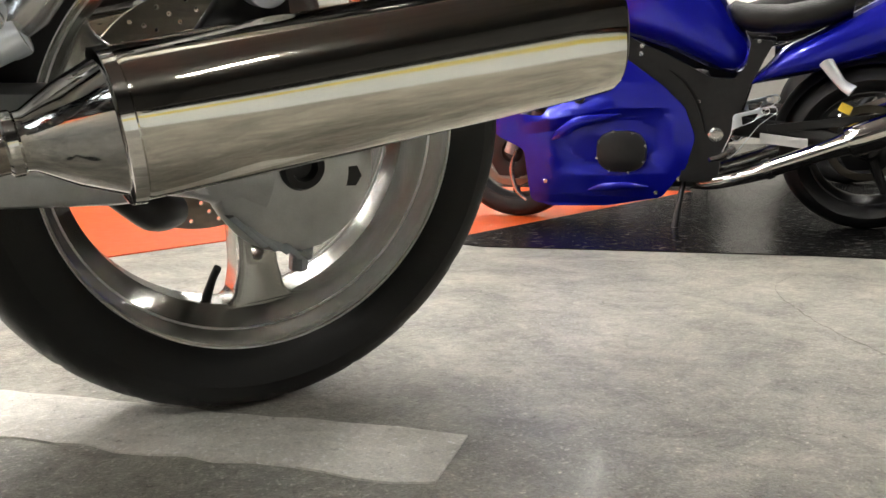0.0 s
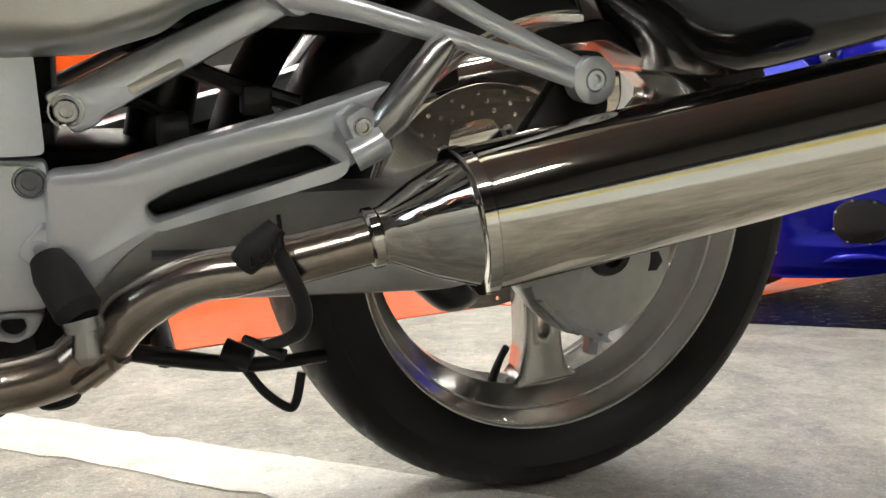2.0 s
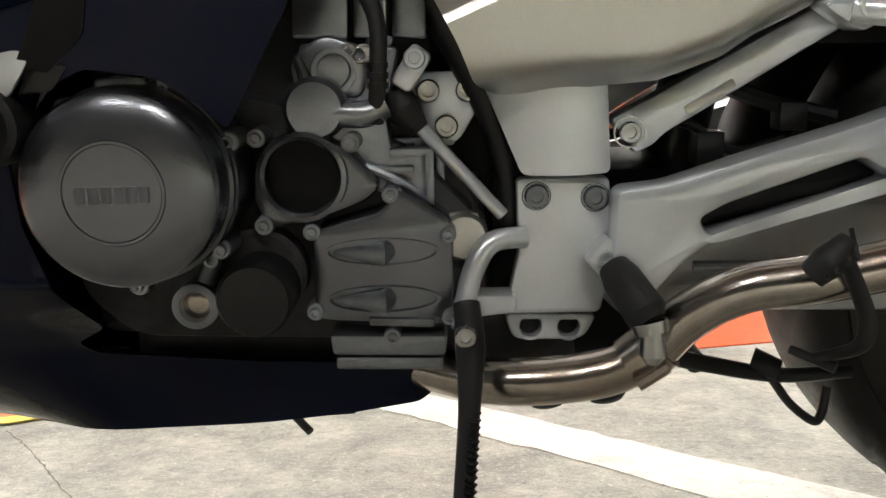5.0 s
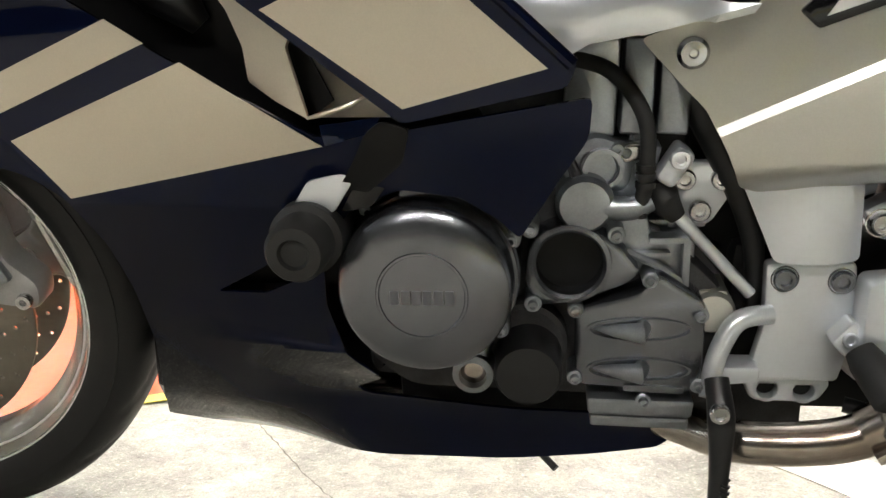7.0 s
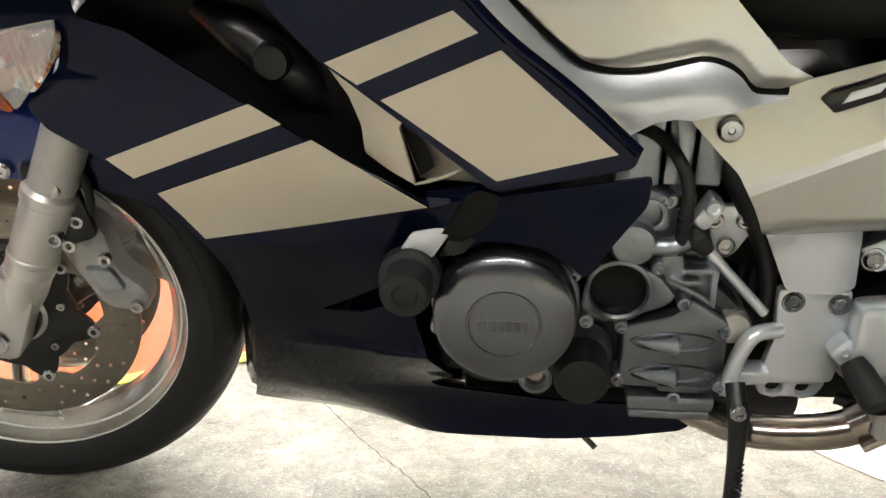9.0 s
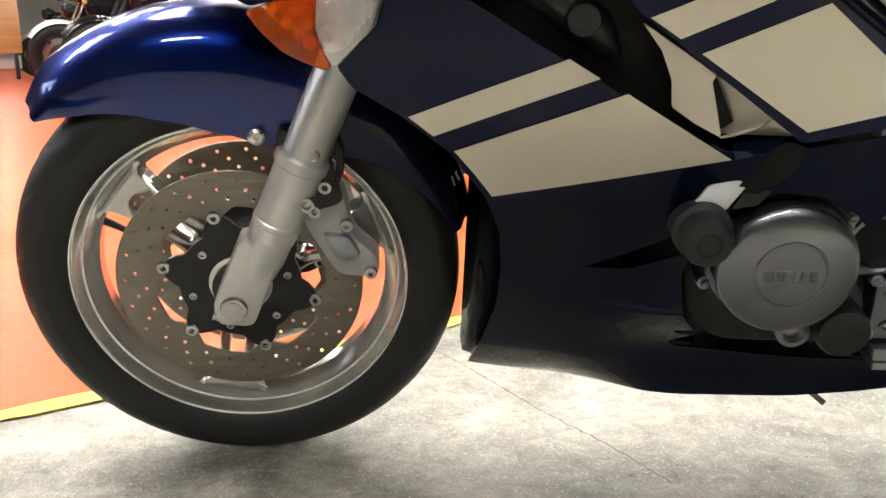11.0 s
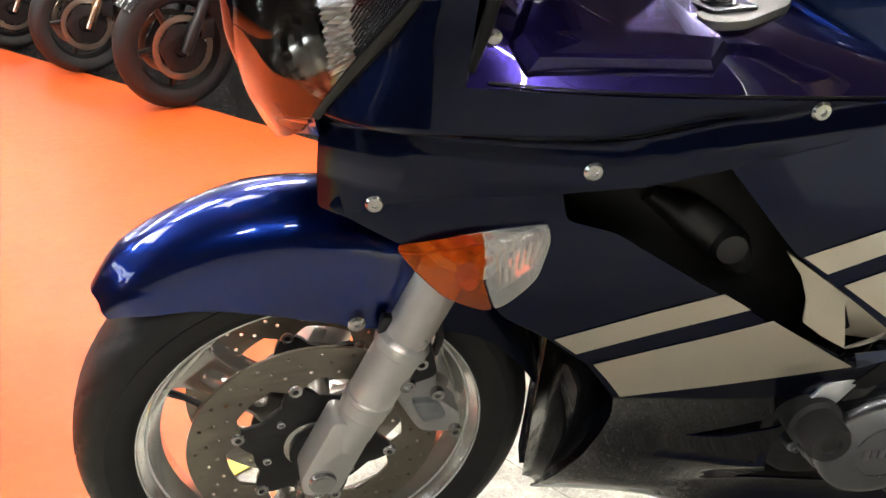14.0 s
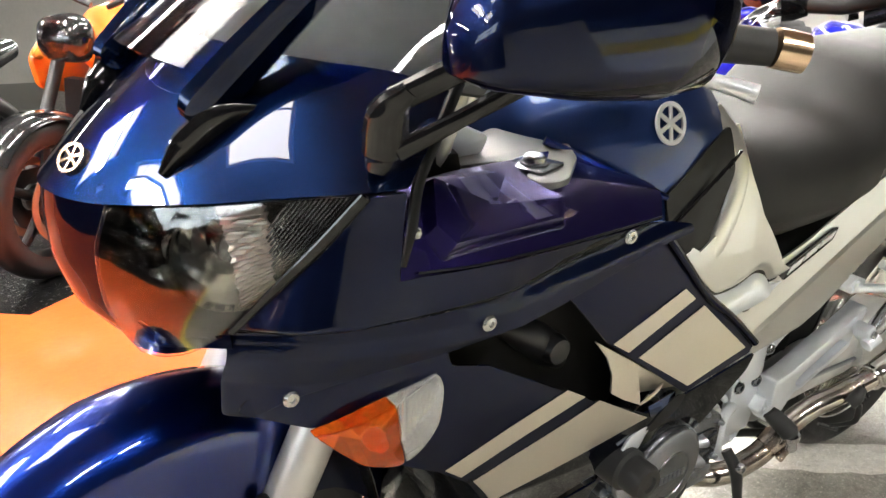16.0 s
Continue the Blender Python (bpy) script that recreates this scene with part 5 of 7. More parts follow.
tri = part("engine_bracket", plate([rounded([(-0.652, 0.487), (-0.588, 0.487), (-0.586, 0.470), (-0.612, 0.426), (-0.632, 0.426), (-0.655, 0.472)], 0.010)], -0.098, -0.110, 0.003), FRAME_SILVER, bike, "triangular silver engine bracket")
for bx, bz in ((-0.637, 0.471), (-0.604, 0.471), (-0.622, 0.441)):
    part("bolt", bolt(bx, -0.111, bz, 0.010, 0.006), STEEL, tri)
two_sides("crash_slider", lambda: joined(solid_lathe([(0.030, 0.05), (0.031, 0.0), (0.031, -0.020), (0.026, -0.024), (0.0255, -0.050), (0.022, -0.056), (0.013, -0.057), (0.011, -0.053), (0.001, -0.053)], -0.958, 0.457, 36, -0.222)), RUBBER, None, "black round crash protector")
two_sides("slider_mount", lambda: plate(rounded([(-0.985, 0.470), (-0.955, 0.500), (-0.915, 0.545), (-0.885, 0.548), (-0.900, 0.505), (-0.925, 0.470), (-0.960, 0.440)], 0.008), -0.160, -0.205, 0.004), GLOSS_BLACK, None, "black bracket of the crash protector")
two_sides("slider_plate", lambda: plate(rounded([(-0.976, 0.472), (-0.954, 0.505), (-0.909, 0.515), (-0.934, 0.478)], 0.004), -0.229, -0.234, 0.001), FRAME_SILVER, None, "silver bracket plate of the crash protector")
two_sides("slider_bracket", lambda: plate(rounded([(-0.869, 0.547), (-0.884, 0.550), (-0.910, 0.511), (-0.929, 0.478), (-0.903, 0.482), (-0.878, 0.514), (-0.869, 0.531)], 0.003), -0.226, -0.2325, 0.001), GLOSS_BLACK, None, "black bracket of the crash protector")


# belly pan between the flanks
rows = []
for k in range(12):
    x = -1.17 + 0.455 * k / 11
    zb = lerp(x, [-1.21, -1.10, -0.90, -0.71], [0.172, 0.154, 0.150, 0.160])
    rows.append([(x, y, zb + 0.25 * y * y) for y in [q * lerp(x, [-1.21, -1.0, -0.8], [0.25, 0.6, 1.0]) for q in (-0.075, -0.05, -0.02, 0.02, 0.05, 0.075)]])
bm = grid_mesh(rows)
bmesh.ops.solidify(bm, geom=bm.faces[:], thickness=0.004)
part("belly_pan", bm, BLUE_SHADED, bike, "navy belly pan", 60)
part("radiator", box(-1.11, -1.06, -0.135, 0.135, 0.42, 0.66, 0.006), BLACK, bike, "black radiator behind the front wheel")
part("inner_shroud", joined(plate(rounded([(-1.120, 0.62), (-1.07, 0.62), (-1.07, 0.30), (-1.11, 0.30)], 0.01), -0.045, 0.045, 0.004), plate(rounded([(-1.195, 0.68), (-1.08, 0.68), (-1.08, 0.45), (-1.150, 0.45)], 0.01), -0.130, 0.130, 0.004)), BLACK, bike, "black shroud behind the front wheel")
part("sump", box(-0.92, -0.50, -0.085, 0.085, 0.185, 0.27, 0.02), DARK_CAST, bike)
part("inner_liner", box(-1.00, -0.88, -0.050, 0.050, 0.22, 0.50, 0.01), BLACK, bike)

# ---- frame and rear running gear ----
two_sides("frame_spar", lambda: shell(rounded([(-1.06, 0.80), (-0.98, 0.79), (-0.855, 0.700), (-0.800, 0.640), (-0.755, 0.598), (-0.68, 0.610), (-0.605, 0.628), (-0.612, 0.660), (-0.66, 0.668), (-0.768, 0.660), (-0.83, 0.710), (-0.95, 0.835)], 0.012), lambda x, z: 0.185 + 0.05 * max(0.0, -x - 0.8), 0.02, 0.03), FRAME_SILVER, None, "satin silver aluminium frame spar")
two_sides("frame_upright", lambda: shell(rounded([(-0.592, 0.478), (-0.560, 0.402), (-0.485, 0.402), (-0.489, 0.470), (-0.50, 0.56), (-0.60, 0.60)], 0.006), lambda x, z: 0.112 + 0.038 * math.cos((x + 0.53) * 20), 0.03, 0.010), FRAME_SILVER, None, "curved silver frame cover")
heel = two_sides("heel_plate", lambda: plate(rounded([(-0.564, 0.398), (-0.485, 0.398), (-0.478, 0.335), (-0.490, 0.278), (-0.574, 0.278), (-0.562, 0.335)], 0.006), -0.118, -0.134, 0.004), FRAME_SILVER, None, "silver heel guard plate")
for bx, bz in ((-0.547, 0.383), (-0.497, 0.381)):
    two_sides("bolt", lambda: joined(bolt(bx, -0.135, bz, 0.0105, 0.005), lathe([(0.0125, 0.001), (0.0125, -0.0015), (0.0115, -0.0015), (0.0115, 0.001)], bx, bz, 24, True, -0.134)), COVER_GREY, heel)
two_sides("lower_bracket", lambda: plate([rounded([(-0.574, 0.276), (-0.490, 0.274), (-0.503, 0.250), (-0.566, 0.251)], 0.010), circle(-0.550, 0.263, 0.0095, 20), circle(-0.516, 0.262, 0.0095, 20)], -0.100, -0.124, 0.003), FRAME_SILVER)
two_sides("bracket_cap", lambda: joined(solid_lathe([(0.0095, 0.0), (0.0085, -0.002), (0.001, -0.001)], -0.550, 0.263, 20, -0.112), solid_lathe([(0.0095, 0.0), (0.0085, -0.002), (0.001, -0.001)], -0.516, 0.262, 20, -0.112)), BLACK)
sub = two_sides("subframe", lambda: joined(plate(rounded([(-0.486, 0.446), (-0.464, 0.416), (-0.447, 0.424), (-0.440, 0.432), (-0.300, 0.515), (-0.150, 0.600), (-0.150, 0.640), (-0.320, 0.535), (-0.455, 0.462)], 0.006), -0.105, -0.130, 0.005)), FRAME_SILVER, None, "silver subframe rail")
two_sides("bolt", lambda: joined(bolt(-0.469, -0.131, 0.435, 0.0095, 0.006), lathe([(0.0135, 0.001), (0.0135, -0.001), (0.012, -0.001), (0.012, 0.001)], -0.469, 0.435, 24, True, -0.130)), STEEL, sub)
two_sides("rail_label", lambda: plate(rounded([(-0.425, 0.455), (-0.385, 0.478), (-0.381, 0.471), (-0.421, 0.448)], 0.002), -0.1303, -0.1309, 0.0002), SILVER_PAINT, sub)
hanger = two_sides("footrest_bracket", lambda: plate([rounded([(-0.486, 0.392), (-0.445, 0.396), (-0.383, 0.416), (-0.290, 0.443), (-0.220, 0.468), (-0.214, 0.452), (-0.238, 0.420), (-0.248, 0.397), (-0.262, 0.392), (-0.405, 0.346), (-0.430, 0.328), (-0.455, 0.298), (-0.486, 0.302)], 0.010),
                                                      rounded([(-0.416, 0.366), (-0.395, 0.378), (-0.288, 0.414), (-0.262, 0.398), (-0.270, 0.393), (-0.408, 0.354)], 0.006)], -0.130, -0.168, 0.008), FRAME_SILVER, None, "silver footrest bracket with a long slot")
two_sides("slot_back", lambda: plate(rounded([(-0.42, 0.36), (-0.395, 0.382), (-0.285, 0.418), (-0.255, 0.398), (-0.40, 0.350)], 0.006), -0.128, -0.136, 0.002), BLACK, hanger)
# folded rear footrest
peg = two_sides("rear_footrest", lambda: tube([(-0.241, -0.196, 0.430), (-0.232, -0.198, 0.442), (-0.196, -0.204, 0.494), (-0.188, -0.206, 0.503)], [0.012, 0.016, 0.0125, 0.008], 20, False), STEEL, None, "polished folded pillion footrest")
two_sides("clamp", lambda: joined(plate(rounded([(-0.272, 0.440), (-0.254, 0.452), (-0.236, 0.432), (-0.228, 0.412), (-0.244, 0.404), (-0.262, 0.420)], 0.006), -0.170, -0.205, 0.005), tube([(-0.262, -0.200, 0.410), (-0.238, -0.204, 0.424)], 0.013, 14, False)), FRAME_SILVER, peg)
two_sides("bolt", lambda: bolt(-0.257, -0.206, 0.434, 0.0075, 0.005), STEEL, peg)
# pannier and grab-rail stays over the wheel
stay = two_sides("rear_stay", lambda: joined(tube([(-0.310, -0.170, 0.530), (-0.250, -0.185, 0.520), (-0.150, -0.200, 0.497), (-0.062, -0.205, 0.474)], [0.010, 0.009, 0.0075, 0.009], 14, flat=0.7),
                                            tube([(-0.230, -0.175, 0.560), (-0.150, -0.190, 0.520), (-0.055, -0.203, 0.482)], [0.009, 0.008, 0.008], 14, flat=0.7)), FRAME_SILVER, None, "silver stays holding the pannier mount")
two_sides("stay_eye", lambda: joined(lathe([(0.020, 0.010), (0.020, -0.008), (0.016, -0.010), (0.010, -0.010), (0.010, 0.010)], -0.056, 0.476, 32, True, -0.203), bolt(-0.056, -0.206, 0.476, 0.0095, 0.007)), FRAME_SILVER, stay)
two_sides("stay_bolt", lambda: joined(plate(rounded([(-0.335, 0.535), (-0.300, 0.548), (-0.262, 0.535), (-0.300, 0.512)], 0.008), -0.140, -0.172, 0.004), bolt(-0.298, -0.173, 0.532, 0.010, 0.006)), FRAME_SILVER, stay)

# swing arm with the shaft, final drive
swing = part("swing_arm", joined(plate(rounded([(-0.50, 0.300), (-0.46, 0.345), (-0.30, 0.372), (-0.17, 0.375), (-0.10, 0.345), (-0.06, 0.330), (-0.06, 0.285), (-0.14, 0.268), (-0.36, 0.272), (-0.46, 0.262)], 0.02), -0.075, -0.128, 0.016)), BRIGHT_CAST, bike, "cast grey swing arm with the drive shaft")
part("swing_lip", tube([(-0.410, -0.128, 0.318), (-0.30, -0.131, 0.316), (-0.15, -0.131, 0.306), (-0.07, -0.128, 0.300)], 0.0045, 10), CAST, swing)
part("swing_bar", tube([(-0.43, 0.09, 0.32), (-0.2, 0.10, 0.325), (0.02, 0.10, 0.315)], 0.028, 16, flat=0.6), CAST, swing)
drive = part("final_drive", joined(solid_lathe([(0.070, 0.10), (0.082, 0.03), (0.084, 0.0), (0.080, -0.012), (0.064, -0.024), (0.040, -0.028), (0.001, -0.028)], 0.010, 0.302, 56, -0.135),
                                  tube([(-0.13, -0.110, 0.315), (-0.08, -0.118, 0.312), (-0.02, -0.125, 0.305)], [0.036, 0.038, 0.050], 24),
                                  plate(rounded([(-0.100, 0.285), (-0.030, 0.270), (0.020, 0.225), (0.048, 0.222), (0.040, 0.250), (-0.080, 0.315)], 0.012), -0.080, -0.150, 0.010)), BRIGHT_CAST, bike, "cast grey final drive housing")
part("axle_end", solid_lathe([(0.021, 0.01), (0.023, -0.002), (0.020, -0.008), (0.013, -0.008), (0.011, 0.002), (0.001, 0.003)], 0.004, 0.312, 28, -0.166), SATIN_BLACK, drive)
part("filler_plug", solid_lathe([(0.013, 0.02), (0.014, -0.006), (0.011, -0.012), (0.001, -0.012)], 0.060, 0.300, 6, -0.150), SATIN_BLACK, drive)
part("drain_lug", joined(box(0.020, 0.040, -0.130, -0.100, 0.205, 0.232, 0.004), tube([(0.030, -0.115, 0.190), (0.030, -0.115, 0.208)], 0.010, 6, False)), CAST, drive)
part("drain_bolt", tube([(0.030, -0.115, 0.190), (0.030, -0.115, 0.200)], 0.0085, 6, False), SATIN_BLACK, drive)
for k in range(5):
    part("web", plate(rounded([(-0.062 + 0.018 * k, 0.262 - 0.010 * k), (-0.056 + 0.018 * k, 0.264 - 0.010 * k), (-0.020 + 0.012 * k, 0.232 - 0.004 * k), (-0.026 + 0.012 * k, 0.229 - 0.004 * k)], 0.001), -0.135, -0.155, 0.001), CAST, drive)
part("rear_caliper", joined(box(-0.115, -0.060, 0.070, 0.135, 0.215, 0.270, 0.012), tube([(-0.12, 0.02, 0.250), (-0.08, 0.02, 0.225), (-0.05, 0.03, 0.218)], [0.020, 0.026, 0.016], 12)), SATIN_BLACK, bike, "black rear brake caliper")
part("rear_mudguard", grid_mesh([[(0.0 + rr * math.cos(radians(a)), y, 0.313 + rr * math.sin(radians(a))) for y, rr in ((-0.085, 0.335), (-0.06, 0.352), (0, 0.360), (0.06, 0.352), (0.085, 0.335))] for a in range(60, 176, 5)]), BLACK, bike, "black rear inner mudguard", 60)
part("hugger", joined(plate(rounded([(-0.055, 0.500), (0.020, 0.510), (0.110, 0.475), (0.190, 0.430), (0.205, 0.440), (0.100, 0.500), (0.010, 0.530), (-0.060, 0.515)], 0.008), -0.105, -0.095, 0.003)), BLACK, bike)
part("shock", joined(tube([(-0.40, 0.02, 0.37), (-0.36, 0.02, 0.56)], 0.030, 16, False)), SATIN_BLACK, bike)
part("air_box", plate([rounded([(-0.66, 0.62), (-0.48, 0.62), (-0.48, 0.36), (-0.592, 0.35), (-0.592, 0.393), (-0.616, 0.393), (-0.64, 0.40)], 0.006)], -0.06, 0.06, 0.004), BLACK, bike)
part("battery_tray", box(-0.50, -0.20, -0.095, 0.095, 0.50, 0.70, 0.02), BLACK, bike)
part("link_box", box(-0.585, -0.40, -0.08, 0.08, 0.215, 0.40, 0.02), BLACK, bike)
part("inner_wiring", joined(tube([(-0.55, -0.09, 0.55), (-0.45, -0.10, 0.50), (-0.35, -0.08, 0.46), (-0.28, -0.09, 0.44)], 0.008, 8), tube([(-0.50, -0.07, 0.42), (-0.42, -0.09, 0.44), (-0.36, -0.07, 0.41), (-0.30, -0.08, 0.43)], 0.005, 8),
                            box(-0.40, -0.375, -0.09, -0.06, 0.40, 0.43, 0.003), box(-0.33, -0.305, -0.095, -0.07, 0.43, 0.455, 0.003)), SATIN_BLACK, bike)

# ---- exhaust ----
for side, ys in ((-1, 1), (1, -1)):
    pipe = tube([(-1.02, -0.05 * ys, 0.205), (-0.88, -0.060 * ys, 0.215), (-0.70, -0.066 * ys, 0.217), (-0.635, -0.110 * ys, 0.219), (-0.580, -0.152 * ys, 0.223), (-0.505, -0.163 * ys, 0.231), (-0.460, -0.168 * ys, 0.250), (-0.426, -0.178 * ys, 0.288), (-0.385, -0.190 * ys, 0.314), (-0.325, -0.203 * ys, 0.326), (-0.242, -0.222 * ys, 0.350)],
                [0.019, 0.020, 0.021, 0.021, 0.021, 0.021, 0.021, 0.0205, 0.020, 0.020, 0.020], 24)
    pipe = part("exhaust_pipe", pipe, PIPE, bike, "heat-tinted steel exhaust pipe")
    a, e = Vector((-0.186, -0.258 * ys, 0.369)), Vector((0.248, -0.270 * ys, 0.462))
    d = (e - a).normalized()

    def oval(p, rz, ry, tilt=0.80, n=56):
        w = d.cross(Vector((0, 1, 0))).normalized()
        s = d.cross(w).normalized()
        out = []
        for k in range(n):
            ca, sa = math.cos(2 * math.pi * k / n), math.sin(2 * math.pi * k / n)
            out.append(p + w * rz * math.copysign(abs(ca) ** tilt, ca) + s * ry * math.copysign(abs(sa) ** tilt, sa))
        return out

    cone0 = Vector((-0.250, -0.220 * ys, 0.349))
    can = grid_mesh([oval(a, 0.053, 0.050), oval(a + d * 0.010, 0.0555, 0.052), oval(a + d * 0.10, 0.0575, 0.053), oval(e - d * 0.06, 0.0595, 0.0545), oval(e - d * 0.006, 0.0595, 0.0545), oval(e - d * 0.002, 0.0585, 0.0535), oval(e, 0.056, 0.051), oval(e + d * 0.002, 0.030, 0.028), oval(e - d * 0.03, 0.028, 0.026)], closed_v=True, caps=True)
    can = part("muffler", can, BRUSHED, bike, "long polished steel muffler", 50)
    part("cone", grid_mesh([oval(cone0, 0.0215, 0.0215), oval(cone0 + d * 0.010, 0.0225, 0.0225), oval(cone0.lerp(a, 0.5), 0.037, 0.036), oval(a, 0.052, 0.049)], closed_v=True, caps=True), CHROME, can, "polished cone", 50)
    part("weld_band", grid_mesh([oval(a - d * 0.006, 0.0525, 0.0495), oval(a - d * 0.005, 0.0565, 0.053), oval(a + d * 0.004, 0.0575, 0.054), oval(a + d * 0.006, 0.0540, 0.051)], closed_v=True, caps=True), CHROME, can)
    part("inlet_ring", grid_mesh([oval(cone0 - d * 0.006, 0.0215, 0.0215), oval(cone0 - d * 0.004, 0.0238, 0.0238), oval(cone0 + d * 0.003, 0.0238, 0.0238), oval(cone0 + d * 0.005, 0.0222, 0.0222)], closed_v=True, caps=True), CHROME, can)
    clamp = tube([(-0.468, -0.166 * ys, 0.244), (-0.446, -0.172 * ys, 0.264)], 0.0245, 20, False)
    part("pipe_clamp", joined(clamp, tube([(-0.470, -0.196 * ys, 0.236), (-0.446, -0.196 * ys, 0.252)], 0.007, 10, False)), PIPE, pipe)
    hang = plate(rounded([(-0.11, 0.42), (-0.02, 0.445), (-0.03, 0.50), (-0.06, 0.50)], 0.01), -0.165 * ys, -0.182 * ys, 0.003)
    part("hanger", hang, SATIN_BLACK, can)
for x, z in ((-0.552, 0.200), (-0.500, 0.204)):
    part("rubber_stop", tube([(x, -0.135, z + 0.012), (x + 0.006, -0.140, z), (x + 0.024, -0.140, z + 0.002), (x + 0.030, -0.135, z + 0.014)], [0.005, 0.0075, 0.0075, 0.005], 10), SATIN_BLACK, bike)

# ---- foot controls and stands ----
footrest = part("footrest", tube([(-0.486, -0.166, 0.328), (-0.481, -0.176, 0.320), (-0.466, -0.202, 0.298), (-0.463, -0.206, 0.293)], [0.013, 0.0165, 0.0175, 0.012], 18, False), RUBBER, bike, "black rubber rider footrest")
part("peg_mount", joined(plate(rounded([(-0.508, 0.330), (-0.490, 0.352), (-0.474, 0.340), (-0.492, 0.314)], 0.005), -0.134, -0.158, 0.003), bolt(-0.492, -0.158, 0.334, 0.007, 0.004)), FRAME_SILVER, footrest)
part("peg_end", joined(tube([(-0.464, -0.205, 0.293), (-0.462, -0.207, 0.284)], [0.015, 0.014], 16, False), tube([(-0.462, -0.207, 0.285), (-0.461, -0.208, 0.266), (-0.461, -0.208, 0.259)], [0.009, 0.011, 0.006], 14, False)), STEEL, footrest)
part("footrest", tube([(-0.490, 0.150, 0.335), (-0.462, 0.232, 0.286)], 0.019, 18, False), RUBBER, bike, "black rubber rider footrest")
shift = part("shift_lever", tube([(-0.330, -0.205, 0.260), (-0.312, -0.236, 0.280), (-0.309, -0.240, 0.300), (-0.318, -0.241, 0.325), (-0.334, -0.242, 0.356)], [0.005, 0.0065, 0.007, 0.0065, 0.0065], 14, flat=0.7), SATIN_BLACK, bike, "black centre stand lever")
part("lever_pad", tube([(-0.354, -0.240, 0.338), (-0.344, -0.244, 0.350), (-0.330, -0.244, 0.366)], [0.011, 0.013, 0.008], 14), RUBBER, shift)
for k in range(4):
    part("pad_groove", tube([(-0.350 + 0.007 * k, -0.258, 0.340 + 0.0045 * k), (-0.350 + 0.007 * k, -0.242, 0.360 + 0.0045 * k)], 0.0018, 6, False), SATIN_BLACK, shift)
part("lever_foot", joined(tube([(-0.345, -0.190, 0.262), (-0.318, -0.215, 0.255)], [0.004, 0.005], 12, False)), SATIN_BLACK, shift)
part("centre_stand", joined(tube([(-0.47, -0.10, 0.236), (-0.40, -0.13, 0.229), (-0.33, -0.13, 0.216), (-0.26, -0.12, 0.214)], [0.008, 0.008, 0.007, 0.006], 12), tube([(-0.334, -0.130, 0.212), (-0.318, -0.133, 0.190), (-0.298, -0.135, 0.174), (-0.290, -0.135, 0.178), (-0.284, -0.130, 0.204)], 0.0042, 10), tube([(-0.352, -0.125, 0.228), (-0.330, -0.135, 0.222)], [0.013, 0.010], 12, False),
                            tube([(-0.45, 0.10, 0.230), (-0.25, 0.12, 0.216)], 0.009, 12, False), tube([(-0.40, -0.12, 0.225), (-0.40, 0.12, 0.225)], 0.010, 12, False)), SATIN_BLACK, bike, "black folded centre stand")
rod = part("shift_rod", tube([(-0.648, -0.128, 0.446), (-0.575, -0.130, 0.366)], 0.0058, 12, False), FRAME_SILVER, bike, "thin silver gear linkage rod")
part("rod_boot", joined(tube([(-0.664, -0.126, 0.472), (-0.658, -0.128, 0.458), (-0.644, -0.128, 0.440)], [0.012, 0.016, 0.008], 14)), RUBBER, rod)
part("hand_rail", tube([(-0.556, -0.134, 0.348), (-0.585, -0.142, 0.345), (-0.600, -0.148, 0.325), (-0.608, -0.152, 0.298), (-0.612, -0.165, 0.276)], 0.0095, 14), FRAME_SILVER, bike, "bent silver gear shift shaft")
part("stand_bracket", plate(rounded([(-0.606, 0.300), (-0.565, 0.300), (-0.565, 0.284), (-0.606, 0.280)], 0.004), -0.120, -0.150, 0.003), FRAME_SILVER, bike)
stand = part("side_stand", tube([(-0.608, -0.172, 0.300), (-0.606, -0.196, 0.270), (-0.608, -0.212, 0.220), (-0.616, -0.246, 0.140), (-0.626, -0.288, 0.055)], [0.011, 0.0125, 0.0090, 0.0082, 0.007], 16, flat=0.8), SATIN_BLACK, bike, "black side stand resting on the floor")
part("stand_bolt", bolt(-0.610, -0.206, 0.284, 0.009, 0.006), STEEL, stand)
part("stand_foot", tube([(-0.640, -0.290, 0.068), (-0.620, -0.296, 0.052), (-0.590, -0.298, 0.066)], [0.010, 0.020, 0.010], 14, flat=0.5, side=(0, 0.2, 1)), SATIN_BLACK, stand)
part("spring", tube([(-0.6035 + 0.0042 * math.cos(k * 0.785) - 0.00006 * k, -0.216 - 0.0003 * k + 0.0042 * math.sin(k * 0.785), 0.222 - 0.00062 * k) for k in range(110)], 0.0014, 5, False), SATIN_BLACK, stand)
part("stand_tang", tube([(-0.612, -0.250, 0.132), (-0.598, -0.256, 0.128), (-0.594, -0.254, 0.138)], 0.005, 8), SATIN_BLACK, stand)
part("prop_pin", tube([(-0.775, -0.10, 0.178), (-0.752, -0.120, 0.164)], 0.004, 8, False), SATIN_BLACK, bike)

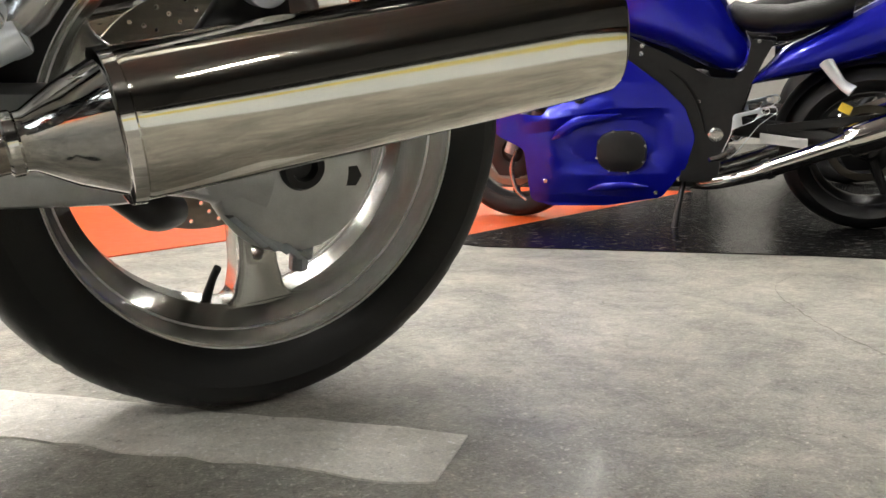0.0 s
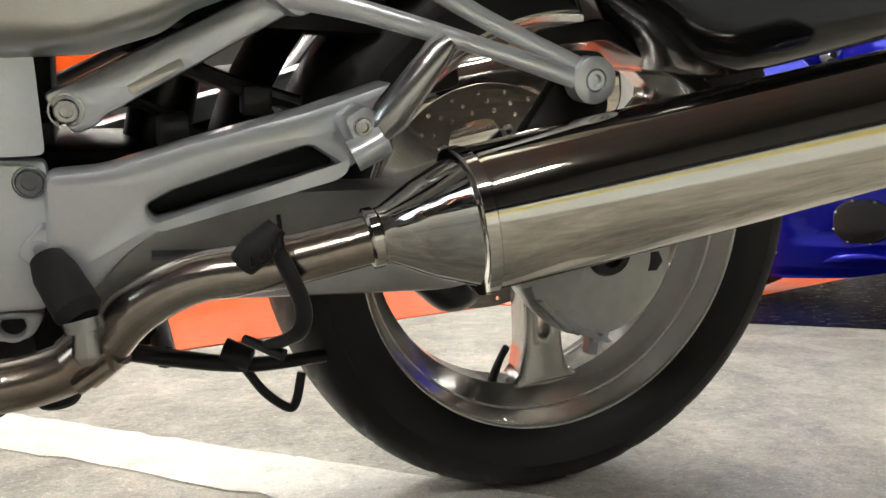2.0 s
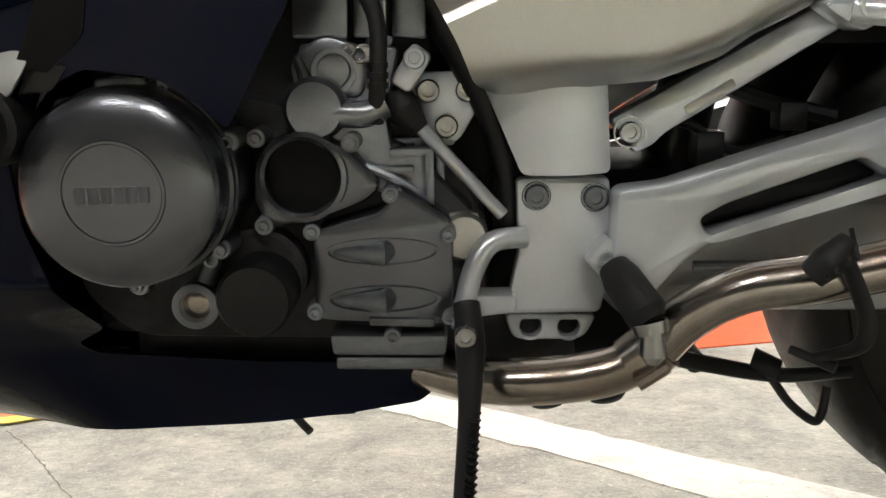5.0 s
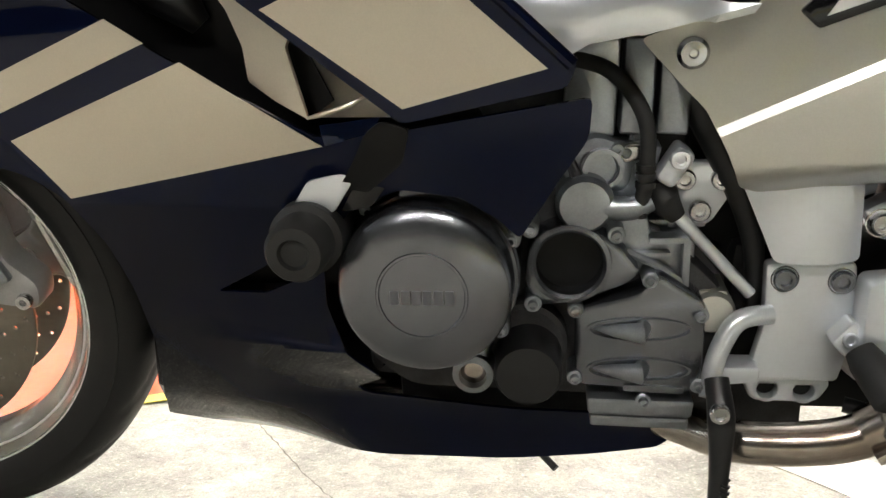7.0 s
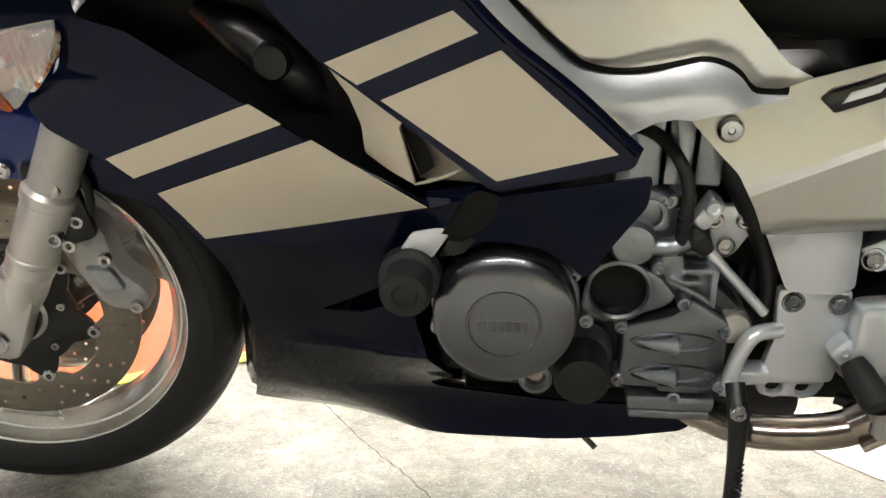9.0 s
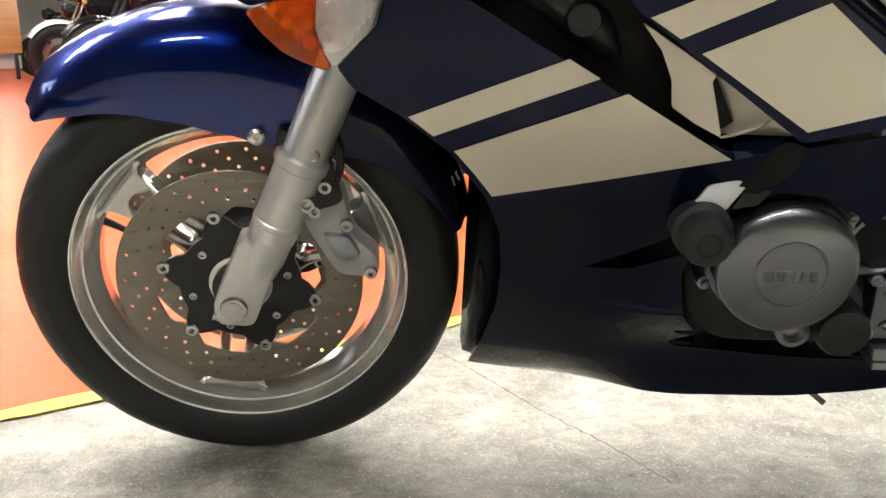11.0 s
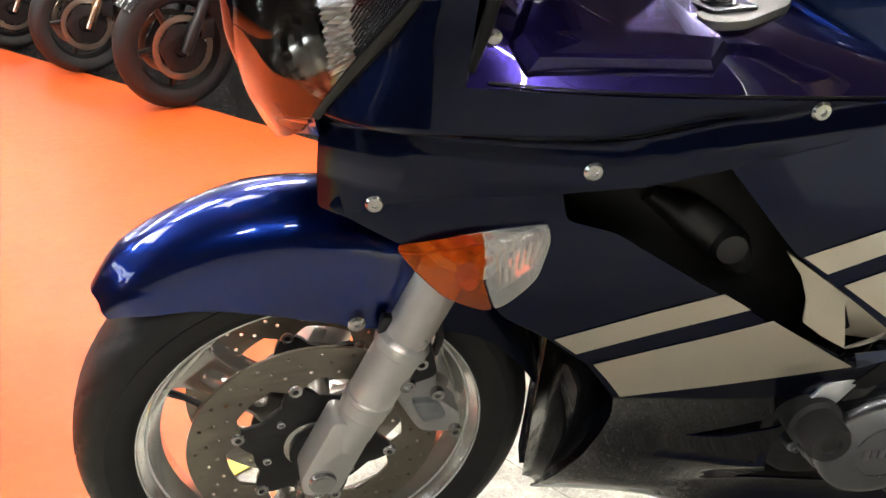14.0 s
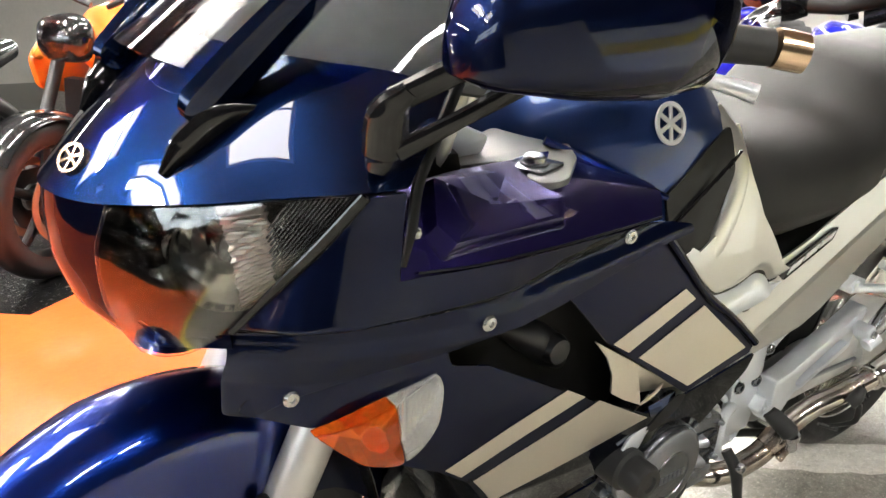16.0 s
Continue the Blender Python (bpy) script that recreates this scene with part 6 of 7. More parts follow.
# ---- tank, seat, side covers, tail ----
tank = part("fuel_tank", body_loft([(-1.090, 0.80, 0.905, 0.09), (-1.060, 0.74, 0.955, 0.155), (-0.99, 0.70, 1.005, 0.200), (-0.90, 0.68, 1.015, 0.208), (-0.82, 0.67, 0.985, 0.198), (-0.74, 0.67, 0.930, 0.165), (-0.685, 0.68, 0.880, 0.130), (-0.66, 0.70, 0.84, 0.10)], 40, 3.3), TANK_BLUE, bike, "deep blue metallic fuel tank", 60)
two_sides("tank_side_panel", lambda: shell(rounded([(-0.930, 0.838), (-0.855, 0.885), (-0.800, 0.905), (-0.785, 0.840), (-0.835, 0.715), (-0.905, 0.765)], 0.008), lambda x, z: 0.2105 - 1.2 * max(0.0, z - 0.85) ** 1.6 - 0.10 * max(0.0, x + 0.86), 0.004, 0.02), BLACK, tank, "black louvred side panel of the tank", 60)
for k in range(5):
    two_sides("louvre", lambda: tube([(-0.905 + 0.022 * k, -0.214, 0.800 + 0.014 * k), (-0.850 + 0.014 * k, -0.2125, 0.835 + 0.010 * k)], 0.0025, 6, False), GLOSS_BLACK, tank)
two_sides("tank_skirt", lambda: tube([(-0.808, -0.172, 0.925), (-0.782, -0.190, 0.880), (-0.772, -0.200, 0.835), (-0.788, -0.206, 0.775), (-0.815, -0.204, 0.715), (-0.835, -0.20, 0.685)], [0.008, 0.015, 0.018, 0.018, 0.016, 0.010], 14, flat=0.45), SILVER_PAINT, tank, "champagne silver strip beside the tank", 60)
two_sides("tank_rim", lambda: tube([(-1.085, -0.150, 0.915), (-1.040, -0.185, 0.890), (-0.985, -0.208, 0.862), (-0.934, -0.214, 0.838)], [0.005, 0.007, 0.007, 0.004], 10), BLUE_LIT, tank)
KNEE = [(-0.900, 0.775), (-0.860, 0.728), (-0.817, 0.686), (-0.793, 0.667), (-0.768, 0.659), (-0.745, 0.658), (-0.721, 0.661), (-0.684, 0.667), (-0.661, 0.662), (-0.646, 0.652), (-0.631, 0.637), (-0.600, 0.634)]
KNEE_SEAM = [tuple(p.xz) for p in smooth_path([(x, 0, z) for x, z in KNEE], 4)]


def spar_width(x, z):
    """The spar swells out towards the fairing and hollows under the seam."""
    top = lerp(x, [p[0] for p in KNEE], [p[1] for p in KNEE])
    f = max(0.0, min(1.0, (top - z) / 0.06))
    return 0.196 + 0.012 * math.sin(f * math.pi * 0.8) + 0.07 * max(0.0, -0.76 - x)


def tank_cover_width(x, z):
    """The champagne cover is hollowed above the seam, with a soft crease over the hollow."""
    top = lerp(x, [p[0] for p in KNEE], [p[1] for p in KNEE])
    crease = top + lerp(x, [-0.80, -0.74, -0.684, -0.63], [0.004, 0.021, 0.022, 0.016])
    s = max(0.0, min(1.0, (crease - z) / 0.016))
    return 0.213 - 0.12 * max(0.0, x + 0.72) - 0.009 * s * s * (3 - 2 * s) - 0.20 * max(0.0, z - 0.72) ** 1.2


two_sides("knee_spar", lambda: shell([(x, z - 0.003) for x, z in KNEE_SEAM] + [(-0.64, 0.622), (-0.688, 0.610), (-0.704, 0.612), (-0.723, 0.608), (-0.747, 0.594), (-0.80, 0.632), (-0.865, 0.690), (-0.93, 0.775)], spar_width, 0.02, 0.01), FRAME_SILVER, None, "satin silver frame spar beside the tank", 50)
two_sides("knee_panel", lambda: shell([(x, z + 0.003) for x, z in KNEE_SEAM[:-1]] + [(-0.600, 0.640), (-0.582, 0.649), (-0.606, 0.662), (-0.648, 0.708), (-0.700, 0.765), (-0.735, 0.825), (-0.772, 0.902), (-0.784, 0.900), (-0.768, 0.835), (-0.790, 0.768), (-0.840, 0.742)], tank_cover_width, 0.004, 0.005), SILVER_PAINT, tank, "champagne silver lower tank cover", 60)
two_sides("knee_seam", lambda: tube([(x, -tank_cover_width(x, z) + 0.006, z) for x, z in KNEE_SEAM[::2]], 0.0048, 8), BLACK, tank)


def emblem(r=0.026):
    """A plain ring with three crossed bars."""
    ring = lathe([(r, -0.0015), (r, 0.0015), (r * 0.80, 0.0015), (r * 0.80, -0.0015)], 0, 0, 40)
    bars = []
    for k in range(3):
        a = math.pi / 2 + k * math.pi / 3
        dx, dz = math.cos(a), math.sin(a)
        bars.append(plate([(dx * r * 0.85 - dz * r * 0.10, dz * r * 0.85 + dx * r * 0.10), (dx * r * 0.85 + dz * r * 0.10, dz * r * 0.85 - dx * r * 0.10), (-dx * r * 0.85 + dz * r * 0.10, -dz * r * 0.85 - dx * r * 0.10), (-dx * r * 0.85 - dz * r * 0.10, -dz * r * 0.85 + dx * r * 0.10)], -0.0012, 0.0012, 0.0003))
    return joined(ring, *bars)


for side in (-1, 1):
    part("emblem", emblem(), EMBLEM, tank, "round silver emblem").matrix_basis = Matrix.Translation((-0.934, 0.2035 * side, 0.928)) @ Matrix.Rotation(radians(19 * side), 4, "X") @ Matrix.Rotation(radians(8), 4, "Y")
part("emblem", emblem(0.0155), GOLD, cowl_upper, "round silver emblem").matrix_basis = Matrix.Translation((-1.562, -0.022, 0.934)) @ Matrix.Rotation(radians(-68), 4, "Z") @ Matrix.Rotation(radians(-40), 4, "X")
part("seat", body_loft([(-0.745, 0.74, 0.80, 0.10), (-0.715, 0.700, 0.850, 0.158), (-0.66, 0.668, 0.862, 0.182), (-0.56, 0.655, 0.850, 0.188), (-0.44, 0.66, 0.842, 0.190), (-0.345, 0.68, 0.855, 0.188), (-0.305, 0.69, 0.915, 0.172), (-0.20, 0.70, 0.930, 0.165), (-0.02, 0.72, 0.935, 0.150), (0.06, 0.74, 0.915, 0.12)]), SEAT, bike, "black stitched dual seat", 60)
COVER = rounded([(-0.686, 0.603), (-0.612, 0.629), (-0.499, 0.661), (-0.30, 0.735), (-0.06, 0.800), (0.02, 0.770), (-0.20, 0.610), (-0.345, 0.527), (-0.379, 0.513), (-0.400, 0.496), (-0.450, 0.478), (-0.580, 0.468), (-0.600, 0.478), (-0.612, 0.508), (-0.632, 0.546), (-0.651, 0.565)], 0.006)


def ridge_at(x):
    return 0.529 + 0.425 * (x + 0.61)


def clipped(pts, away):
    """The part of an outline where away(x, z) is positive."""
    out = []
    for i, p in enumerate(pts):
        q = pts[(i + 1) % len(pts)]
        a, c = away(*p), away(*q)
        if a >= 0:
            out.append(p)
        if a * c < 0:
            out.append((p[0] + (q[0] - p[0]) * a / (a - c), p[1] + (q[1] - p[1]) * a / (a - c)))
    return out


def lower_face(x, z):
    """The face under the ridge, rolled in along its lower edge."""
    low = lerp(x, [-0.60, -0.456, -0.40, -0.345, -0.20], [0.470, 0.477, 0.496, 0.528, 0.611])
    roll = max(0.0, 1 - (z - low) / 0.024)
    return 0.180 - 0.10 * (ridge_at(x) - z) - 0.022 * roll * roll


def upper_face(x, z):
    return 0.1762 - 0.12 * (z - ridge_at(x) - 0.008)


def ridge_face(x, z):
    return 0.180 - 0.47 * (z - ridge_at(x))


side_cover = two_sides("side_cover", lambda: shell(clipped(COVER, lambda x, z: ridge_at(x) - z), lower_face, 0.004, 0.012), SILVER_PAINT, None, "champagne silver side cover")
two_sides("upper_face", lambda: shell(clipped(COVER, lambda x, z: z - ridge_at(x) - 0.008), upper_face, 0.004, 0.02), SILVER_PAINT, side_cover)
two_sides("ridge", lambda: shell(clipped(clipped(COVER, lambda x, z: z - ridge_at(x)), lambda x, z: ridge_at(x) + 0.008 - z), ridge_face, 0.003, 0.02), SILVER_PAINT, side_cover)
two_sides("screw", lambda: solid_lathe([(0.013, 0.004), (0.013, -0.001), (0.010, -0.004), (0.004, -0.0045), (0.003, -0.002), (0.0005, -0.002)], -0.645, 0.592, 24, -0.1735), STEEL, side_cover)
two_sides("model_badge", lambda: plate(rounded([(-0.565, 0.622), (-0.550, 0.608), (-0.425, 0.652), (-0.415, 0.672), (-0.430, 0.672), (-0.555, 0.632)], 0.003), -0.1600, -0.1727, 0.0005), GLOSS_BLACK, side_cover)
for k in range(3):
    two_sides("badge_bar", lambda: plate([(-0.545 + 0.040 * k, 0.618 + 0.0138 * k), (-0.512 + 0.040 * k, 0.629 + 0.0138 * k), (-0.504 + 0.040 * k, 0.640 + 0.0138 * k), (-0.538 + 0.040 * k, 0.629 + 0.0138 * k)], -0.1715, -0.1742, 0.0002), EMBLEM, side_cover)
part("tail_cowl", body_loft([(-0.30, 0.64, 0.78, 0.15), (-0.10, 0.66, 0.84, 0.155), (0.15, 0.70, 0.89, 0.145), (0.36, 0.76, 0.90, 0.11), (0.46, 0.81, 0.89, 0.06)]), SILVER_PAINT, bike, "champagne silver tail section", 60)
part("under_tail", body_loft([(-0.16, 0.575, 0.67, 0.12), (-0.03, 0.555, 0.68, 0.15), (0.03, 0.520, 0.69, 0.180), (0.07, 0.486, 0.69, 0.195), (0.12, 0.476, 0.70, 0.20), (0.20, 0.492, 0.72, 0.20), (0.36, 0.530, 0.74, 0.195), (0.50, 0.566, 0.75, 0.15)], power=6.0), GLOSS_BLACK, bike, "black tray under the tail", 50)
part("number_plate_holder", box(0.46, 0.475, -0.09, 0.09, 0.56, 0.74, 0.004), BLACK, bike)

# ---- cockpit: side pods, dash plate, bars, mirrors, screen ----
POD_LOW = [(-1.372, -0.288, 0.870), (-1.29, -0.294, 0.866), (-1.20, -0.289, 0.859), (-1.10, -0.280, 0.852), (-1.011, -0.272, 0.848)]
POD_HIGH = [(-1.345, -0.238, 0.932), (-1.26, -0.195, 0.920), (-1.16, -0.178, 0.912), (-1.08, -0.165, 0.905), (-0.985, -0.200, 0.872)]
POD_FRONT = [(-1.372, -0.288, 0.870), (-1.362, -0.272, 0.905), (-1.345, -0.238, 0.932)]
POD_REAR = [(-1.011, -0.272, 0.848), (-0.990, -0.245, 0.868), (-0.985, -0.200, 0.872)]
pod_left = two_sides("side_pod", lambda: skin(coons(POD_LOW, POD_HIGH, POD_FRONT, POD_REAR, 24, 8, (0, -0.004, 0.006))), VIOLET, None, "violet-blue pod beside the instruments", 40)


def pod_lid(high=0.017):
    """A raised pocket lid with chamfered sides on the sloping pod."""
    base = [Vector(p) for p in ((-1.338, -0.272, 0.896), (-1.325, -0.288, 0.880), (-1.170, -0.276, 0.872), (-1.152, -0.256, 0.884), (-1.190, -0.200, 0.908), (-1.318, -0.236, 0.930))]
    c = sum(base, Vector()) / len(base)
    up = Vector((0, -0.55, 0.83))
    return grid_mesh([[p - up * 0.006 for p in base], [p + up * high * 0.2 for p in base], [p.lerp(c, 0.10) + up * high for p in base], [p.lerp(c, 0.20) + up * (high + 0.001) for p in base], [p.lerp(c, 0.9) + up * (high - 0.001) for p in base]], closed_v=True, caps=True)


two_sides("pocket_lid", pod_lid, VIOLET, pod_left, "glossy pocket lid", 10)
two_sides("pod_seam", lambda: tube([(-1.355, -0.291, 0.875), (-1.29, -0.297, 0.870), (-1.20, -0.292, 0.863), (-1.10, -0.283, 0.856), (-1.015, -0.274, 0.851)], 0.0011, 6), BLACK, pod_left)


def dash():
    bm = plate(rounded([(-1.330, 0.168), (-1.235, 0.152), (-1.163, 0.161), (-1.170, 0.236), (-1.156, 0.245), (-1.132, 0.241), (-1.075, 0.194), (-1.048, 0.152), (-1.044, 0.120), (-1.055, 0.085), (-1.090, 0.060), (-1.19, 0.105), (-1.330, 0.130)], 0.008), -0.004, 0.004, 0.0015)
    return moved(bm, Matrix.Translation((0, 0, 0.903)) @ Matrix.Rotation(radians(90), 4, "X"))


dash_plate = two_sides("dash_plate", dash, DASH_GREY, None, "satin grey metal panel beside the tank")
two_sides("knob_base", lambda: moved(plate(rounded([(-1.170, 0.178), (-1.124, 0.166), (-1.108, 0.210), (-1.156, 0.224)], 0.006), -0.002, 0.002, 0.001), Matrix.Translation((0, 0, 0.9085)) @ Matrix.Rotation(radians(90), 4, "X")), COVER_GREY, dash_plate)
two_sides("knob", lambda: moved(joined(solid_lathe([(0.016, 0.0), (0.016, -0.003), (0.0125, -0.004), (0.012, -0.009), (0.010, -0.0105), (0.001, -0.0105)], 0, 0, 24)), Matrix.Translation((-1.140, -0.195, 0.9095)) @ Matrix.Rotation(radians(-90), 4, "X")), COVER_GREY, dash_plate, "grey knob")
two_sides("dash_bolt", lambda: moved(bolt(0, 0, 0, 0.0075, 0.005), Matrix.Translation((-1.074, -0.150, 0.907)) @ Matrix.Rotation(radians(-90), 4, "X")), STEEL, dash_plate)
two_sides("crown_web", lambda: plate(rounded([(-1.245, 0.905), (-1.235, 0.965), (-1.150, 0.925), (-1.160, 0.905)], 0.008), -0.120, -0.132, 0.004), FRAME_SILVER, dash_plate)
two_sides("pillar_trim", lambda: tube([(-1.368, -0.286, 0.882), (-1.358, -0.282, 0.914), (-1.345, -0.272, 0.950), (-1.318, -0.260, 0.985), (-1.285, -0.240, 1.015), (-1.25, -0.215, 1.04)], [0.003, 0.0055, 0.006, 0.006, 0.006, 0.005], 12, flat=0.6), BLACK, None, "black trim strip beside the headlamp")
two_sides("cowl_bolt", lambda: joined(hexa(-1.350, -0.276, 0.906, 0.0045, 0.005)), STEEL)
two_sides("fork_top", lambda: tube([(-1.262, -0.165, 0.900), (-1.205, -0.150, 1.020)], 0.016, 18, False), FORK_SILVER, None, "silver upper fork tube")
for s in (-1, 1):
    bars = part("handlebar", tube([(-1.155, 0.085 * s, 0.955), (-1.120, 0.13 * s, 0.990), (-1.060, 0.19 * s, 1.025), (-0.985, 0.255 * s, 1.040)], 0.014, 16), FRAME_SILVER, bike, "silver handlebar with black grip")
    part("grip", tube([(-1.020, 0.230 * s, 1.038), (-0.975, 0.275 * s, 1.039), (-0.930, 0.312 * s, 1.037)], [0.019, 0.0205, 0.0195], 18), RUBBER, bars, "black rubber grip")
    part("bar_end", tube([(-0.928, 0.314 * s, 1.037), (-0.902, 0.333 * s, 1.032)], [0.0215, 0.021], 20, False), GOLD, bars, "metal bar end weight")
    part("lever", tube([(-1.100, 0.200 * s, 1.015), (-1.062, 0.265 * s, 1.022), (-1.022, 0.320 * s, 1.012), (-0.998, 0.350 * s, 1.004)], [0.010, 0.009, 0.008, 0.010], 12), FRAME_SILVER, bars, "silver hand lever")
    part("switch_box", box(-1.060, -1.010, (0.225 if s > 0 else -0.275), (0.275 if s > 0 else -0.225), 0.995, 1.045, 0.010), BLACK, bars)
    # mirrors
    m = body_loft([(-1.372, 1.060, 1.092, 0.018), (-1.350, 1.050, 1.130, 0.042), (-1.28, 1.036, 1.155, 0.060), (-1.20, 1.026, 1.160, 0.066), (-1.145, 1.028, 1.155, 0.060), (-1.112, 1.048, 1.140, 0.045)], 28, 3.0)
    m = part("mirror", moved(m, Matrix.Translation((0, 0.350 * s, 0.0))), BLUE_SHADED, bike, "glossy dark mirror housing", 60)
    part("mirror_glass", box(-1.122, -1.117, 0.350 * s - 0.042, 0.350 * s + 0.042, 1.068, 1.146, 0.002), REFLECTOR, m)
    part("mirror_foot", tube([(-1.384, 0.268 * s, 0.966), (-1.380, 0.272 * s, 0.985), (-1.386, 0.285 * s, 1.020), (-1.375, 0.300 * s, 1.040)], [0.012, 0.021, 0.019, 0.010], 14, flat=0.7), GLOSS_BLACK, m, "black mirror foot")
    part("mirror_arm", tube([(-1.375, 0.282 * s, 0.985), (-1.330, 0.305 * s, 1.012), (-1.265, 0.325 * s, 1.045)], [0.010, 0.008, 0.010], 12, flat=0.7), GLOSS_BLACK, m)
    part("mirror_arm", tube([(-1.385, 0.290 * s, 1.030), (-1.345, 0.315 * s, 1.055), (-1.310, 0.335 * s, 1.075)], [0.012, 0.012, 0.016], 12, flat=0.7), GLOSS_BLACK, m)
# screen
rows = []
for k in range(12):
    f = k / 11
    z = 1.030 + 0.31 * f
    x0 = -1.500 + 0.36 * f ** 0.9
    half = lerp(f, [0, 0.3, 0.7, 1], [0.195, 0.215, 0.20, 0.13])
    rows.append([(x0 + 0.16 * (y / half) ** 2 * half / 0.2, y, z - 0.05 * (y / half) ** 2) for y in [half * (j / 10) for j in range(-10, 11)]])
bm = grid_mesh(rows)
bmesh.ops.recalc_face_normals(bm, faces=bm.faces)
bmesh.ops.solidify(bm, geom=bm.faces[:], thickness=0.004)
part("windscreen", bm, SCREEN, bike, "clear lightly tinted windscreen", 60)
two_sides("screen_wing", lambda: tube([(-1.482, -0.118, 0.983), (-1.472, -0.120, 0.994), (-1.430, -0.125, 1.034), (-1.380, -0.135, 1.082), (-1.320, -0.150, 1.135)], [0.012, 0.024, 0.024, 0.021, 0.014], 8, flat=0.55), BLUE_LIT_TOP, None, "navy screen bracket wing", 25)
two_sides("wing_foot", lambda: tube([(-1.512, -0.118, 0.938), (-1.490, -0.122, 0.962), (-1.462, -0.130, 0.985), (-1.425, -0.140, 0.992)], [0.004, 0.016, 0.016, 0.004], 10, flat=0.6), GLOSS_BLACK, None, "black foot of the screen bracket")
rows = []
for k in range(7):
    f = k / 6
    half = 0.225 - 0.055 * f
    rows.append([(-1.405 + 0.165 * f + 0.145 * (j / 8) ** 2 * (half / 0.2), half * j / 8, 1.022 + 0.085 * f - 0.020 * (j / 8) ** 2) for j in range(-8, 9)])
# Added sheet hides the bars; its grey stands for reflections in the screen.
part("screen_backing", skin(rows, 0.004), SCREEN_GREY, bike, "grey sheet behind the windscreen, toned for its reflections", 60)
part("instrument_panel", joined(box(-1.31, -1.25, -0.15, 0.15, 0.95, 1.01, 0.015), box(-1.38, -1.22, -0.18, 0.18, 0.87, 0.935, 0.02)), BLACK, bike, "black instrument binnacle behind the screen")
part("cockpit_floor", box(-1.34, -1.06, -0.17, 0.17, 0.80, 0.885, 0.02), BLACK, bike)


# ---- the vivid blue sports motorcycle beyond the rear wheel ----
def simple_wheel(parent, name, x, z, r, r_rim, half, spokes, first, rim_mat, turn=UNTURNED, disc_y=()):
    rim = lathe([(r_rim, -half * 0.72), (r_rim - 0.012, -half * 0.70), (r_rim - 0.030, -half * 0.2), (r_rim - 0.030, half * 0.2), (r_rim - 0.012, half * 0.70), (r_rim, half * 0.72)], x, z, 48)
    rim = part(name, moved(rim, turn), rim_mat, parent)
    prof = [(r_rim - 0.008, -half * 0.70), (r_rim + (r - r_rim) * 0.4, -half), (r_rim + (r - r_rim) * 0.75, -half * 0.82), (r - 0.006, -half * 0.4), (r, 0), (r - 0.006, half * 0.4), (r_rim + (r - r_rim) * 0.75, half * 0.82), (r_rim + (r - r_rim) * 0.4, half), (r_rim - 0.008, half * 0.70)]
    part("tyre", moved(lathe(prof, x, z, 56), turn), TYRE, rim, "", 60)
    for k in range(spokes):
        a = first + 2 * math.pi * k / spokes
        part("spoke", moved(tube([(x + 0.03 * math.cos(a), 0, z + 0.03 * math.sin(a)), (x + (r_rim - 0.02) * math.cos(a), 0, z + (r_rim - 0.02) * math.sin(a))], [0.022, 0.016], 10, False), turn), rim_mat, rim)
    part("hub", moved(solid_lathe([(0.035, -0.06), (0.05, -0.05), (0.05, 0.05), (0.035, 0.06)], x, z, 24), turn), rim_mat, rim)
    for y in disc_y:
        part("brake_disc", moved(plate([circle(x, z, 0.150, 40), circle(x, z, 0.120, 32)], y - 0.0025, y + 0.0025, 0.0006), turn), DISC, rim)
        part("disc_carrier", moved(plate([circle(x, z, 0.123, 6), circle(x, z, 0.05, 16)], y - 0.002, y + 0.002, 0.0006), turn), SATIN_BLACK, rim)
    return rim


SX = Matrix.Diagonal((0.77, 0.77, 0.77, 1))
sport = thing("sport_motorcycle", pose(2.200, 0.408, 0.003, 7, 0, -56.3) @ SX, "vivid blue sports motorcycle parked on the dark floor", "motorcycle")
simple_wheel(sport, "front_wheel", -1.485, 0.300, 0.300, 0.222, 0.062, 3, 0.5, SATIN_BLACK, disc_y=(-0.07, 0.07))
simple_wheel(sport, "rear_wheel", -0.085, 0.318, 0.318, 0.222, 0.098, 3, 0.9, SATIN_BLACK, disc_y=(0.09,))


def sport_two(name, make, mat, label="", parent=None, sharp=32.0):
    bm = make()
    other = mirrored(bm)
    left = part(name, bm, mat, parent or sport, label, sharp)
    part(name, other, mat, parent or sport, label, sharp)
    return left


def sport_w(x, z):
    w = lerp(x, [-1.62, -1.50, -1.35, -1.15, -0.95, -0.75, -0.6], [0.15, 0.215, 0.240, 0.255, 0.258, 0.250, 0.235])
    w *= lerp(z, [0.10, 0.14, 0.20, 0.30, 0.45, 0.60, 0.78, 0.95, 1.1], [0.66, 0.76, 0.84, 0.92, 0.98, 1.0, 0.97, 0.85, 0.6])
    dent = max(0.0, 1 - ((x + 1.02) / 0.24) ** 2) * max(0.0, 1 - ((z - 0.37) / 0.13) ** 2)
    fold = 0.030 * max(0.0, 1 - abs(z - 0.47 - 0.15 * (x + 1.2)) / 0.05) * max(0.0, 1 - ((x + 1.2) / 0.2) ** 2)
    return w - 0.022 * min(1.0, dent * 2.2) + fold


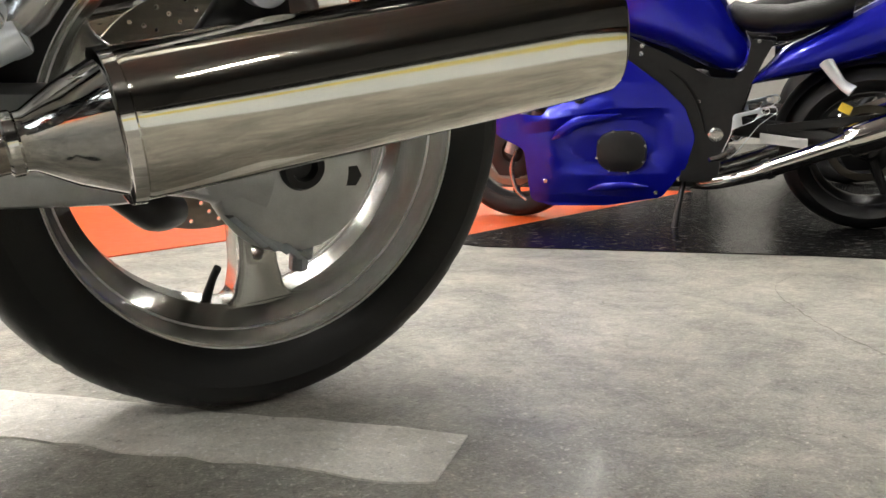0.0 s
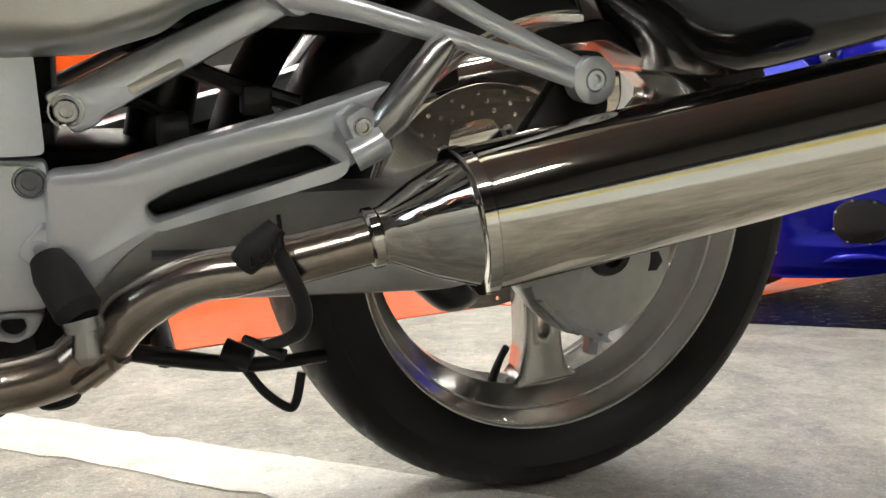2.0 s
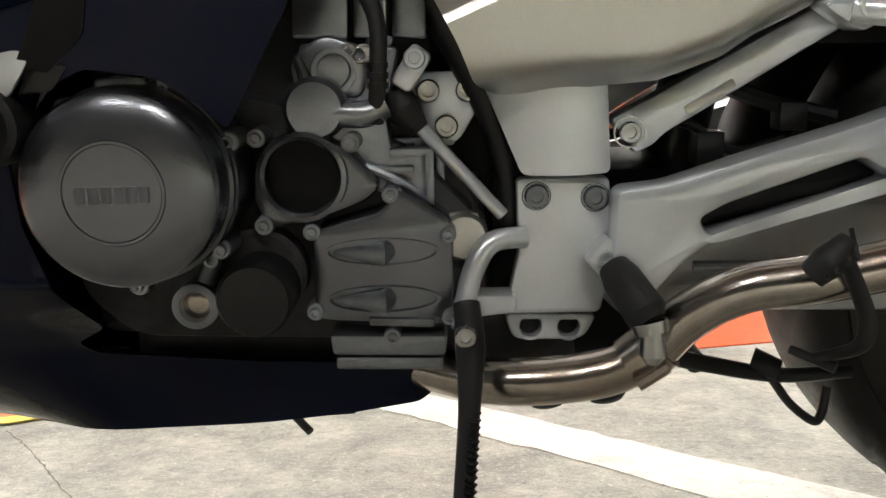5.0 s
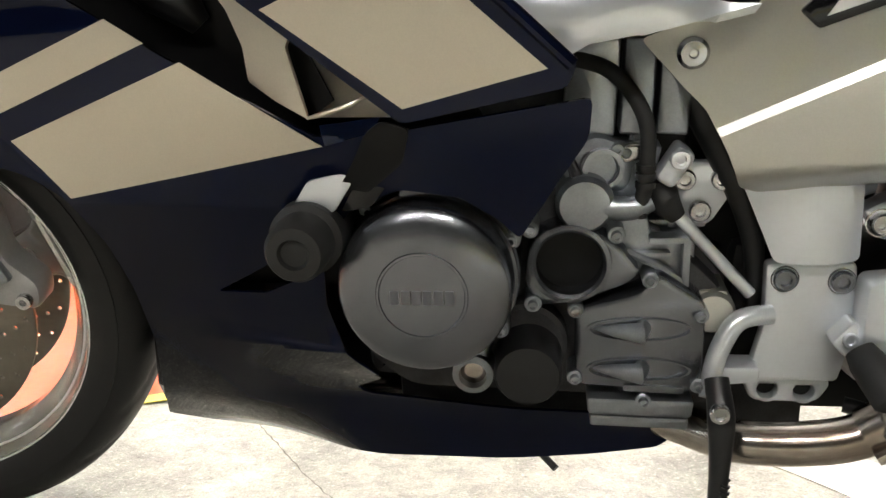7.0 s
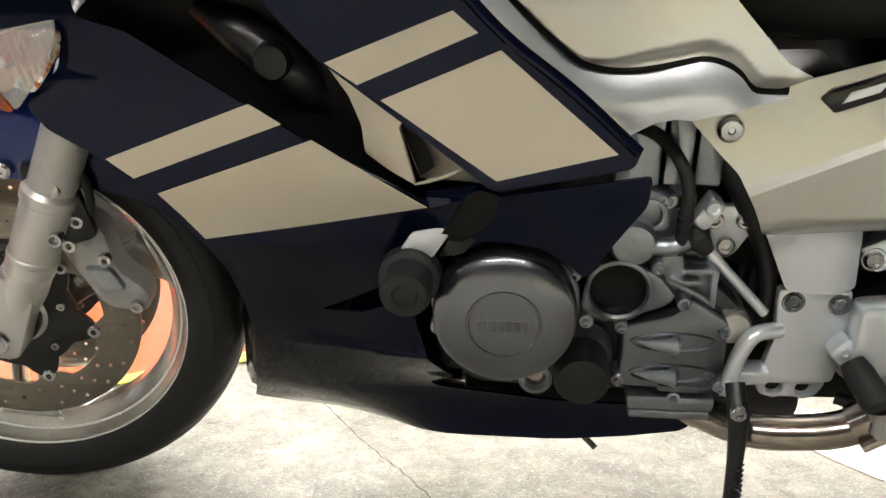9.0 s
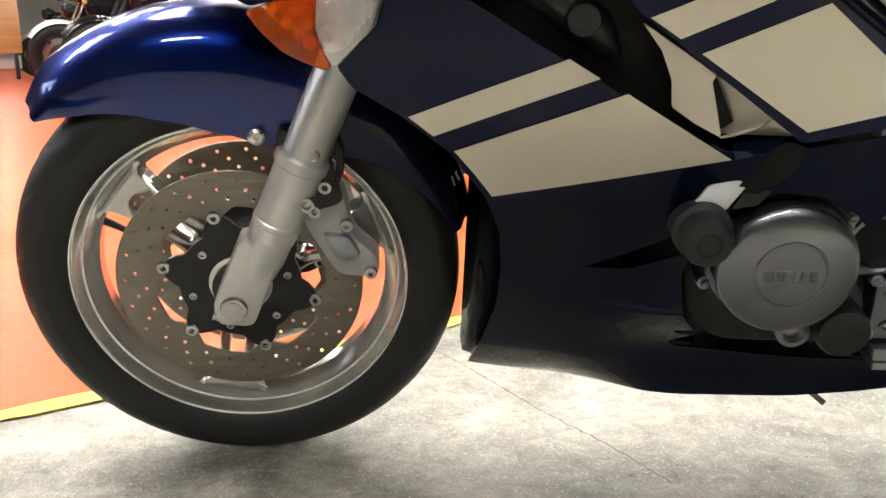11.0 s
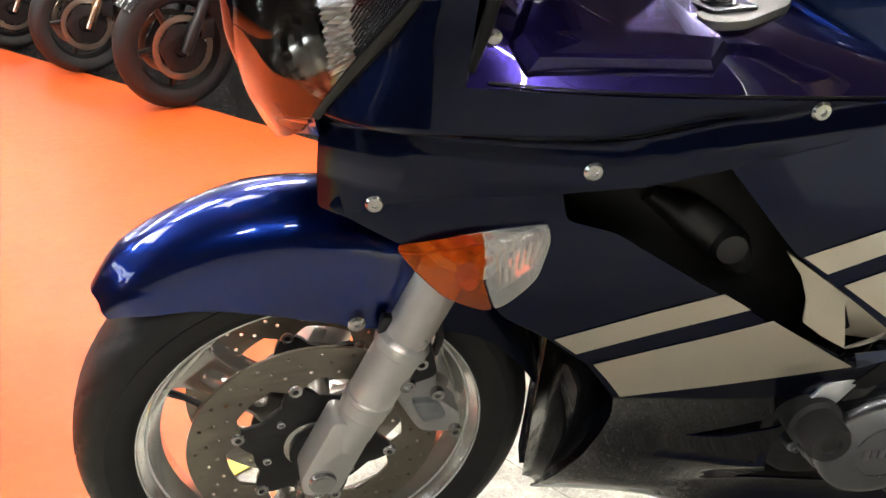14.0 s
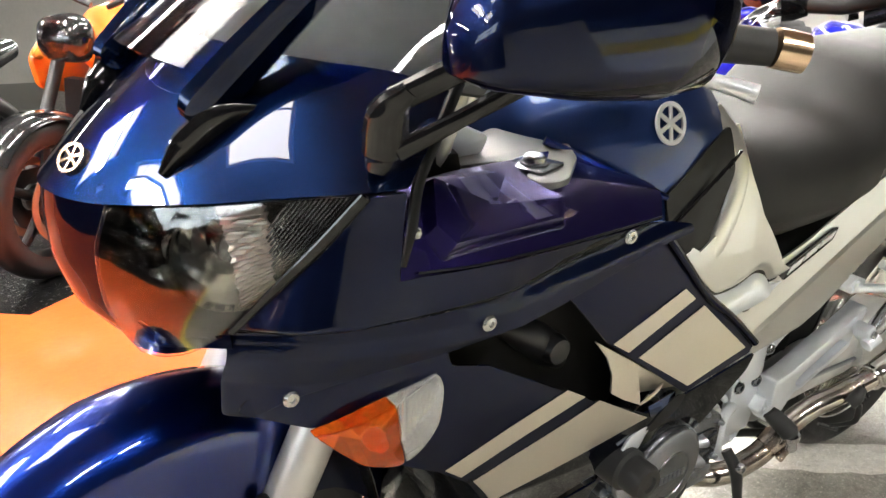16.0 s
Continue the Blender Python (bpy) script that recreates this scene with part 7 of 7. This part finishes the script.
sport_side = sport_two("side_fairing", lambda: shell(rounded([(-1.56, 0.86), (-1.40, 0.72), (-1.25, 0.66), (-1.215, 0.596), (-1.294, 0.473), (-1.514, 0.486), (-1.516, 0.392), (-1.385, 0.330), (-1.375, 0.105), (-1.289, 0.086), (-1.05, 0.095), (-0.828, 0.140), (-0.733, 0.265), (-0.699, 0.385), (-0.738, 0.501), (-0.823, 0.588), (-0.96, 0.69), (-1.05, 0.80), (-1.20, 0.96), (-1.42, 0.99)], 0.022), sport_w, 0.004, 0.022), SPORT_BLUE, "glossy vivid blue side fairing")
# Black sheet put in for the shade within the vent opening.
sport_two("vent_shadow", lambda: shell(rounded([(-1.44, 0.50), (-1.30, 0.52), (-1.24, 0.62), (-1.36, 0.66), (-1.46, 0.60)], 0.02), lambda x, z: 0.16, 0.004, 0.05), BLACK, "dark sheet for the shade in the air vent", sport_side)
OVAL = [(-0.982 + 0.098 * math.cos(a) * abs(math.cos(a)) ** -0.25, 0.328 + 0.082 * math.sin(a) * abs(math.sin(a)) ** -0.25) for a in [0.01 + math.pi * k / 18 for k in range(36)]]
sport_two("clutch_cover", lambda: plate(OVAL, -0.19, -0.242, 0.008), SATIN_BLACK, "round black engine cover", sport_side)
for k in range(8):
    a = 2 * math.pi * k / 8 + 0.3
    sport_two("bolt", lambda: bolt(-0.982 + 0.100 * math.cos(a), -0.240, 0.328 + 0.085 * math.sin(a), 0.006, 0.007), STEEL, "", sport_side)
for bx, bz in ((-0.90, 0.735), (-1.10, 0.60), (-1.30, 0.20), (-0.76, 0.22), (-0.85, 0.16), (-1.05, 0.30)):
    sport_two("screw", lambda: bolt(bx, -sport_w(bx, bz) - 0.001, bz, 0.009, 0.004), STEEL, "", sport_side)
sport_two("scoop_lip", lambda: tube([(-1.262, -0.245, 0.378), (-1.215, -0.262, 0.408), (-1.150, -0.270, 0.447), (-1.060, -0.262, 0.466), (-0.98, -0.250, 0.478)], [0.006, 0.022, 0.026, 0.016, 0.003], 12, flat=0.7), SPORT_BLUE, "raised blue edge of the air scoop", sport_side)
sport_two("lower_step", lambda: tube([(-1.12, -0.205, 0.165), (-1.06, -0.222, 0.182), (-0.96, -0.224, 0.190), (-0.88, -0.214, 0.185)], [0.004, 0.016, 0.016, 0.004], 10, flat=0.6), SPORT_BLUE, "", sport_side)
sport_two("duct_frame", lambda: tube([(-1.44, -0.150, 0.320), (-1.465, -0.150, 0.240), (-1.445, -0.150, 0.150), (-1.400, -0.155, 0.105)], [0.006, 0.010, 0.010, 0.006], 10), STEEL, "", sport_side)
sport_two("badge", lambda: plate([circle(-1.142, 0.546, 0.024, 20), circle(-1.142, 0.546, 0.013, 16)], -0.258, -0.268, 0.001), SATIN_BLACK, "", sport_side)
part("nose", moved(body_loft([(-1.72, 0.80, 0.86, 0.05), (-1.66, 0.74, 0.95, 0.13), (-1.55, 0.70, 1.04, 0.19), (-1.42, 0.72, 1.10, 0.20), (-1.32, 0.82, 1.10, 0.16)]), UNTURNED), SPORT_BLUE, sport, "blue rounded nose", 60)
part("windscreen", body_loft([(-1.44, 1.04, 1.12, 0.15), (-1.32, 1.06, 1.20, 0.15), (-1.20, 1.10, 1.25, 0.13)]), SCREEN, sport, "", 60)
part("mudguard", grid_mesh([[(-1.485 + rr * math.cos(radians(a)), y, 0.30 + rr * math.sin(radians(a))) for y, rr in ((-0.075, 0.29), (-0.065, 0.318), (0, 0.328), (0.065, 0.318), (0.075, 0.29))] for a in range(30, 160, 6)]), SPORT_BLUE, sport, "blue front mudguard", 60)
for s in (-1, 1):
    part("fork_leg", tube([(-1.485, 0.10 * s, 0.30), (-1.25, 0.10 * s, 0.86)], 0.027, 14, False), FORK_SILVER, sport)
part("fuel_tank", body_loft([(-1.08, 0.82, 0.98, 0.11), (-1.02, 0.77, 1.08, 0.17), (-0.94, 0.75, 1.115, 0.205), (-0.80, 0.70, 1.085, 0.215), (-0.69, 0.645, 1.005, 0.213), (-0.62, 0.615, 0.905, 0.200), (-0.575, 0.610, 0.815, 0.182), (-0.54, 0.632, 0.765, 0.150), (-0.518, 0.675, 0.735, 0.09)], 32, 3.0), SPORT_BLUE, sport, "vivid blue fuel tank", 60)
spar = sport_two("frame_cover", lambda: shell(rounded([(-0.96, 0.775), (-0.903, 0.743), (-0.817, 0.702), (-0.732, 0.654), (-0.648, 0.607), (-0.566, 0.600), (-0.522, 0.653), (-0.509, 0.744), (-0.430, 0.733), (-0.474, 0.651), (-0.512, 0.567), (-0.564, 0.393), (-0.604, 0.319), (-0.617, 0.213), (-0.760, 0.211), (-0.73, 0.364), (-0.760, 0.499), (-0.84, 0.598), (-0.97, 0.685)], 0.012), lambda x, z: 0.212 + 0.10 * max(0.0, -0.66 - x), 0.03, 0.03), SATIN_BLACK, "black frame cover beside the tank")
for bx, bz in ((-0.692, 0.52), (-0.905, 0.705), (-0.482, 0.735)):
    sport_two("screw", lambda: bolt(bx, -0.213 - 0.10 * max(0.0, -0.66 - bx), bz, 0.009, 0.004), STEEL, "", spar)
sport_two("cover_step", lambda: tube([(-0.80, -0.228, 0.640), (-0.74, -0.222, 0.590), (-0.69, -0.216, 0.500), (-0.665, -0.214, 0.400)], [0.003, 0.007, 0.007, 0.003], 8), BLACK, "", spar)
sport_two("pivot_cap", lambda: solid_lathe([(0.028, 0.02), (0.028, -0.004), (0.020, -0.008), (0.012, -0.008), (0.010, -0.002), (0.001, -0.002)], -0.626, 0.393, 28, -0.218), STEEL)
part("seat", body_loft([(-0.605, 0.80, 0.87, 0.09), (-0.585, 0.79, 0.885, 0.13), (-0.52, 0.762, 0.868, 0.16), (-0.40, 0.755, 0.86, 0.17), (-0.27, 0.772, 0.878, 0.165), (-0.17, 0.80, 0.92, 0.13)]), SEAT, sport, "dark brown-black seat", 60)
part("tail_fairing", body_loft([(-0.52, 0.565, 0.580, 0.12), (-0.46, 0.575, 0.640, 0.16), (-0.40, 0.582, 0.705, 0.172), (-0.268, 0.608, 0.765, 0.172), (-0.05, 0.66, 0.88, 0.145), (0.15, 0.74, 0.93, 0.11), (0.30, 0.81, 0.92, 0.06)]), SPORT_BLUE, sport, "vivid blue tail fairing", 60)
part("engine", box(-1.15, -0.68, -0.17, 0.17, 0.17, 0.62, 0.04), DARK_CAST, sport, "dark engine")
part("radiator", box(-1.25, -1.18, -0.17, 0.17, 0.30, 0.68, 0.01), BLACK, sport)
part("swing_arm", joined(*[tube([(-0.62, 0.11 * s, 0.42), (-0.3, 0.125 * s, 0.38), (-0.085, 0.125 * s, 0.318)], [0.04, 0.035, 0.03], 12, flat=0.6) for s in (-1, 1)]), SATIN_BLACK, sport, "black swing arm")
part("chain_guard", joined(plate(rounded([(-0.45, 0.42), (-0.05, 0.46), (-0.05, 0.43), (-0.44, 0.385)], 0.01), -0.135, -0.145, 0.002)), SATIN_BLACK, sport)
part("white_label", plate(rounded([(-0.47, 0.355), (-0.30, 0.330), (-0.30, 0.368), (-0.47, 0.392)], 0.004), -0.152, -0.156, 0.001), HOUSING, sport)
part("yellow_sticker", plate(rounded([(-0.205, 0.475), (-0.165, 0.455), (-0.152, 0.485), (-0.192, 0.505)], 0.004), -0.150, -0.155, 0.001), YELLOW_TAG, sport)
part("rear_guard", grid_mesh([[(-0.085 + rr * math.cos(radians(a)), y, 0.318 + rr * math.sin(radians(a))) for y, rr in ((-0.095, 0.32), (-0.07, 0.345), (0, 0.352), (0.07, 0.345), (0.095, 0.32))] for a in range(70, 170, 6)]), BLACK, sport, "", 60)
rearset = sport_two("rearset_plate", lambda: plate([rounded([(-0.565, 0.470), (-0.420, 0.505), (-0.405, 0.480), (-0.470, 0.430), (-0.545, 0.330), (-0.575, 0.300), (-0.605, 0.320), (-0.570, 0.400)], 0.012), rounded([(-0.535, 0.462), (-0.475, 0.474), (-0.490, 0.448), (-0.530, 0.430)], 0.006), circle(-0.450, 0.482, 0.012, 14)], -0.225, -0.235, 0.003), FRAME_SILVER, "machined silver footrest plate")
sport_two("peg", lambda: tube([(-0.560, -0.232, 0.340), (-0.600, -0.275, 0.318), (-0.640, -0.300, 0.310)], [0.016, 0.013, 0.010], 12), STEEL, "", rearset)
sport_two("pillion_stay", lambda: tube([(-0.26, -0.150, 0.66), (-0.20, -0.165, 0.575), (-0.16, -0.18, 0.545)], [0.026, 0.018, 0.022], 12, flat=0.5), FRAME_SILVER, "silver pillion footrest stay")
sport_two("exhaust", lambda: tube([(-0.72, -0.12, 0.190), (-0.638, -0.185, 0.202), (-0.53, -0.21, 0.232), (-0.44, -0.22, 0.262), (-0.258, -0.225, 0.330), (-0.16, -0.228, 0.368), (-0.13, -0.228, 0.380), (0.30, -0.24, 0.54)], [0.026, 0.028, 0.031, 0.034, 0.035, 0.046, 0.060, 0.062], 22), CHROME, "polished exhaust and silencer")
sport_two("exhaust_clamp", lambda: tube([(-0.445, -0.2195, 0.260), (-0.420, -0.2205, 0.270)], 0.040, 18, False), STEEL)
part("side_stand", tube([(-0.74, -0.14, 0.24), (-0.76, -0.20, 0.12), (-0.77, -0.245, 0.03)], [0.012, 0.011, 0.012], 12), SATIN_BLACK, sport, "black side stand")
part("gear_lever", tube([(-0.60, -0.19, 0.27), (-0.70, -0.20, 0.285), (-0.74, -0.22, 0.28)], 0.007, 8), STEEL, sport)
for s in (-1, 1):
    part("handlebar", tube([(-1.13, 0.10 * s, 0.95), (-1.10, 0.25 * s, 0.94), (-1.06, 0.36 * s, 0.92)], 0.016, 12), RUBBER, sport)
    part("mirror", moved(body_loft([(-1.42, 1.10, 1.16, 0.05), (-1.36, 1.09, 1.17, 0.08), (-1.32, 1.10, 1.16, 0.07)]), Matrix.Translation((0, 0.32 * s, 0))), SPORT_BLUE, sport, "", 60)


# ---- the row of parked motorcycles along the aisle ----
def roadster(body, guard, label, seed):
    """A dark unfaired motorcycle, built at the origin with its front wheel at x = -1.45."""
    rnd = random.Random(seed)
    ob = thing("parked_motorcycle", UNTURNED, label, "motorcycle", "row of parked motorcycles")
    simple_wheel(ob, "front_wheel", -1.45, 0.300, 0.300, 0.220, 0.060, 5, rnd.random(), SATIN_BLACK, disc_y=(-0.07, 0.07))
    simple_wheel(ob, "rear_wheel", 0.0, 0.315, 0.315, 0.220, 0.090, 5, rnd.random(), SATIN_BLACK)
    part("mudguard", grid_mesh([[(-1.45 + rr * math.cos(radians(a)), y, 0.30 + rr * math.sin(radians(a))) for y, rr in ((-0.072, 0.30), (-0.06, 0.322), (0, 0.332), (0.06, 0.322), (0.072, 0.30))] for a in range(40, 150, 5)]), guard, ob, "", 60)
    for s in (-1, 1):
        part("fork_leg", tube([(-1.45, 0.095 * s, 0.28), (-1.40, 0.095 * s, 0.40), (-1.39, 0.095 * s, 0.42), (-1.20, 0.095 * s, 0.85)], [0.024, 0.028, 0.024, 0.026], 12, False), GOLD if seed % 3 == 2 else SATIN_BLACK, ob)
        part("caliper", box(-1.37, -1.30, 0.075 * s - 0.02, 0.075 * s + 0.02, 0.34, 0.43, 0.012), SATIN_BLACK, ob)
        part("handlebar", tube([(-1.10, 0.04 * s, 0.98), (-1.12, 0.20 * s, 1.03), (-1.04, 0.38 * s, 1.02)], 0.012, 10), SATIN_BLACK, ob)
        part("mirror", joined(tube([(-1.10, 0.24 * s, 1.03), (-1.14, 0.30 * s, 1.16)], 0.006, 8, False), moved(body_loft([(-1.17, 1.15, 1.20, 0.03), (-1.14, 1.14, 1.21, 0.06), (-1.12, 1.15, 1.20, 0.05)]), Matrix.Translation((0, 0.31 * s, 0)))), SATIN_BLACK, ob)
        part("indicator", solid_lathe([(0.004, 0.03), (0.022, 0.02), (0.026, 0.0), (0.012, -0.012)], -1.24, 0.80, 14, 0.17 * s), BULB, ob)
    part("headlamp", body_loft([(-1.36, 0.83, 0.90, 0.07), (-1.33, 0.79, 0.95, 0.10), (-1.26, 0.78, 0.96, 0.10), (-1.20, 0.82, 0.92, 0.06)]), BLACK_PAINT, ob, "", 60)
    part("lamp_glass", solid_lathe([(0.070, 0.0), (0.066, -0.010), (0.040, -0.018), (0.001, -0.020)], 0, 0, 24), CLEAR, ob).matrix_basis = Matrix.Translation((-1.345, 0, 0.868)) @ Matrix.Rotation(radians(-90), 4, "Z")
    part("fuel_tank", body_loft([(-1.10, 0.74, 0.86, 0.10), (-1.02, 0.70, 0.98, 0.17), (-0.86, 0.68, 1.01, 0.19), (-0.70, 0.68, 0.93, 0.16), (-0.62, 0.70, 0.84, 0.10)]), body, ob, "", 60)
    part("seat", body_loft([(-0.66, 0.72, 0.82, 0.10), (-0.45, 0.70, 0.82, 0.15), (-0.20, 0.73, 0.88, 0.15), (0.10, 0.78, 0.90, 0.10)]), SEAT, ob, "", 60)
    for s in (-1, 1):
        part("shroud", moved(plate(rounded([(-1.22, 0.66), (-1.02, 0.62), (-0.92, 0.74), (-1.00, 0.86), (-1.16, 0.88), (-1.26, 0.78)], 0.03), -0.012, 0.012, 0.006), Matrix.Translation((0, 0.205 * s, 0))), body, ob, "painted radiator shroud")
    part("tail", body_loft([(-0.35, 0.62, 0.74, 0.12), (0.0, 0.70, 0.84, 0.13), (0.25, 0.78, 0.88, 0.07)]), body, ob, "", 60)
    part("engine", box(-1.02, -0.58, -0.19, 0.19, 0.22, 0.62, 0.05), DARK_CAST, ob)
    part("engine_cover", solid_lathe([(0.09, 0.05), (0.09, -0.01), (0.07, -0.025), (0.001, -0.03)], -0.78, 0.36, 28, -0.19), COVER_GREY, ob)
    part("radiator", box(-1.14, -1.08, -0.16, 0.16, 0.36, 0.70, 0.01), BLACK, ob)
    for y in (-0.12, -0.04, 0.04, 0.12):
        part("header_pipe", tube([(-1.02, y, 0.55), (-1.10, y, 0.45), (-1.04, y, 0.22), (-0.70, y * 0.6, 0.15)], 0.019, 10), CHROME, ob, "polished header pipe")
    part("silencer", tube([(-0.55, 0.12, 0.18), (-0.3, 0.19, 0.28), (-0.22, 0.20, 0.32), (0.25, 0.21, 0.48)], [0.025, 0.028, 0.05, 0.055], 14), CHROME, ob)
    part("swing_arm", tube([(-0.60, -0.10, 0.38), (0.0, -0.115, 0.315)], 0.03, 10, False), SATIN_BLACK, ob)
    part("side_stand", tube([(-0.66, -0.15, 0.22), (-0.68, -0.23, 0.012)], 0.011, 8, False), SATIN_BLACK, ob)
    return ob


WHITE_PAINT = material("white_gloss_paint", (0.75, 0.75, 0.73), 0.25, 0.0, 0.8, 0.04, 200)
GREEN_PAINT = material("green_gloss_paint", (0.05, 0.40, 0.06), 0.25, 0.2, 1.0, 0.1, 500)
BLACK_PAINT = material("black_gloss_paint", (0.008, 0.008, 0.009), 0.18, 0.0, 0.8, 0.2, 300)
ORANGE_PAINT = material("orange_gloss_paint", (0.80, 0.15, 0.012), 0.3, 0.0, 0.8, 0.1, 300)
RED_PAINT = material("red_gloss_paint", (0.40, 0.02, 0.02), 0.25, 0.1, 1.0, 0.1, 500)


def row_place(v, u=0.62, turn=0.0):
    at = hall(u + 1.66, v)
    return pose(at.x, at.y, 0.003, 8, 0, TURN + turn) @ Matrix.Diagonal((1.16, 1.16, 1.16, 1))


dark = roadster(BLACK_PAINT, SILVER_PAINT, "black roadster motorcycle with a silver front mudguard", 1)
white = roadster(BLACK_PAINT, WHITE_PAINT, "black roadster motorcycle with a white front mudguard", 2)
green = roadster(BLACK_PAINT, GREEN_PAINT, "black roadster motorcycle with a green front mudguard", 3)
orange = roadster(ORANGE_PAINT, BLACK_PAINT, "orange and black motorcycle parked at the end of the row", 4)
red = roadster(RED_PAINT, BLACK_PAINT, "dark red motorcycle with a black front mudguard", 5)
black = roadster(BLACK_PAINT, BLACK_PAINT, "all-black roadster motorcycle parked in the row", 6)
orange.matrix_basis = row_place(3.0, 0.90)
for ob, v, u in ((black, 4.52, 0.35), (red, 6.12, 0.46), (white, 7.8, 0.52), (green, 13.6, 0.36), (dark, 15.6, 0.36)):
    ob.matrix_basis = row_place(v, u)
copy_thing(black, row_place(9.6, 0.46))
copy_thing(white, row_place(11.6, 0.38))


# bikes across the aisle, seen in the glossy nose
for ob, v in ((red, 1.5), (black, 2.5), (dark, 3.5)):
    at = hall(-5.0, v)
    copy_thing(ob, pose(at.x, at.y, 0.003, 8, 0, TURN + 180))


# dark machines standing behind the blue one
for d in (2.2, 3.2):
    copy_thing(black, pose(2.20 + 0.832 * d, 0.408 + 0.555 * d, 0.003, 8, 0, -56.3))


# ---- wooden counter at the far end of the aisle ----
at = hall(-2.55, 15.1)
desk = thing("reception_counter", pose(at.x, at.y, 0.003, 0, 0, TURN), "orange wood veneer counter standing on thin legs", "counter")
part("front_panel", box(-2.6, 2.6, -0.03, 0.03, 0.40, 1.30, 0.004), WOOD, desk)
part("top", box(-2.7, 2.7, -0.05, 0.75, 1.30, 1.34, 0.006), WOOD, desk)
part("plinth", box(-2.6, 2.6, 0.30, 0.34, 0.16, 0.36, 0.004), HOUSING, desk)
for x in (-2.5, -1.2, 0.0, 1.2, 2.5):
    part("leg", box(x - 0.03, x + 0.03, -0.02, 0.04, 0.0, 0.40, 0.003), SATIN_BLACK, desk)
